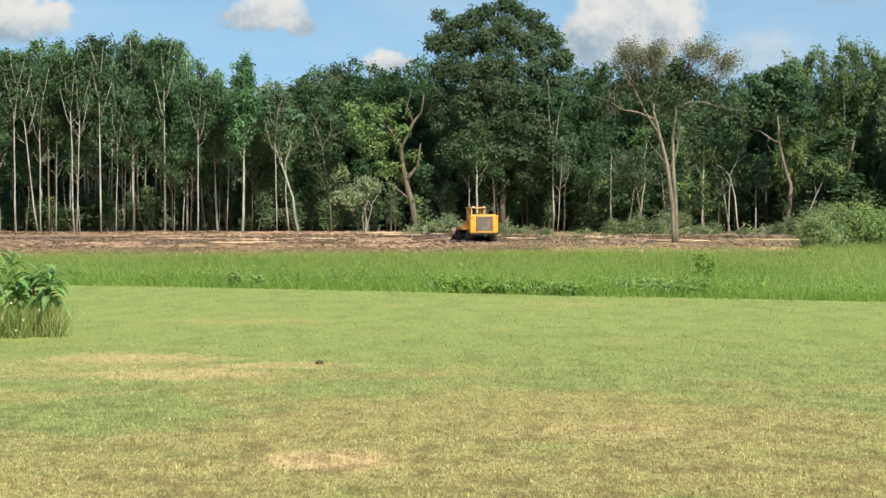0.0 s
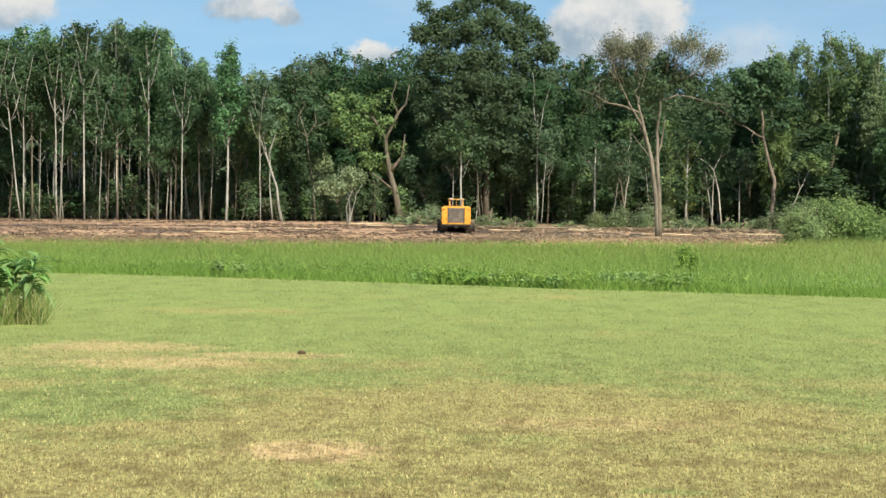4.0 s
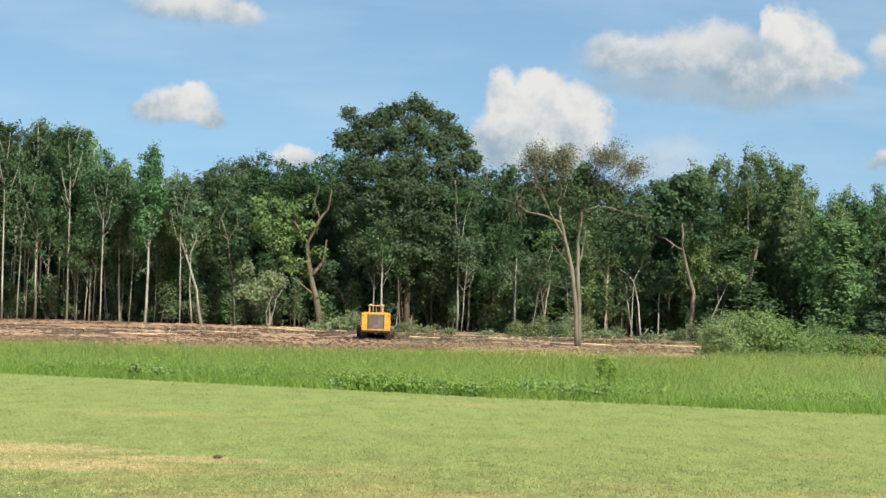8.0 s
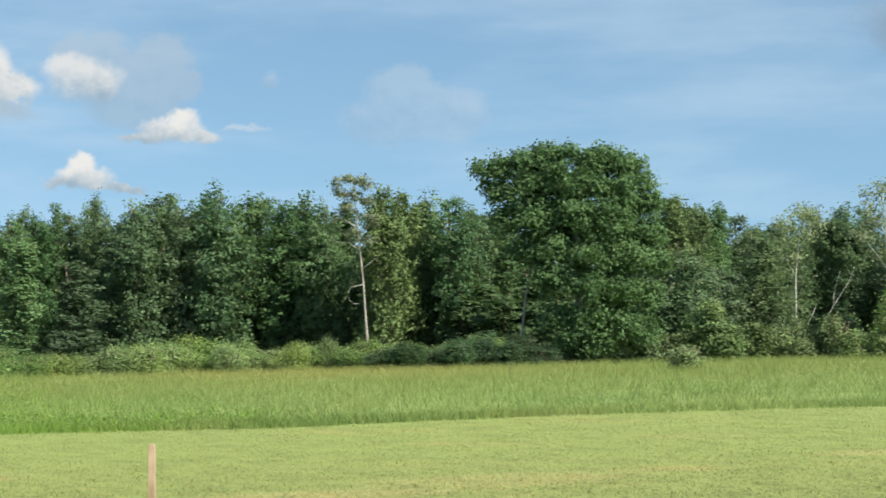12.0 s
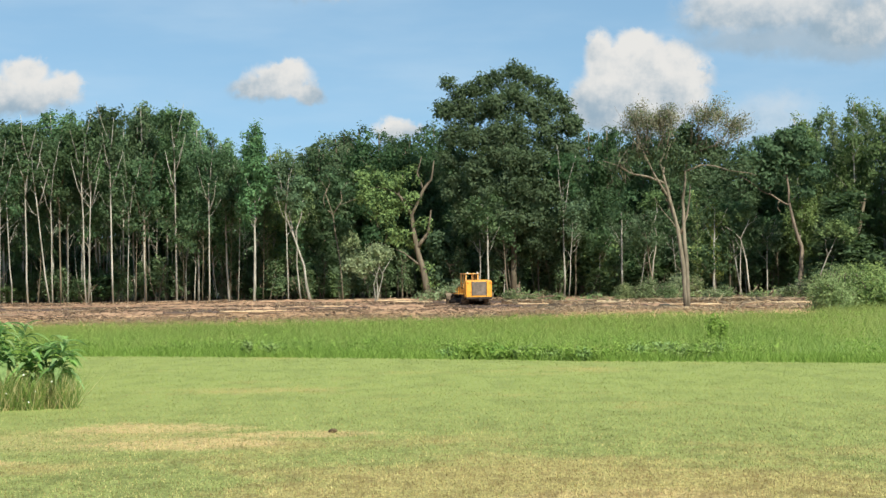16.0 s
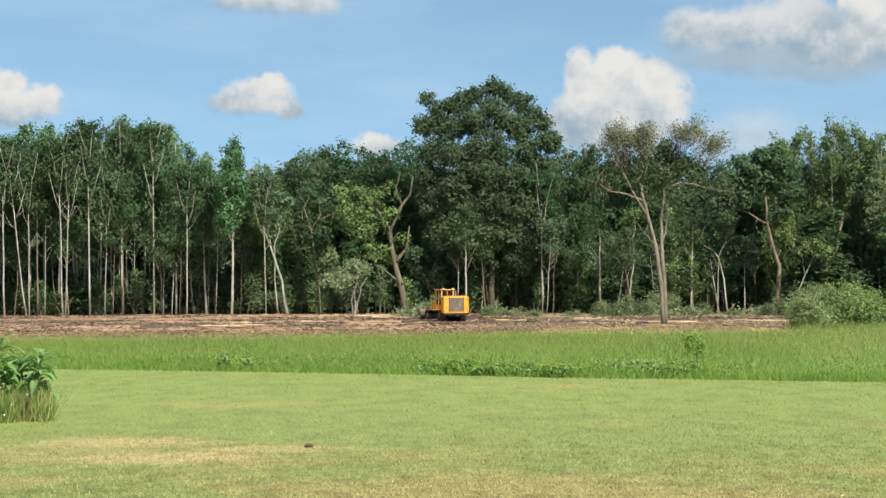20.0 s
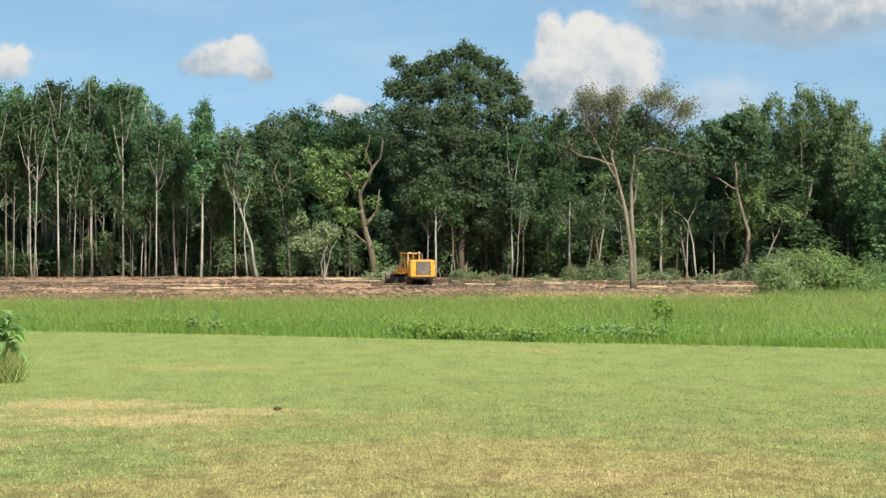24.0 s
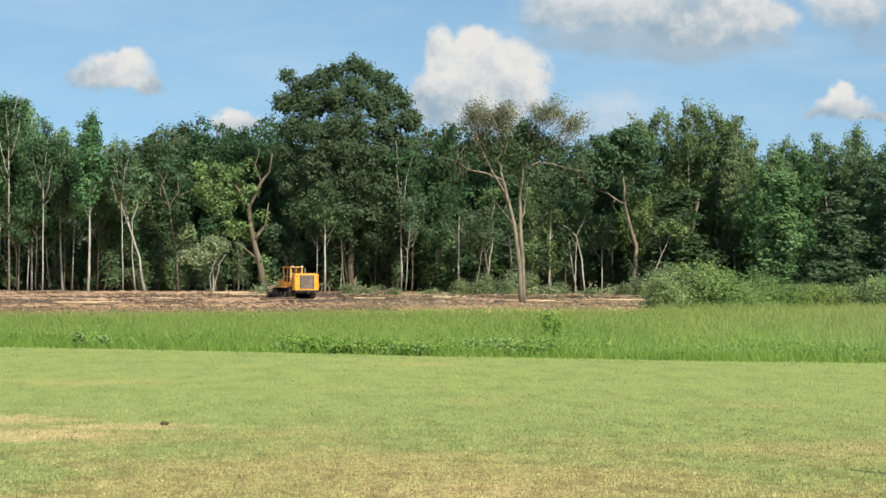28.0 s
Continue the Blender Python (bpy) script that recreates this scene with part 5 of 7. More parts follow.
# the tree with a kinked tan trunk
single("tree with a kinked bare tan trunk and high crown", 9.36, 178,
       [(((0, -0.2), (0.4, 2.3), (0.47, 3.7), (0.28, 4.5), (-0.2, 6.1), (-0.56, 7.9), (-0.7, 9.8), (-0.8, 12)), 0.21, 0.06), (((-0.5, 7.5), (-1.3, 7.9), (-2.0, 8.4), (-2.9, 8.8), (-3.6, 9.4), (-4.8, 10.1)), 0.08, 0.02), (((-1.3, 7.9), (-1.5, 7.4), (-1.2, 6.9)), 0.04, 0.015), (((-2.0, 8.4), (-2.2, 9.1), (-2.8, 9.6)), 0.04, 0.015), (((-0.3, 7.9), (0.2, 8.4), (0.35, 9.3)), 0.05, 0.02)], BARK_BROWN,
       [([lobe(-2.0, 12.0, 1.4), lobe(-0.4, 12.8, 1.4), lobe(1.0, 11.8, 1.3), lobe(-0.9, 10.9, 1.4), lobe(-3.2, 10.9, 1.2), lobe(1.6, 9.9, 1.1), lobe(-2.2, 9.6, 1.0), lobe(0.9, 8.8, 0.9)], 5200, LEAF_OAK, 0.22, 0.42, 0.25)])

# the crooked tree beside the machine
single("crooked grey tree with bare forked limbs and sparse olive leaves", -0.38, 182,
       [(((0, -0.2), (-0.6, 2.7), (-1.1, 4.4), (-1.5, 7.2), (-0.5, 9.3), (0.2, 10.2), (0.45, 11.8)), 0.29, 0.05), (((-1.1, 4.4), (-0.1, 5.7), (0.15, 7.6)), 0.19, 0.05), (((-1.5, 7.2), (-2.6, 9.0), (-2.2, 10.6)), 0.12, 0.03),
        (((-0.5, 9.3), (-1.0, 10.8), (-0.6, 12.2)), 0.09, 0.02), (((-0.6, 2.7), (-2.2, 4.0), (-2.9, 4.3)), 0.08, 0.03), (((-5.6, 9.3), (-4.4, 9.6), (-3.0, 9.2), (-1.4, 8.0)), 0.03, 0.09)], BARK_GREY,
       [([lobe(-4.9, 8.6, 1.4), lobe(-3.4, 9.6, 1.5), lobe(-2.2, 8.2, 1.4), lobe(-5.4, 10.4, 1.1), lobe(-3.8, 7.2, 1.3), lobe(-1.8, 10.6, 1.1), lobe(-2.8, 5.4, 1.3), lobe(-0.6, 6.4, 1.0), lobe(-1.6, 4.6, 0.8, y=0.6), lobe(-0.4, 2.6, 0.7, y=0.6), lobe(-0.2, 1.2, 0.6, y=0.5)], 2100, LEAF_OLIVE, 0.2, 0.5, 0.3)])
single("small pale forked tree with thin light leaves by the clearing", -1.82, 170,
       [(((0, -0.1), (0.1, 1.2), (0.05, 2.2), (-0.45, 3.4)), 0.05, 0.015), (((0.05, -0.1), (0.35, 1.4), (0.55, 2.4), (1.3, 3.6)), 0.05, 0.015), (((-0.1, -0.1), (-0.2, 1.4), (0.2, 2.6), (0.4, 3.7)), 0.045, 0.012), (((0.5, 2.2), (0.2, 3.0), (0.3, 3.9)), 0.025, 0.010), (((0.0, 2.0), (-0.8, 2.7), (-1.5, 3.0)), 0.025, 0.010)], BARK_PALE,
       [([lobe(-1.2, 3.5, 0.6), lobe(-1.9, 3.1, 0.5), lobe(-0.5, 2.9, 0.55), lobe(0.3, 3.9, 0.6), lobe(-1.3, 2.5, 0.45), lobe(-2.3, 2.8, 0.4), lobe(0.9, 3.9, 0.45), lobe(-0.2, 4.2, 0.5), lobe(0.2, 3.2, 0.45)], 1300, LEAF_PALE, 0.16, 0.4, 0.3)])
# leaning forked stems
single("two leaning pale stems with a thin fork", -3.75, 184,
       [(((0.5, -0.1), (0.0, 3.0), (-0.8, 5.4), (-1.6, 7.6), (-1.9, 9.0)), 0.13, 0.03), (((-0.3, -0.1), (-0.6, 3.0), (-0.6, 6.0)), 0.08, 0.03), (((-0.8, 5.4), (-0.2, 7.2), (0.0, 8.6)), 0.06, 0.02), (((-0.8, 5.4), (-1.2, 7.4), (-0.8, 8.8)), 0.05, 0.02)], BARK_PALE,
       [([lobe(-1.6, 9.2, 1.3), lobe(-0.2, 9.6, 1.2), lobe(-0.8, 8.0, 1.0)], 1100, LEAF_POPLAR, 0.28, 0.42, 0.3)])

# the pale snag with a thin yellow-green top
single("bare pale snag with a thin yellow-green top", 22.40, 164,
       [(((0.1, -0.1), (0.0, 3.0), (-0.15, 6.0), (-0.5, 10.0), (-0.7, 13.8)), 0.13, 0.03), (((-0.4, 8.6), (-1.2, 9.2), (-2.2, 9.3)), 0.05, 0.015), (((-0.5, 10.2), (-1.4, 10.9), (-2.4, 11.1)), 0.05, 0.015), (((-0.55, 11.4), (-1.3, 12.2), (-1.7, 12.9)), 0.04, 0.015),
        (((-0.4, 9.8), (0.5, 10.6), (0.9, 11.5)), 0.04, 0.015), (((-0.1, 6.0), (-1.1, 5.8), (-1.4, 5.1), (-0.9, 4.5), (-0.5, 4.5)), 0.05, 0.02), (((-0.2, 7.2), (0.6, 7.8), (1.0, 8.0)), 0.04, 0.015), (((-0.6, 12.4), (0.0, 13.2), (0.4, 13.6)), 0.03, 0.012)], DEAD,
       [([lobe(-2.2, 13.8, 0.45), lobe(-1.2, 14.0, 0.5), lobe(-0.3, 13.9, 0.5), lobe(0.4, 13.5, 0.45), lobe(-1.7, 13.0, 0.5), lobe(-0.6, 12.8, 0.6), lobe(0.3, 12.3, 0.5), lobe(-1.4, 11.8, 0.5), lobe(-0.1, 11.2, 0.55), lobe(-2.1, 11.0, 0.4), lobe(0.7, 10.8, 0.5), lobe(-0.9, 10.0, 0.5), lobe(0.3, 9.4, 0.5)], 1300, LEAF_SNAG, 0.17, 0.4, 0.3)])

# the second great tree, beside the field, leafed to the ground
single("great round green tree standing out beside the field", 28.0, 143,
       [(((-3.7, 0, -0.1), (-3.6, 0, 2.2), (-3.3, 0, 4.6), (-2.4, 0, 9)), 0.11, 0.06), (((0.4, 0, -0.1), (0.3, 0, 6), (0.0, 0, 12)), 0.4, 0.12), (((0.2, 0, 7), (-3.0, 0, 11), (-5.4, 0, 12.8)), 0.14, 0.04), (((0.2, 0, 6), (2.4, 0, 9.6), (3.4, 0, 12.6)), 0.14, 0.04)], BARK_PALE,
       [([lobe(-6.0, 13.1, 0.8), lobe(-4.7, 13.1, 1.0), lobe(-3.3, 13.2, 1.1), lobe(-1.9, 13.9, 1.1), lobe(-0.6, 14.0, 1.0), lobe(0.7, 13.4, 1.1), lobe(2.2, 13.8, 1.1), lobe(3.4, 13.2, 1.1), lobe(4.6, 12.1, 1.0),
          lobe(-4.9, 11.6, 1.1), lobe(-3.0, 11.6, 1.4, y=-0.6), lobe(-1.0, 11.9, 1.5, y=-1), lobe(1.2, 11.7, 1.5, y=-1), lobe(3.1, 11.3, 1.4, y=-0.6), lobe(4.8, 10.5, 1.2),
          lobe(-4.3, 9.7, 1.3), lobe(-2.4, 9.7, 1.5, y=-1.0), lobe(0.0, 9.7, 1.6, y=-1.6), lobe(2.3, 9.5, 1.5, y=-1.4), lobe(4.5, 8.9, 1.4), lobe(-3.2, 7.7, 1.4), lobe(-1.2, 7.5, 1.6, y=-1.6), lobe(1.2, 7.3, 1.6, y=-1.9), lobe(3.4, 6.9, 1.5, y=-1.2), lobe(5.2, 6.7, 1.2),
          lobe(-1.4, 5.5, 1.4, y=-1.4), lobe(0.6, 5.1, 1.5, y=-2.0), lobe(2.8, 4.7, 1.5, y=-1.6), lobe(4.8, 4.3, 1.3), lobe(-1.2, 3.2, 1.2, y=-1.4), lobe(0.8, 2.8, 1.4, y=-2.0), lobe(2.6, 2.3, 1.4, y=-1.6), lobe(4.2, 2.2, 1.2, y=-0.8), lobe(-0.6, 1.5, 1.0, y=-1.6), lobe(1.4, 1.3, 1.1, y=-2.0)]
          + [lobe(x, z, 1.7, y=1.4) for x, z in ((-2.6, 10.6), (0.2, 10.8), (2.6, 10.0), (-0.8, 8.4), (1.6, 8.2), (3.6, 7.6), (-1.6, 12.6), (1.4, 12.4))], 40000, LEAF_FIELD, 0.20, 0.55, 0.42)], group="great trees")

# dead and leaning stems along the clearing's edge
single("thin crooked dead stem at the wood's edge", 5.47, 182,
       [(((0, -0.1), (0.35, 2.4), (0.55, 3.8), (0.7, 5.2), (0.45, 6.2), (0.75, 7.2), (0.7, 8.0)), 0.07, 0.02), (((0.5, 3.6), (0.0, 4.8), (0.1, 5.6)), 0.03, 0.01), (((0.45, 6.2), (-0.1, 6.9), (-0.5, 7.0)), 0.03, 0.01)], DEAD,
       [([lobe(0.6, 8.3, 0.8), lobe(-0.2, 7.6, 0.6)], 420, LEAF_OLIVE, 0.18, 0.45, 0.3)])
single("dead forked stem with bare whitish limbs", 8.14, 180,
       [(((0, -0.1), (-0.3, 3.0), (-0.75, 4.8), (-0.2, 5.9), (0.0, 6.4)), 0.075, 0.02), (((-0.75, 4.8), (-1.3, 5.4), (-1.8, 5.7), (-2.4, 6.3)), 0.045, 0.012), (((-0.5, 3.9), (-1.0, 4.4), (-1.2, 5.0)), 0.03, 0.01), (((-0.2, 5.9), (0.4, 6.3), (0.6, 6.9)), 0.03, 0.01), (((-0.85, -0.1), (-0.8, 2.6), (-0.72, 4.4)), 0.05, 0.02)], DEAD,
       [([lobe(-0.3, 7.0, 0.7), lobe(-2.3, 6.6, 0.5)], 360, LEAF_OLIVE, 0.18, 0.45, 0.3)])
single("leaning grey stem over the willow bushes", 9.85, 176,
       [(((0, -0.1), (0.45, 2.0), (0.95, 3.2), (1.5, 4.4), (1.9, 5.2)), 0.065, 0.02), (((0.4, 1.9), (0.9, 2.2), (1.0, 1.7)), 0.03, 0.01), (((0.95, 3.2), (0.8, 4.2), (1.0, 4.8)), 0.025, 0.01)], DEAD,
       [([lobe(1.9, 5.6, 0.8), lobe(2.6, 5.0, 0.7), lobe(1.1, 5.2, 0.6)], 520, LEAF_OLIVE, 0.18, 0.45, 0.3)])
for az, high in ((6.75, 8.2), (7.22, 7.2)):
    single("slim stem hung with pale green vines", az, 181,
           [(((0, -0.1), (0.05, high * 0.5), (0.0, high)), 0.055, 0.02)], DEAD,
           [([lobe(g.normal(0, 0.12), z, 0.34, 0.6) for z in np.linspace(1.8, high, 9)], 800, LEAF_FADED, 0.15, 0.35, 0.3)])
# twisted dead limbs before the broadleaf trees
single("twisted dead limbs reaching out of the leaves", -2.9, 186,
       [(((0.6, -0.1), (0.3, 4.0), (-0.2, 7.4), (-0.8, 9.2)), 0.06, 0.04), (((-0.2, 7.4), (-0.9, 8.0), (-1.0, 8.9), (-0.7, 9.6), (-1.3, 10.4)), 0.045, 0.012), (((-0.2, 7.4), (0.6, 8.6), (0.5, 9.4), (1.1, 10.2)), 0.045, 0.012), (((-0.8, 9.2), (-0.4, 10.2), (-0.8, 11.0)), 0.035, 0.010), (((0.3, 8.2), (1.6, 8.7), (2.6, 8.6)), 0.035, 0.010)], BARK_TAN,
       [([lobe(-0.6, 8.6, 0.9, y=1.0), lobe(0.6, 9.6, 0.9, y=1.0), lobe(0.4, 6.4, 1.0, y=0.8), lobe(-0.4, 10.6, 0.8, y=0.8)], 1500, LEAF_OAK, 0.2, 0.45, 0.3)])

# white birch stems at the wood's edge
single("slender pale-barked birch with a leaning second stem", 33.85, 164,
       [(((0, -0.1), (-0.05, 3.0), (0.0, 6.0), (0.3, 8.6), (0.5, 11.0)), 0.065, 0.02), (((0.9, -0.1), (1.7, 1.9), (2.7, 3.6), (4.0, 5.6), (4.4, 6.8)), 0.036, 0.014), (((0.3, -0.1), (0.7, 2.2), (1.4, 3.6)), 0.04, 0.015), (((2.7, 3.6), (2.9, 5.2), (3.4, 6.6)), 0.028, 0.012), (((0.0, 6.0), (-0.8, 7.6), (-1.2, 9.0)), 0.03, 0.012), (((0.2, 7.8), (1.2, 9.4), (1.6, 10.4)), 0.03, 0.012)], BARK_WHITE,
       [([lobe(0.4, 10.8, 0.8), lobe(-0.7, 9.8, 0.8), lobe(1.5, 10.0, 0.8), lobe(-1.2, 8.4, 0.7), lobe(0.8, 9.0, 0.7), lobe(-0.3, 7.6, 0.6)], 1000, LEAF_SNAG, 0.15, 0.75, 0.25),
        ([lobe(2.6, 8.2, 1.3, y=1.0), lobe(4.0, 7.2, 1.3, y=1.0), lobe(3.4, 9.2, 1.2, y=1.0), lobe(4.8, 8.4, 1.1, y=1.0)], 2600, LEAF_EDGE_HAZED, 0.2, 0.4, 0.25)])

# the yellowing tree that stands in the field's edge
single("slender pale tree with yellowing leaves beside the field", 36.25, 150,
       [(((0, -0.1), (0.0, 4.0), (-0.1, 8.0), (-0.3, 11.8)), 0.10, 0.03), (((-0.05, 6.0), (-1.0, 7.4), (-1.7, 8.4)), 0.05, 0.02), (((-0.1, 7.4), (0.8, 9.4), (1.3, 11.0)), 0.05, 0.02), (((0.0, 4.6), (1.3, 5.6), (2.2, 5.4)), 0.05, 0.02), (((-0.1, 8.6), (1.4, 9.0), (2.4, 8.8)), 0.04, 0.015)], BARK_WHITE,
       [([lobe(-0.9, 11.2, 0.6), lobe(-0.2, 11.6, 0.6), lobe(-1.2, 10.4, 0.6), lobe(0.0, 10.6, 0.5), lobe(1.2, 11.0, 0.45), lobe(0.9, 10.3, 0.4), lobe(-0.8, 9.4, 0.7), lobe(-1.6, 8.4, 0.7), lobe(0.2, 9.2, 0.6), lobe(1.3, 9.0, 0.7), lobe(2.4, 8.6, 0.7), lobe(0.6, 8.0, 0.7), lobe(1.9, 7.6, 0.7), lobe(-0.7, 7.2, 0.7), lobe(2.9, 7.8, 0.5)], 1900, LEAF_SNAG, 0.15, 0.75, 0.25),
        ([lobe(1.0, 6.4, 0.7), lobe(1.8, 5.8, 0.7), lobe(2.5, 4.9, 0.5), lobe(0.5, 6.9, 0.5), lobe(1.0, 5.4, 0.5)], 1100, LEAF_YELLOW, 0.16, 0.6, 0.2),
        ([lobe(0.0, 3.2, 0.7), lobe(0.4, 1.9, 0.8), lobe(-0.4, 1.4, 0.8), lobe(0.1, 4.4, 0.5), lobe(0.2, 0.8, 0.8)], 2000, LEAF_FADED, 0.15, 0.5, 0.3)])

# a fading bush before it, standing out into the grass
single("yellow-green bush at the foot of a yellowing tree", 36.3, 142,
       [(((0, -0.1), (0.1, 1.6), (0.0, 3.6)), 0.05, 0.015), (((0.1, -0.1), (0.6, 1.4), (0.8, 2.4)), 0.03, 0.012)], BARK_TAN,
       [([lobe(0.0, 3.9, 0.4), lobe(-0.1, 3.2, 0.6), lobe(0.4, 2.6, 0.7), lobe(-0.4, 2.2, 0.7), lobe(0.6, 1.6, 0.8), lobe(-0.5, 1.2, 0.8), lobe(0.2, 0.7, 0.9), lobe(-0.9, 0.6, 0.5), lobe(1.0, 0.7, 0.5)], 2600, LEAF_FADED, 0.13, 0.45, 0.3)], "bushes along the wood", "bush")

# the ivy-clad stub
single("dead forked stub wrapped in dark ivy", 51.6, 196,
       [(((0, -0.1), (0, 4.0), (-0.2, 6.4), (-0.9, 8.2)), 0.25, 0.05), (((-0.2, 6.2), (0.4, 7.6), (0.5, 8.4)), 0.12, 0.04), (((-0.5, 7.2), (-1.4, 7.8)), 0.06, 0.02)], BARK_WHITE,
       [([lobe(0, 4.6, 1.0), lobe(-0.3, 3.0, 1.3), lobe(0.3, 1.6, 1.5)], 1900, LEAF_OAK, 0.26, 0.35, 0.2)])


def bare_trunk(az, d, h, r, lean=0.0, bark=None):
    """A thin trunk whose crown is lost among the leaves above."""
    stems = [(((0, -0.1), (lean * 0.4, h * 0.35), (lean * 0.7, h * 0.7), (lean, h)), r, r * 0.45)]
    for k in range(4 if h > 9.8 else 0):
        f, side = (0.66, 0.76, 0.85, 0.94)[k], (-1) ** (k + int(az * 10)) * (0.62 + 0.36 * math.sin(az * 7 + k * 2.1))
        stems.append((((lean * f, 0, h * f), (lean * f + side * 0.45, -0.7, h * f + 0.9), (lean * f + side * 0.8, -0.9, h * f + 2.1), (lean * f + side * 1.1, -0.7, h * f + 3.2)), r * 0.55, 0.014))
    for k in range(6):
        f = rng.uniform(0.5, 0.98)
        side = rng.choice((-1, 1)) * rng.uniform(0.4, 1.1)
        a = Vector((lean * f, 0, h * f))
        stems.append(((tuple(a), (a.x + side * 0.5, rng.normal(0, 0.3), a.z + 0.4 + rng.uniform(0, 0.3)), (a.x + side, rng.normal(0, 0.5), a.z + rng.uniform(0.8, 1.8))), 0.020, 0.010))
    single("thin pale bare-stemmed tree at the wood's edge" if bark is not BARK_GREY else "thin grey bare-stemmed tree at the wood's edge", az, d, stems, bark or BARK_PALE,
           [([lobe(lean, h, 1.0), lobe(lean + 0.6, h + 1.0, 1.0), lobe(lean - 0.7, h + 0.8, 1.1), lobe(lean * 0.8 + 0.5, h * 0.86, 0.9), lobe(lean - 0.6, h * 0.9, 0.8)], 1300 if h > 9.8 else 420, LEAF_OAK, 0.2, 0.5, 0.3)])


bare_trunk(1.18, 182, 7.2, 0.098)
bare_trunk(0.97, 184, 6.4, 0.053)
bare_trunk(1.69, 183, 5.4, 0.075, -0.3, BARK_GREY)
bare_trunk(1.80, 186, 5.2, 0.060, -0.5, BARK_GREY)
bare_trunk(3.21, 184, 10.5, 0.083)
bare_trunk(3.50, 186, 6.0, 0.068, 0.2, BARK_GREY)
bare_trunk(2.52, 188, 6.0, 0.090, 0.0, BARK_GREY)
bare_trunk(4.75, 182, 7.2, 0.090)
bare_trunk(5.65, 180, 5.5, 0.075, -0.9, BARK_GREY)
bare_trunk(5.20, 182, 4.8, 0.045, 0.7)
bare_trunk(7.19, 180, 7.4, 0.090, 0.1)
bare_trunk(7.93, 181, 5.2, 0.075, -0.9)
bare_trunk(7.60, 183, 6.4, 0.060, 0.1, BARK_GREY)
bare_trunk(8.59, 182, 5.0, 0.060)
bare_trunk(9.95, 178, 5.2, 0.068, 1.8)

bare_trunk(-12.00, 182, 12.3, 0.068, -0.10, BARK_PALE)
bare_trunk(-11.75, 182, 11.2, 0.061, 0.14, BARK_PALE)
bare_trunk(-11.43, 182, 9.0, 0.061, -0.41, BARK_PALE)
bare_trunk(-11.02, 182, 13.4, 0.084, -0.20, BARK_PALE)
bare_trunk(-10.45, 182, 12.3, 0.076, -1.47, BARK_PALE)
bare_trunk(-10.38, 182, 11.2, 0.061, -0.12, BARK_PALE)
bare_trunk(-10.17, 184, 12.3, 0.084, -0.08, BARK_GREY)
bare_trunk(-9.98, 184, 9.0, 0.038, 0.08, BARK_PALE)
bare_trunk(-9.51, 182, 13.4, 0.076, -0.39, BARK_PALE)
bare_trunk(-9.45, 182, 12.3, 0.068, 0.36, BARK_PALE)
bare_trunk(-9.12, 190, 13.4, 0.068, -0.26, BARK_PALE)
bare_trunk(-8.99, 190, 11.2, 0.053, 0.32, BARK_PALE)
bare_trunk(-8.81, 182, 14.6, 0.084, -0.18, BARK_PALE)
bare_trunk(-8.42, 182, 10.1, 0.046, 0.17, BARK_PALE)
bare_trunk(-8.22, 182, 6.7, 0.034, 0.22, BARK_GREY)
bare_trunk(-8.08, 190, 9.0, 0.046, 0.25, BARK_PALE)
bare_trunk(-7.93, 182, 10.1, 0.053, -0.11, BARK_GREY)
bare_trunk(-7.82, 190, 14.6, 0.084, -0.32, BARK_PALE)
bare_trunk(-7.37, 190, 12.3, 0.084, -0.16, BARK_GREY)
bare_trunk(-7.13, 184, 14.6, 0.091, -0.09, BARK_PALE)
bare_trunk(-6.92, 182, 5.6, 0.030, -0.19, BARK_GREY)
bare_trunk(-6.45, 184, 7.3, 0.038, 0.14, BARK_GREY)
bare_trunk(-6.27, 182, 11.2, 0.068, 0.05, BARK_PALE)
bare_trunk(-5.92, 188, 4.7, 0.030, -0.12, BARK_GREY)
bare_trunk(-5.71, 186, 8.4, 0.030, 0.18, BARK_GREY)
bare_trunk(-5.51, 186, 10.1, 0.038, 0.34, BARK_PALE)
bare_trunk(-4.85, 186, 8.4, 0.038, 0.22, BARK_GREY)
bare_trunk(-4.55, 190, 5.0, 0.030, -0.13, BARK_GREY)
bare_trunk(-4.17, 182, 10.1, 0.053, -0.21, BARK_PALE)

# thin poles among them, some leaning, down to saplings a hand thick
g = np.random.default_rng(83)
for k in range(46):
    az = -12.3 + 0.185 * k + g.uniform(-0.09, 0.09)
    bare_trunk(az, g.uniform(185, 198), g.uniform(3.0, 9.5), g.uniform(0.026, 0.055), g.normal(0, 0.35), BARK_PALE if g.random() < 0.5 else BARK_GREY)
for k in range(22):
    az = 0.2 + 0.44 * k + g.uniform(-0.15, 0.15)
    bare_trunk(az, g.uniform(180, 190), g.uniform(2.6, 6.5), g.uniform(0.022, 0.045), g.normal(0, 0.5), BARK_PALE if g.random() < 0.4 else BARK_GREY)

# leafy trees filling the edge of the farther wood
rng = np.random.default_rng(44)
az = 29.5
while az < 57:
    az += rng.uniform(1.1, 2.0)
    if 32.6 < az < 37.2:
        continue
    if 41.9 < az < 43.1:
        continue
    plant("low_edge", az, field_end(az) + rng.uniform(6, 14), rng.uniform(6.0, 10.0), rng.uniform(4.2, 6.2), "leafy grey-green tree at the edge of the wood", "trees of the wood")

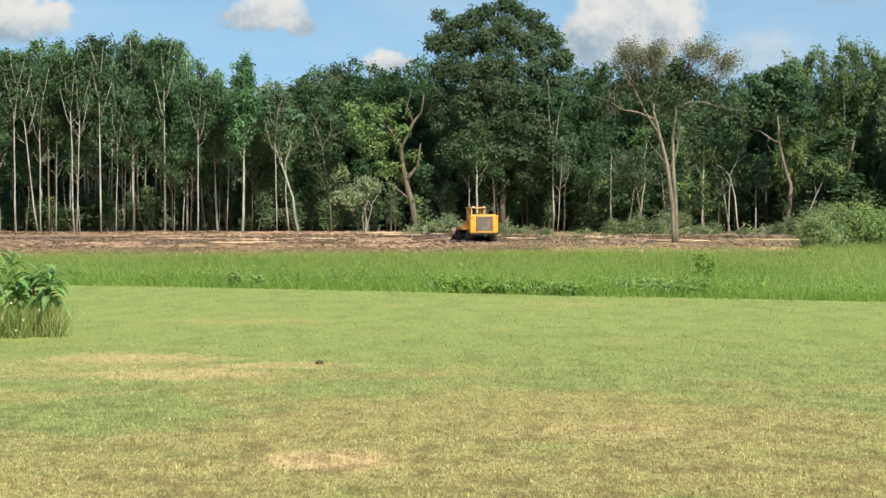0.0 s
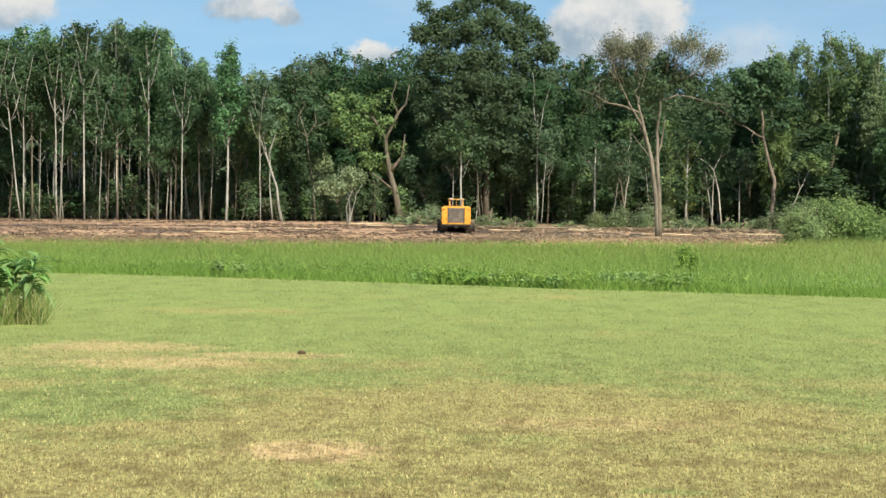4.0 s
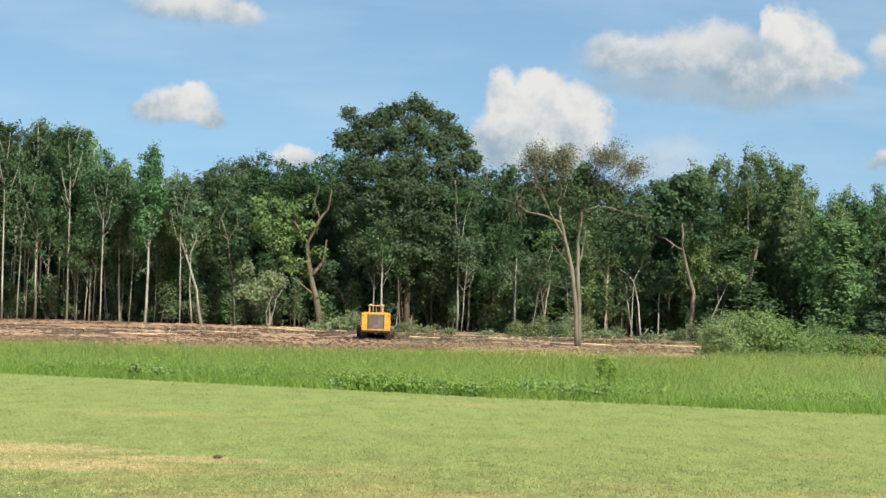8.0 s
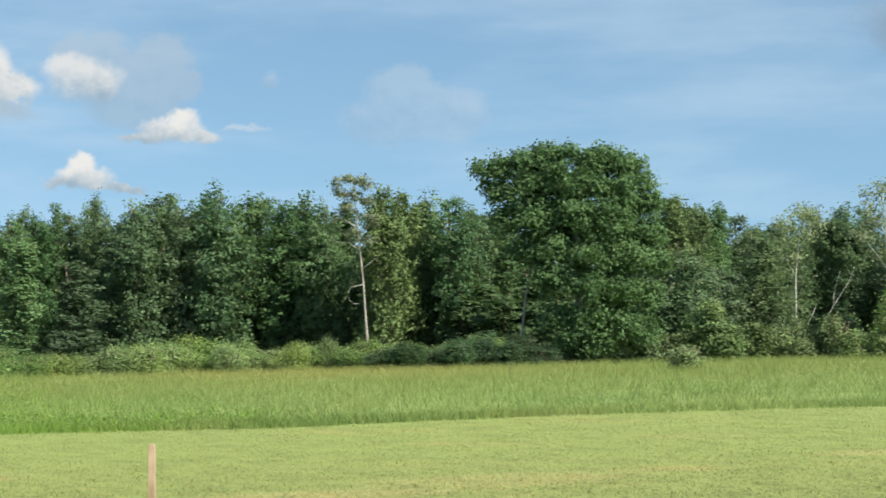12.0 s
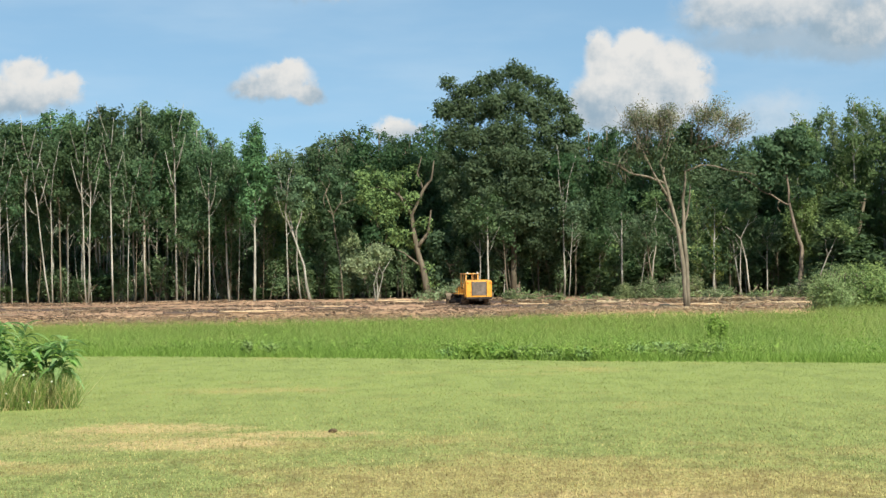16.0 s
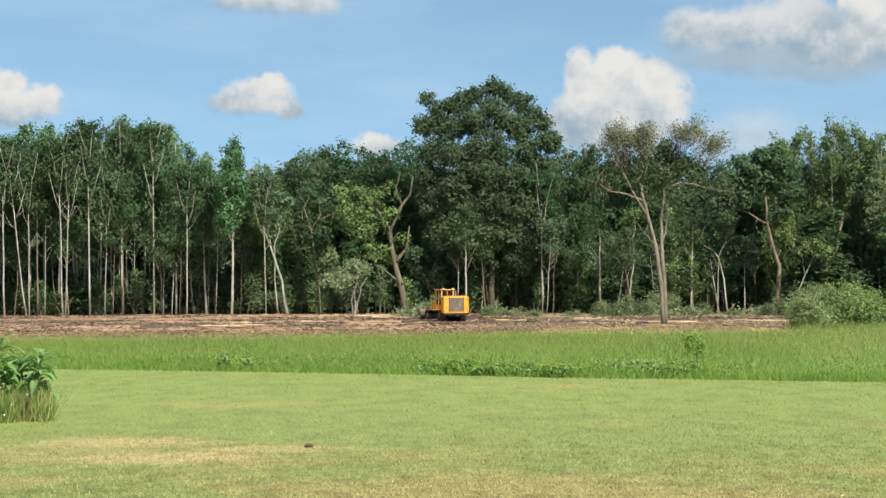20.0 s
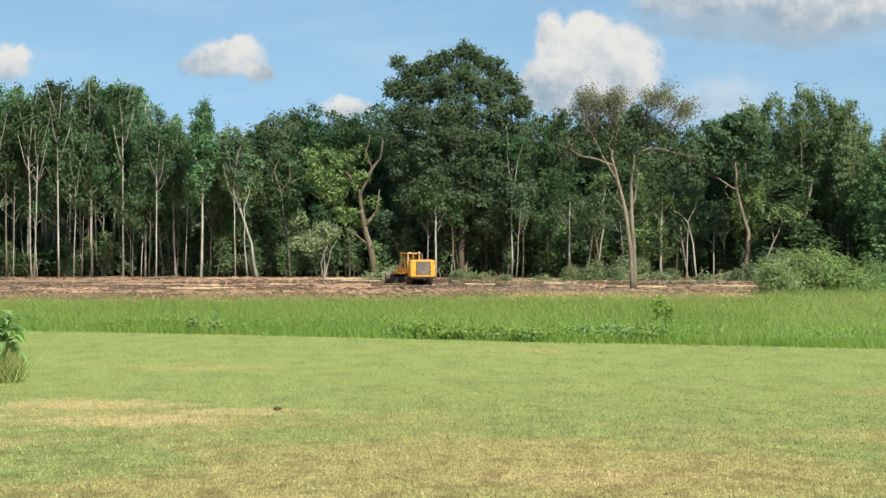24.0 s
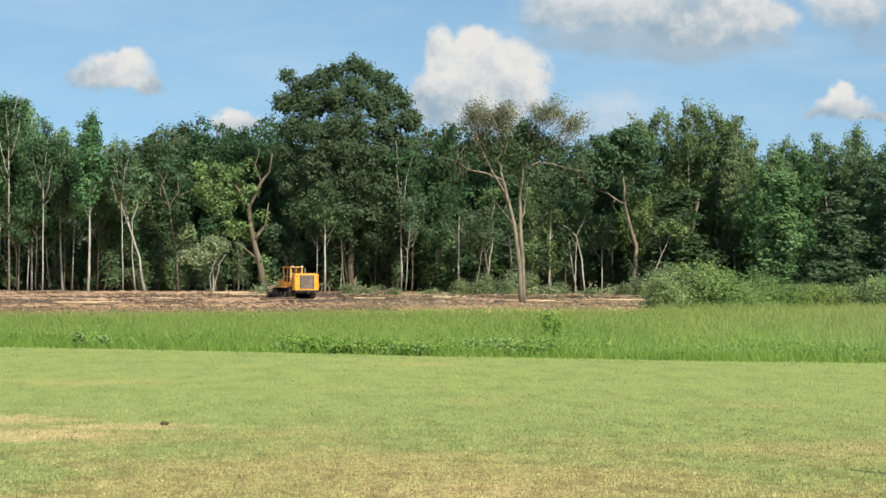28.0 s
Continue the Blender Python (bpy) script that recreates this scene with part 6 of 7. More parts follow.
# bushes and saplings along the edges
rng = np.random.default_rng(41)
az = 27.5
while az < 57:
    az += rng.uniform(0.16, 0.40)
    low = 36.6 < az < 43.0 or rng.random() < 0.5
    h = rng.uniform(1.2, 2.2) if low else rng.uniform(2.0, 3.4)
    plant("hedge" if low or rng.random() < 0.6 else "fresh", az, field_end(az) + rng.uniform(0.5, 5.0), h, rng.uniform(1.8, 3.4) if low else rng.uniform(2.0, 3.0), "low yellow-green bush at the wood's edge" if low else "light green bush at the wood's edge", "bushes along the wood", category="bush", name="bush")
for az, h, w in ((29.0, 3.6, 2.4), (31.6, 4.2, 2.6), (38.2, 4.6, 3.0), (40.2, 4.2, 2.6), (41.3, 4.8, 2.2), (45.04, 4.9, 3.4), (46.8, 4.2, 3.0), (49.37, 7.2, 4.4), (51.0, 4.6, 3.2), (53.2, 5.4, 3.4)):
    plant("spire", az, field_end(az) + 2.5, h, w, "light green young tree with a pointed top", "bushes along the wood")
az = -13.5
while az < 9.8:
    az += rng.uniform(0.25, 0.65) * (1.7 if az > 1.5 else 1.0)
    if -2.4 < az < -0.5:
        continue
    kind = ("sapling", "fresh", "sapling")[int(rng.integers(3))]
    words = {"sapling": "dark green undergrowth sapling between the trunks", "fresh": "olive green undergrowth sapling between the trunks"}[kind]
    if az < -3.8:
        kind, words = "wisp", "thin leafy undergrowth sapling between the trunks"
    plant(kind, az, rng.uniform(187, 200), rng.uniform(2.0, 6.5) * (0.6 if az < -3.8 else 1.0), rng.uniform(1.8, 3.6), words, "undergrowth in the wood", category="bush", name="bush")
for az, d, h, w in ((0.1, 172, 1.3, 2.0), (0.5, 173, 1.7, 2.0), (-0.5, 176, 0.7, 1.6), (1.8, 164, 1.0, 1.4), (2.3, 160, 0.6, 1.6), (3.0, 162, 0.7, 1.4), (4.1, 161, 0.6, 1.8), (4.8, 158, 1.5, 1.6), (5.2, 158, 1.3, 2.2), (5.5, 161, 1.9, 2.0), (5.9, 157, 1.4, 2.0), (6.2, 160, 2.2, 2.0), (6.7, 161, 2.0, 1.8), (7.1, 157, 1.0, 2.0), (7.5, 160, 1.2, 1.6), (8.3, 158, 0.7, 1.8), (8.9, 160, 0.9, 1.6), (9.2, 157, 1.2, 1.6), (9.5, 158, 1.5, 2.0)):
    plant("brush", az, d, h, w, "low green brush at the edge of the clearing", "brush by the clearing", category="bush", name="bush")
for az, d, h, w in ((22.9, 132, 1.5, 2.8), (23.5, 131, 1.8, 2.6), (24.2, 133, 1.4, 3.4), (24.9, 132, 1.9, 3.0), (25.5, 134, 2.3, 2.4), (26.0, 133, 1.7, 3.2), (26.5, 136, 2.2, 2.6), (27.0, 135, 1.5, 2.8)):
    plant("shaded", az, d, h, w, "dark green shaded bush beside the willows", "bushes along the field", category="bush", name="bush")
for az, d, h, w in ((10.22, 120, 1.9, 2.6), (10.42, 124, 2.7, 3.4), (10.35, 132, 2.2, 3.0), (10.30, 145, 1.6, 3.2)):
    plant("willow", az, d, h, w, "pale green willow bush beside the grass field", "bushes along the field", category="bush", name="bush")
plant("hedge", 30.84, 118, 1.45, 2.3, "small green shrub alone in the grass", category="shrub", name="shrub")

# ---------------------------------------------------------------- the clearing machine
YELLOW = plain_mat("machine_yellow", (0.58, 0.25, 0.030), (0.74, 0.36, 0.060), 1.2, 0.45, 0.0, 0.05)
BLACK = plain_mat("machine_black", (0.012, 0.011, 0.010), (0.045, 0.036, 0.028), 2.0, 0.7)
STEEL = plain_mat("track_steel", (0.05, 0.042, 0.034), (0.17, 0.13, 0.095), 2.5, 0.6, 0.6)
GRILLE = plain_mat("radiator_grille", (0.13, 0.110, 0.095), (0.25, 0.205, 0.17), 3.0, 0.6, 0.3)
RED = plain_mat("tail_red", (0.30, 0.015, 0.01), (0.40, 0.03, 0.02), 3.0, 0.35)
LAMPGLASS = plain_mat("lamp_glass", (0.62, 0.60, 0.52), (0.74, 0.72, 0.66), 3.0, 0.2)
RUST = plain_mat("canopy_paint", (0.50, 0.24, 0.06), (0.74, 0.45, 0.17), 2.0, 0.6)
CHROME = plain_mat("pipe_metal", (0.30, 0.27, 0.23), (0.45, 0.41, 0.36), 3.0, 0.4, 0.8)


def part(name, bm, material, parent, label=""):
    me = bpy.data.meshes.new(name)
    bm.to_mesh(me)
    bm.free()
    me.materials.append(material)
    ob = new(name, me)
    ob.parent = parent
    if label:
        tagged(ob, label)
    return ob


def box(x0, x1, y0, y1, z0, z1, bevel=0.03, bm=None):
    bm = bm or bmesh.new()
    made = bmesh.ops.create_cube(bm, size=1.0)["verts"]
    bmesh.ops.transform(bm, verts=made, matrix=Matrix.Translation(((x0 + x1) / 2, (y0 + y1) / 2, (z0 + z1) / 2)) @ Matrix.Diagonal((x1 - x0, y1 - y0, z1 - z0, 1)))
    if bevel:
        edges = list({e for v in made for e in v.link_edges})
        bmesh.ops.bevel(bm, geom=edges, offset=bevel, segments=2, affect="EDGES", profile=0.6)
    return bm


def drum(p, axis, r, length, sides=20, bevel=0.0, bm=None):
    bm = bm or bmesh.new()
    made = bmesh.ops.create_cone(bm, cap_ends=True, segments=sides, radius1=r, radius2=r, depth=length)["verts"]
    turn = Vector((0, 0, 1)).rotation_difference(Vector(axis)).to_matrix().to_4x4()
    bmesh.ops.transform(bm, verts=made, matrix=Matrix.Translation(p) @ turn)
    return bm


def track_line(length, height, n):
    """Points round a track's loop with their directions, in the y-z plane."""
    r = height / 2
    flat = length - height
    total = 2 * flat + 2 * math.pi * r
    out = []
    for i in range(n):
        s = total * i / n
        if s < flat:
            out.append((-flat / 2 + s, 0.0, 0.0))
        elif s < flat + math.pi * r:
            w = (s - flat) / r
            out.append((flat / 2 + r * math.sin(w), r - r * math.cos(w), w))
        elif s < 2 * flat + math.pi * r:
            out.append((flat / 2 - (s - flat - math.pi * r), height, math.pi))
        else:
            w = math.pi + (s - 2 * flat - math.pi * r) / r
            out.append((-flat / 2 + r * math.sin(w), r - r * math.cos(w), w))
    return out


def build_dozer():
    e = thing("bulldozer", "yellow tracked forestry bulldozer with a large rear engine box", "bulldozer")
    # undercarriage
    shoe = box(-0.27, 0.27, -0.075, 0.075, -0.02, 0.02, 0.0)
    box(-0.27, 0.27, -0.02, 0.02, -0.06, -0.015, 0.0, shoe)
    shoe_mesh = bpy.data.meshes.new("track_shoe")
    shoe.to_mesh(shoe_mesh)
    shoe.free()
    shoe_mesh.materials.append(STEEL)
    for side in (-1, 1):
        x = 0.92 * side
        tr = part("track", box(x - 0.12, x + 0.12, -1.35, 1.35, 0.22, 0.62, 0.05), BLACK, e, "black steel crawler track caked with soil")
        for y, z, w in track_line(3.5, 0.84, 40):
            ob = new("track_shoe", shoe_mesh)
            ob.parent = tr
            ob.matrix_basis = pose(x, y, z + 0.06, math.degrees(w), 0, 0)
        for y, r, nm in ((-1.33, 0.33, "sprocket"), (1.33, 0.33, "idler")):
            bm = drum((x, y, 0.48), (1, 0, 0), r, 0.3, 18)
            drum((x, y, 0.48), (1, 0, 0), r * 0.45, 0.44, 14, bm=bm)
            part(nm, bm, STEEL, tr)
        for k in range(6):
            part("roller", drum((x, -0.85 + 0.34 * k, 0.2), (1, 0, 0), 0.13, 0.36, 12), STEEL, tr)
    part("chassis", box(-0.62, 0.62, -1.9, 1.7, 0.42, 0.95, 0.05), BLACK, e, "dark oily chassis between the tracks")
    # rear engine box
    bm = box(-1.08, 1.08, -2.45, -1.80, 0.70, 2.02, 0.07)
    part("engine_box", bm, YELLOW, e)
    grille = part("grille", box(-0.60, 0.60, -2.475, -2.42, 0.84, 1.92, 0.012), GRILLE, e, "brown-grey dusty radiator grille")
    for k in range(11):
        part("slat", box(-0.57, 0.57, -2.495, -2.47, 0.90 + k * 0.095, 0.93 + k * 0.095, 0.0), GRILLE, grille)
    for s in (-1, 1):
        part("grille_edge", box(0.61 * s - 0.025, 0.61 * s + 0.025, -2.487, -2.43, 0.80, 1.96, 0.01), BLACK, grille)
        part("side_door", box(s * 1.082 - 0.012, s * 1.082 + 0.012, -2.36, -1.90, 0.85, 1.92, 0.008), YELLOW, e)
        part("tail_lamp", box(s * 0.94 - 0.06, s * 0.94 + 0.06, -2.47, -2.44, 1.78, 1.86, 0.01), RED, e)
        hinge = box(s * 0.72 - 0.02, s * 0.72 + 0.02, -2.47, -2.44, 1.05, 1.15, 0.005)
        part("hinge", hinge, BLACK, e)
    part("bumper", box(-1.08, 1.08, -2.5, -2.3, 0.56, 0.72, 0.03), BLACK, e, "black rear bumper bar")
    part("hitch", box(-0.12, 0.12, -2.75, -2.3, 0.42, 0.6, 0.03), BLACK, e)
    part("engine_lid", box(-0.90, 0.90, -2.36, -1.88, 2.022, 2.07, 0.02), YELLOW, e)
    part("engine_cover", box(-0.52, 0.52, -1.81, -0.49, 0.94, 1.72, 0.05), YELLOW, e)
    part("exhaust_pipe", drum((0.38, -1.3, 2.08), (0, 0, 1), 0.06, 0.78, 12), CHROME, e)
    part("air_cleaner", drum((-0.3, -1.4, 1.90), (0, 0, 1), 0.13, 0.40, 16), BLACK, e)
    # operator's cab
    cab = part("cab", box(-0.58, 0.58, -0.5, 1.0, 0.95, 1.35, 0.04), YELLOW, e)
    for sx in (-1, 1):
        for y in (-0.42, 0.92):
            part("post", box(sx * 0.50 - 0.055, sx * 0.50 + 0.055, y - 0.06, y + 0.06, 1.33, 2.52, 0.012), RUST, cab)
        part("side_rail", box(sx * 0.50 - 0.025, sx * 0.50 + 0.025, -0.36, 0.86, 1.78, 1.84, 0.01), RUST, cab)
        part("front_post", box(sx * 0.50 - 0.03, sx * 0.50 + 0.03, 0.22, 0.28, 1.33, 2.50, 0.01), RUST, cab)
    part("rear_screen_bar", box(-0.45, 0.45, -0.44, -0.40, 1.98, 2.03, 0.008), RUST, cab)
    part("rear_screen_bar", box(-0.02, 0.02, -0.44, -0.40, 1.35, 2.50, 0.008), RUST, cab)
    part("control_console", box(-0.42, 0.42, 0.62, 0.86, 1.34, 1.86, 0.04), BLACK, cab, "dark control console inside the cab")
    part("roof", box(-0.62, 0.62, -0.54, 1.0, 2.515, 2.60, 0.03), RUST, cab)
    part("seat", box(-0.28, 0.28, -0.1, 0.42, 1.3, 1.62, 0.06), BLACK, cab)
    part("seat_back", box(-0.27, 0.27, -0.2, -0.08, 1.55, 2.12, 0.05), BLACK, cab)
    for sx in (-0.42, 0.42):
        part("work_lamp", box(sx - 0.08, sx + 0.08, -0.62, -0.56, 2.57, 2.66, 0.015), LAMPGLASS, cab, "pale square work lamp")
    part("hand_rail", box(-0.98, -0.94, -0.5, 0.9, 1.35, 1.39, 0.01), YELLOW, cab)
    for y in (-0.45, 0.2, 0.85):
        part("rail_post", box(-0.975, -0.945, y - 0.015, y + 0.015, 0.92, 1.36, 0.0), YELLOW, cab)
    part("hood", box(-0.55, 0.55, 1.0, 1.9, 0.95, 1.55, 0.06), YELLOW, e)
    part("fender", box(-1.18, -0.66, -0.5, 1.25, 0.93, 0.98, 0.015), YELLOW, e)
    part("fender", box(0.66, 1.18, -0.5, 1.25, 0.93, 0.98, 0.015), YELLOW, e)
    # front blade on two push arms
    bm = bmesh.new()
    prof = [(2.35, 0.08), (2.2, 0.3), (2.14, 0.55), (2.17, 0.8), (2.28, 1.02), (2.20, 1.03), (2.06, 0.8), (2.03, 0.55), (2.1, 0.28), (2.25, 0.06)]
    rows = [[bm.verts.new((x, y, z)) for y, z in prof] for x in (-1.45, 1.45)]
    for i in range(len(prof)):
        j = (i + 1) % len(prof)
        bm.faces.new((rows[0][i], rows[0][j], rows[1][j], rows[1][i]))
    bm.faces.new(rows[0][::-1])
    bm.faces.new(rows[1])
    part("blade", bm, STEEL, e, "worn dark steel dozer blade")
    for s in (-1, 1):
        part("push_arm", box(s * 1.27 - 0.06, s * 1.27 + 0.06, -0.3, 2.1, 0.3, 0.48, 0.02), BLACK, e)
    return e


bulldozer = build_dozer()
for child in bulldozer.children:
    child.matrix_basis = Matrix.Diagonal((0.86, 0.82, 0.87, 1)) @ child.matrix_basis


def motions():
    """The machine creeps away over the clearing, straightens and then swings to its left."""
    rows = []
    for t, az, d, heading in ((0, 1.41, 144, 15), (1, 1.37, 144, 13), (2, 1.29, 143, 11), (3, 1.21, 143, 8), (3.5, 1.13, 143, 3), (4, 1.06, 144, 0), (5, 1.02, 144, -1),
                              (6.5, 1.01, 144, -1), (8, 1.05, 144, 0), (10.5, 1.07, 148, 3), (13, 1.11, 151, 12), (15, 1.02, 152, 16), (17, 0.94, 153, 19), (20, 0.96, 153, 22), (25, 0.86, 154, 25), (28, 0.75, 155, 27)):
        turn = radians(heading - az)
        p = at(az, d - 6) + Vector((-math.sin(turn), math.cos(turn), 0)) * 2.3
        rows.append((t, pose(p.x, p.y, 0.0, 0, 0, heading - az)))
    walk(bulldozer, rows)

# ---------------------------------------------------------------- debris of the clearing
rng = np.random.default_rng(51)


def log(az, d, length, r, turn, label, material, tilt=0.0, z=0.0):
    """A felled trunk lying on the soil, with stubs of limbs."""
    p = at(az, d)
    verts, faces = [], []
    pts = bent(rng, (-length / 2, 0, r * 0.8), (length / 2, 0, r * 0.8 + tilt), 6, r * 0.15)
    tube(verts, faces, pts, [r * (1 - 0.08 * i) for i in range(7)], 8)
    for k in range(int(rng.integers(1, 4))):
        q = pts[int(rng.integers(1, 6))]
        tube(verts, faces, [q, q + Vector((rng.uniform(-0.5, 0.5), rng.uniform(-0.3, 0.3), rng.uniform(0.2, 0.7)))], [r * 0.35, r * 0.15], 5)
    ob = link("log", verts, faces, material, smooth=True)
    ob.matrix_basis = pose(p.x, p.y, 0.08 + z, 0, 0, turn - az)
    return tagged(ob, label, "log", "felled logs")


for k in range(42):
    az = rng.uniform(-12.5, 9.6)
    d = rng.uniform(122, 180)
    if abs(az - 1.1) < 0.7 and d > 138:
        continue
    pale = rng.random() < (0.2 if az < 1 else 0.7)
    log(az, d, rng.uniform(1.2, 3.6), rng.uniform(0.03, 0.07), rng.uniform(-35, 35), "split pale log lying on the cleared soil" if pale else "dark weathered log lying on the cleared soil", WOODCHIP if pale else DEADWOOD, rng.uniform(-0.05, 0.2))
log(3.6, 154, 4.0, 0.07, 8, "long weathered felled trunk lying on the cleared soil", DEADWOOD, 0.15)
log(2.4, 160, 3.2, 0.07, -14, "grey felled trunk beside the machine", DEADWOOD, 0.35)
log(9.2, 151, 3.4, 0.07, -6, "long weathered felled trunk lying on the cleared soil", DEADWOOD, 0.15)


def litter(name, n, az0, az1, near, far, size, material, label, seed, lift=0.05, long=5.0):
    """Chips and sticks strewn over the soil, too many to count."""
    g = np.random.default_rng(seed)
    p = strew(g, n * 2, az0, az1, near, far)
    rank = np.array([noise.noise(Vector((x * 0.16 + seed, y * 0.05, 0))) for x, y, z in p]) + g.normal(0, 0.22, n * 2)
    p = p[np.argsort(-rank)[:n]]
    p[:, 2] = g.uniform(0.0, lift, n) + 0.03
    a = g.normal(0, 0.5, n)
    u = np.stack([np.cos(a), np.sin(a), g.normal(0, 0.16, n)], axis=1) * size * long * g.uniform(0.4, 1.4, (n, 1))
    v = np.stack([-np.sin(a), np.cos(a), g.uniform(0.2, 1.0, n)], axis=1) * size * g.uniform(0.5, 1.2, (n, 1))
    w = np.stack([np.zeros(n), np.ones(n), -np.ones(n) * 0.6], axis=1) * size * 0.5
    co = np.stack([p - u, p + v * 0.6, p + u, p - v * 0.4 + w], axis=1).reshape(-1, 3)
    i = np.arange(n)[:, None] * 4
    fc = np.concatenate([i + np.array([[0, 1, 3]]), i + np.array([[1, 2, 3]]), i + np.array([[0, 2, 1]]), i + np.array([[0, 3, 2]])])
    return tagged(link_quick(name, co, fc, material), label, "debris", kind="stuff")


litter("wood_debris", 7600, -14, 3.2, lambda a: field_end(a) + 8, lambda a: 190, 0.044, DEADWOOD, "broken dark sticks and bark strewn over the soil", 61)
litter("wood_chips", 11000, -14, 10.2, lambda a: field_end(a) + 6, lambda a: 186, 0.038, WOODCHIP, "pale splintered wood strewn over the soil", 62)
litter("pale_chips", 9000, -14, 10.2, lambda a: field_end(a) + 2, lambda a: field_end(a) + 26, 0.032, WOODCHIP, "straw-coloured chips along the clearing's front edge", 64)
litter("wood_splinters", 6500, 2.0, 10.2, lambda a: 128, lambda a: 158, 0.045, WOODCHIP, "scattered pale splinters along the wood's edge", 63, 0.06)
litter("ridge_splinters", 5200, 1.6, 10.2, lambda a: 151, lambda a: 157, 0.042, WOODCHIP, "pale torn wood on the splinter ridge", 66, 0.26, 8.0)


def windrow(az0, az1, d, h, seed, label, material):
    """A low ridge of pushed-up soil and slash along the clearing."""
    g = np.random.default_rng(seed)
    n, co, fc = 60, [], []
    for i in range(n + 1):
        az = az0 + (az1 - az0) * i / n
        fade = math.sin(math.pi * i / n) ** 0.5
        hh = h * fade * (0.55 + 0.9 * abs(noise.noise(Vector((i * 0.35, seed, 0)))))
        for y, z in ((-1.6, -0.05), (-0.9, 0.45), (-0.2, 0.9), (0.3, 1.0), (1.0, 0.5), (1.8, -0.05)):
            co.append(at(az, d + y * (1 + 0.3 * g.normal()) + 2 * math.sin(i * 0.2 + seed), z * hh + 0.02 + 0.05 * g.normal() * (z > 0)))
    for i in range(n):
        for k in range(5):
            a = i * 6 + k
            fc.append((a, a + 6, a + 7, a + 1))
    return tagged(link("soil_ridge", co, fc, material, smooth=True), label, "soil ridge", "soil ridges")


windrow(1.9, 6.0, 157, 0.13, 9, "low ridge of pale splintered wood and soil", WOODCHIP)
windrow(5.4, 10.0, 155, 0.13, 11, "low ridge of pale splintered wood and soil", WOODCHIP)

windrow(-14.0, -4.5, 160, 0.16, 3, "low dark ridge of pushed-up soil", DIRT)
windrow(-9.0, 0.2, 146, 0.14, 5, "low dark ridge of pushed-up soil", DIRT)
windrow(-5.5, 0.9, 172, 0.25, 6, "low dark ridge of pushed-up soil", DIRT)
windrow(0.0, 2.6, 141, 0.16, 13, "dark churned soil ridge beside the machine", DARK_SOIL)
windrow(-0.4, 1.9, 161, 0.25, 14, "dark churned soil ridge beside the machine", DARK_SOIL)
windrow(-7.5, -5.2, 134, 0.12, 15, "low dark ridge of pushed-up soil", DARK_SOIL)
windrow(-12.5, -9.4, 150, 0.14, 16, "low dark ridge of pushed-up soil", DARK_SOIL)
windrow(-4.4, -2.0, 143, 0.14, 17, "low dark ridge of pushed-up soil", DARK_SOIL)
windrow(2.4, 9.6, 140, 0.10, 7, "low dark ridge of pushed-up soil", DIRT)


def brush_pile(az, d, w, h, leaves):
    """A heap of cut branches, some still in leaf."""
    p = at(az, d)
    e = thing("brush_pile", "heap of cut grey branches with wilting leaves", "brush pile", "brush piles", m=pose(p.x, p.y, 0.05, 0, 0, -az))
    g = np.random.default_rng(int(abs(az) * 91 + d))
    cen = []
    for k in range(22):
        verts, faces = [], []
        a = Vector((g.normal(0, w * 0.3), g.normal(0, 0.5), abs(g.normal(0, h * 0.3))))
        b = a + Vector((g.normal(0, 0.8), g.normal(0, 0.5), g.uniform(0.0, h * 0.7)))
        tube(verts, faces, [a, a.lerp(b, 0.5) + Vector(g.normal(0, 0.06, 3)), b], [0.045, 0.032, 0.012], 4)
        cen += [tuple(b), tuple(a.lerp(b, 0.6))]
        link("branch", verts, faces, DEADWOOD, e)
    co, fc = sprays(g, np.array(cen), 0.25, leaves, 0.09, 0.3)
    link_quick("foliage", co, fc, LEAF_PALE, e)
    return e


for az, d, w, h, leaves in ((0.45, 170, 2.2, 1.3, 12), (-0.2, 171, 2.6, 0.7, 10), (2.15, 166, 2.2, 0.9, 8), (2.55, 163, 1.8, 0.5, 5), (4.3, 158, 2.4, 0.5, 3), (6.0, 159, 3.0, 0.9, 9), (8.6, 158, 2.6, 0.7, 4)):
    brush_pile(az, d, w, h, leaves)

# broken stump beside the machine
p = at(1.97, 168)
stump = thing("stump", "grey splintered tree stump standing in the clearing", "stump", m=pose(p.x, p.y, 0))
verts, faces = [], []
tube(verts, faces, [(0, 0, -0.1), (0.02, 0, 0.5), (0.0, 0, 1.1)], [0.20, 0.15, 0.12], 12)
link("bole", verts, faces, BARK_GREY, stump, smooth=True)
for k in range(7):
    a = k * 0.9
    verts, faces = [], []
    q = Vector((0.07 * math.cos(a), 0.07 * math.sin(a), 0.95))
    tube(verts, faces, [q, q + Vector((0.05 * math.cos(a), 0.05 * math.sin(a), 0.25 + 0.3 * rng.random()))], [0.045, 0.010], 5)
    link("splinter", verts, faces, DEADWOOD, stump)

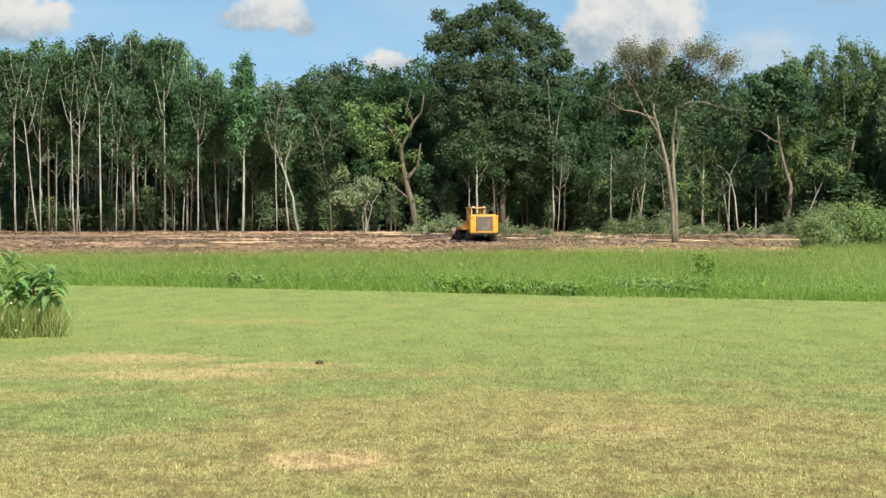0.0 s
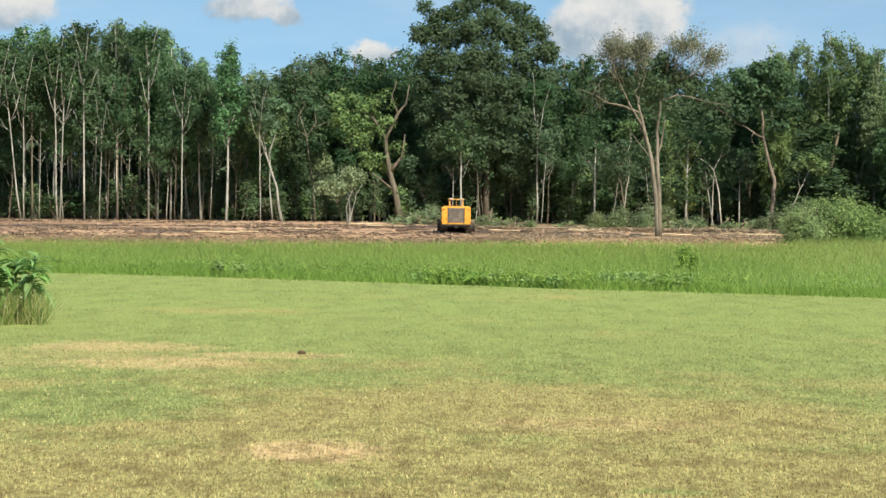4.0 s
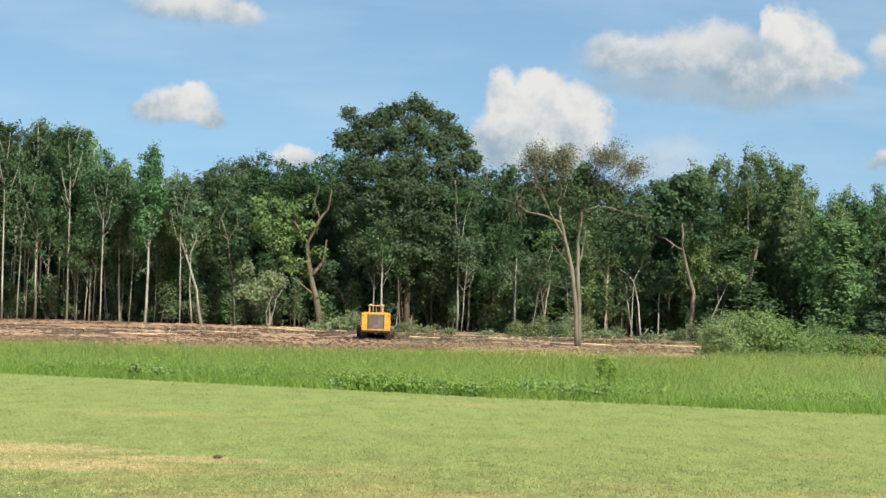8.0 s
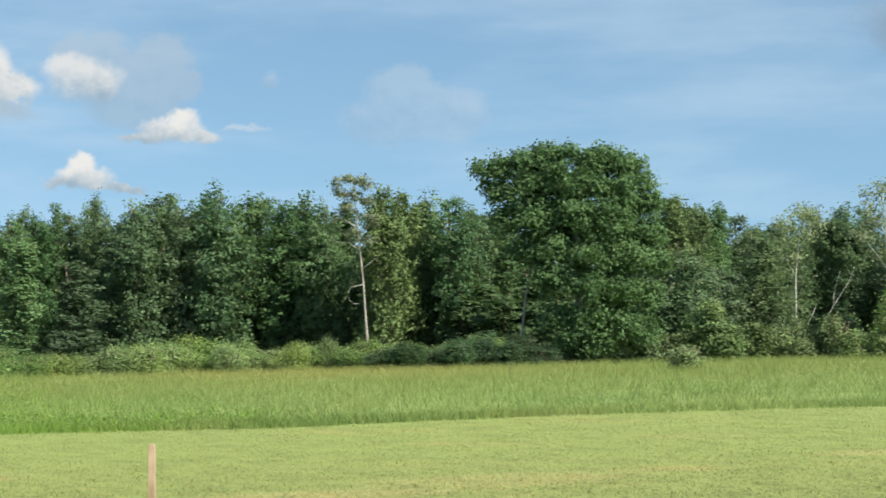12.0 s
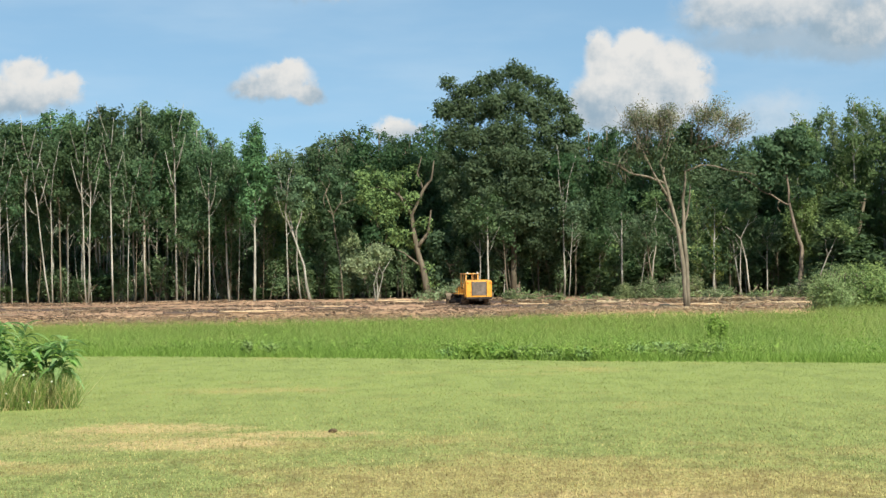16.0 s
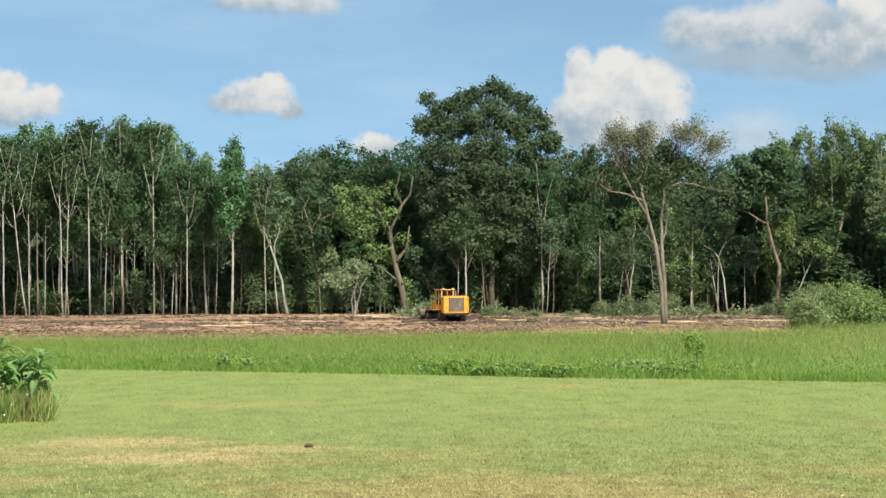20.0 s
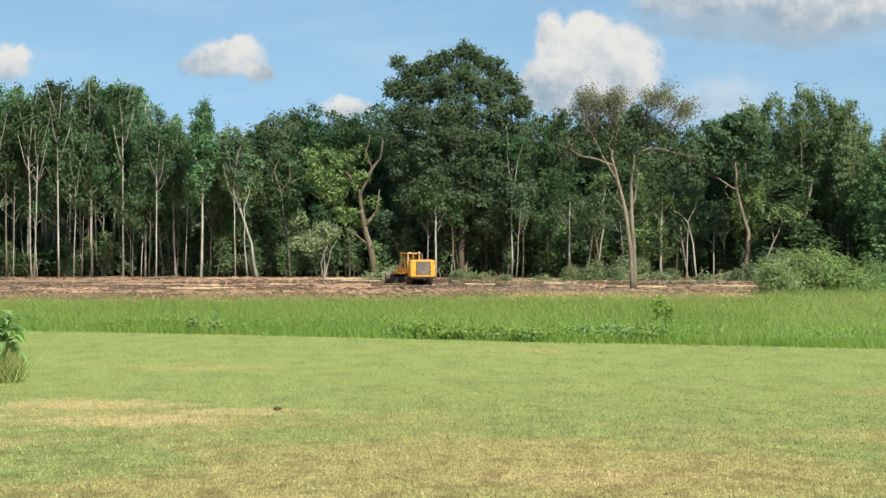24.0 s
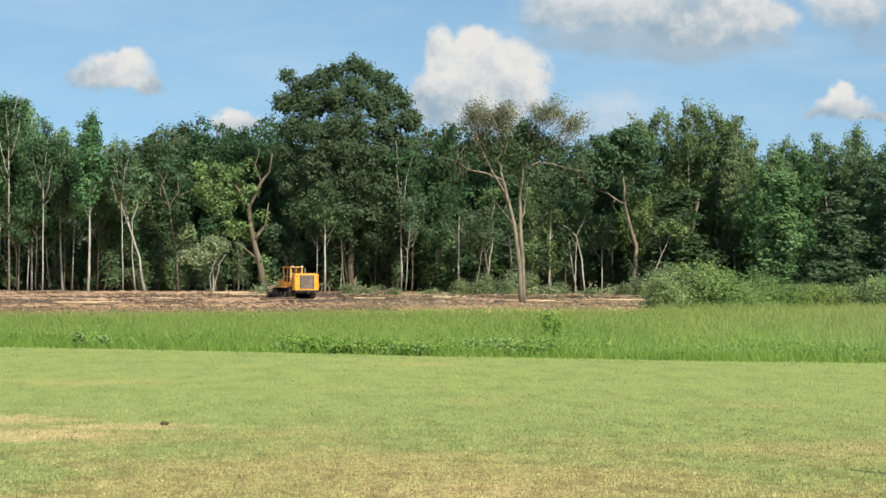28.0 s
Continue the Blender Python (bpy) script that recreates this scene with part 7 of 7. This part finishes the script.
# ---------------------------------------------------------------- weeds and small plants of the field
def weed(az, d, h, w, label, leaf=None):
    p = at(az, d)
    e = thing("weed", label, "weed", "weeds in the field", m=pose(p.x, p.y, 0))
    g = np.random.default_rng(int(az * 37 + d * 11) % 9999)
    n = 6
    verts, faces, cen = [], [], []
    for k in range(n):
        top = Vector((g.normal(0, w * 0.3), g.normal(0, w * 0.2), h * g.uniform(0.6, 1.0)))
        tube(verts, faces, [(top.x * 0.2, top.y * 0.2, -0.02), top * 0.6, top], [0.012, 0.009, 0.004], 4)
        for f in np.linspace(0.3, 1, 7):
            cen.append(tuple(top * f))
    link("stem", verts, faces, leaf or LEAF_WEED, e)
    co, fc = sprays(g, np.array(cen), 0.11, 8, 0.042, -0.2)
    link_quick("foliage", co, fc, leaf or LEAF_WEED, e)
    return e


weed(7.12, 71.5, 1.05, 0.45, "green bushy weed standing in the tall grass", LUSH)
weed(7.35, 72.0, 0.80, 0.35, "green bushy weed standing in the tall grass", LUSH)
weed(-5.23, 65.6, 0.50, 0.5, "dark green weed at the lawn's edge")
weed(-4.6, 65.2, 0.42, 0.6, "dark green weed at the lawn's edge")
for k in range(26):
    az = 0.1 + 0.15 * k + 0.05 * math.sin(k * 2.1)
    weed(az, lawn_edge(az) + 0.5 + 0.4 * math.sin(k), 0.30 + 0.08 * math.sin(k * 1.7), 0.7, "bright green low weed at the lawn's edge" if k % 3 else "dark green low weed at the lawn's edge", LUSH if k % 3 else LEAF_WEED)
for k in range(8):
    az = 5.2 + 0.28 * k + 0.05 * math.sin(k * 2.1)
    weed(az, lawn_edge(az) + 1.2 + 0.8 * math.sin(k), 0.42, 0.4, "green weed at the lawn's edge")

# ---------------------------------------------------------------- the wooden stake
STAKE = bark_mat("weathered_stake_wood", (0.30, 0.20, 0.13), (0.56, 0.42, 0.31), 9.0)
p = at(16.74, 27.0)
stake = thing("stake", "weathered bare wooden stake standing in the lawn", "stake", m=pose(p.x, p.y, 0, 1.0, 0.6, -24))
part("post", box(-0.042, 0.042, -0.035, 0.035, -0.3, 1.20, 0.006), STAKE, stake)
part("post_top", box(-0.036, 0.036, -0.030, 0.030, 1.19, 1.225, 0.012), STAKE, stake)

# ---------------------------------------------------------------- the leafy clump at the lawn's side
LEAF_BROAD = leaf_mat("leaf_broad", (0.125, 0.235, 0.060), (0.190, 0.330, 0.090), (0.27, 0.42, 0.135), 0.5)
STRAW = straw_mat("dry_grass", (0.17, 0.25, 0.065), (0.58, 0.52, 0.26))
GREEN_BLADE = straw_mat("green_grass", (0.10, 0.19, 0.045), (0.26, 0.38, 0.10))


def leaf_mesh(seed, length, wide, droop):
    """A long arching leaf with a pointed tip, folded along its midrib."""
    g = np.random.default_rng(seed)
    verts, faces, n = [], [], 7
    for i in range(n + 1):
        s = i / n
        x, z = length * s * (1 - 0.12 * s), length * (0.40 * s - droop * s * s)
        w = max(0.003, wide * math.sin(math.pi * s ** 0.75) * (1 + 0.08 * g.normal()))
        verts += [Vector((x, -w, z + 0.25 * w)), Vector((x, 0, z - 0.1 * w)), Vector((x, w, z + 0.25 * w))]
    for i in range(n):
        for k in range(2):
            a = i * 3 + k
            faces.append((a, a + 3, a + 4, a + 1))
    me = bpy.data.meshes.new("leaf")
    me.from_pydata([tuple(v) for v in verts], [], faces)
    me.materials.append(LEAF_BROAD)
    return me


p = at(-11.35, 42.3)
clump = thing("weed_clump", "tall weed clump with long drooping leaves over straw-coloured grass", "weed clump", m=pose(p.x, p.y, 0, 0, 0, 11.35))
leaf_kinds = [leaf_mesh(s, 0.44 + 0.07 * s, 0.052 + 0.010 * s, 0.42 + 0.12 * s) for s in range(4)]
g = np.random.default_rng(8)
for k in range(26):
    x, y = g.uniform(-1.6, 0.95), g.uniform(-0.1, 0.8)
    h = g.uniform(1.15, 1.62) * (1.0 if x < 0.25 else 0.80)
    verts, faces = [], []
    tip = Vector((x + g.normal(0, 0.12), y + g.normal(0, 0.1), h))
    tube(verts, faces, [(x, y, -0.02), Vector((x, y, 0)).lerp(tip, 0.5), tip], [0.016, 0.012, 0.006], 5)
    stalk = link("stalk", verts, faces, LEAF_BROAD, clump)
    # whorls of leaves at the upper nodes, hanging outwards
    for node in range(4):
        f = 1.0 - 0.13 * node - 0.03 * g.random()
        q = Vector((x, y, 0)).lerp(tip, f)
        for j in range(5):
            ob = new("leaf", leaf_kinds[int(g.integers(4))])
            ob.parent = stalk
            ob.matrix_basis = pose(q.x, q.y, q.z, 0, g.uniform(-30, 12) + 5 * node, j * 72 + node * 40 + g.uniform(-25, 25)) @ Matrix.Scale(g.uniform(0.7, 1.15), 4)
for name, n, high, mat, seed in (("grass_tuft", 3000, 0.66, STRAW, 33), ("green_tuft", 2400, 0.72, GREEN_BLADE, 34)):
    spots = np.stack([g.uniform(-1.7, 1.2, n), g.uniform(-0.8, 0.6, n), np.zeros(n)], axis=1)
    spots = spots[np.hypot((spots[:, 0] + 0.5) / 1.7, spots[:, 1] / 0.8) < 1.0 + 0.3 * noise_rank(spots, 3.0)]
    if name == "green_tuft":
        spots = spots[noise_rank(spots, 2.2) > -0.05]
    tuft = blades(name, spots, high, 0.008, 0.75, mat, "tall dry and green grass", "grass", seed)
    for key in ("label", "category", "kind"):
        del tuft[key]
    tuft.parent = clump
flower = bmesh.new()
drum((0, 0, 0), (0, -0.5, 1), 0.017, 0.012, 7, bm=flower)
FLOWER = plain_mat("flower_white", (0.70, 0.70, 0.62), (0.82, 0.82, 0.78), 9.0, 0.7)
flower_mesh = bpy.data.meshes.new("flower")
flower.to_mesh(flower_mesh)
flower.free()
flower_mesh.materials.append(FLOWER)
for k in range(7):
    ob = new("flower", flower_mesh)
    ob.parent = clump
    ob.matrix_basis = pose(g.uniform(-1.2, 0.9), -0.95 + g.uniform(-0.05, 0.2), g.uniform(0.12, 0.7))

# a small heap of dug-up soil on the lawn
p = at(-3.0, 34.6)
bm = bmesh.new()
bmesh.ops.create_icosphere(bm, subdivisions=3, radius=1.0)
for v in bm.verts:
    k = 1 + 0.35 * noise.noise(v.co * 2.2) + 0.18 * noise.noise(v.co * 6)
    v.co = Vector((v.co.x * 0.070 * k, v.co.y * 0.09 * k, v.co.z * 0.034 * k + 0.006))
me = bpy.data.meshes.new("soil_heap")
bm.to_mesh(me)
bm.free()
me.materials.append(plain_mat("heap_soil", (0.06, 0.042, 0.022), (0.15, 0.105, 0.055), 18.0, 0.95))
heap = new("soil_heap", me)
heap.matrix_basis = pose(p.x, p.y, 0.02)
tagged(heap, "small heap of dug-up brown soil on the lawn", "soil heap")


motions()
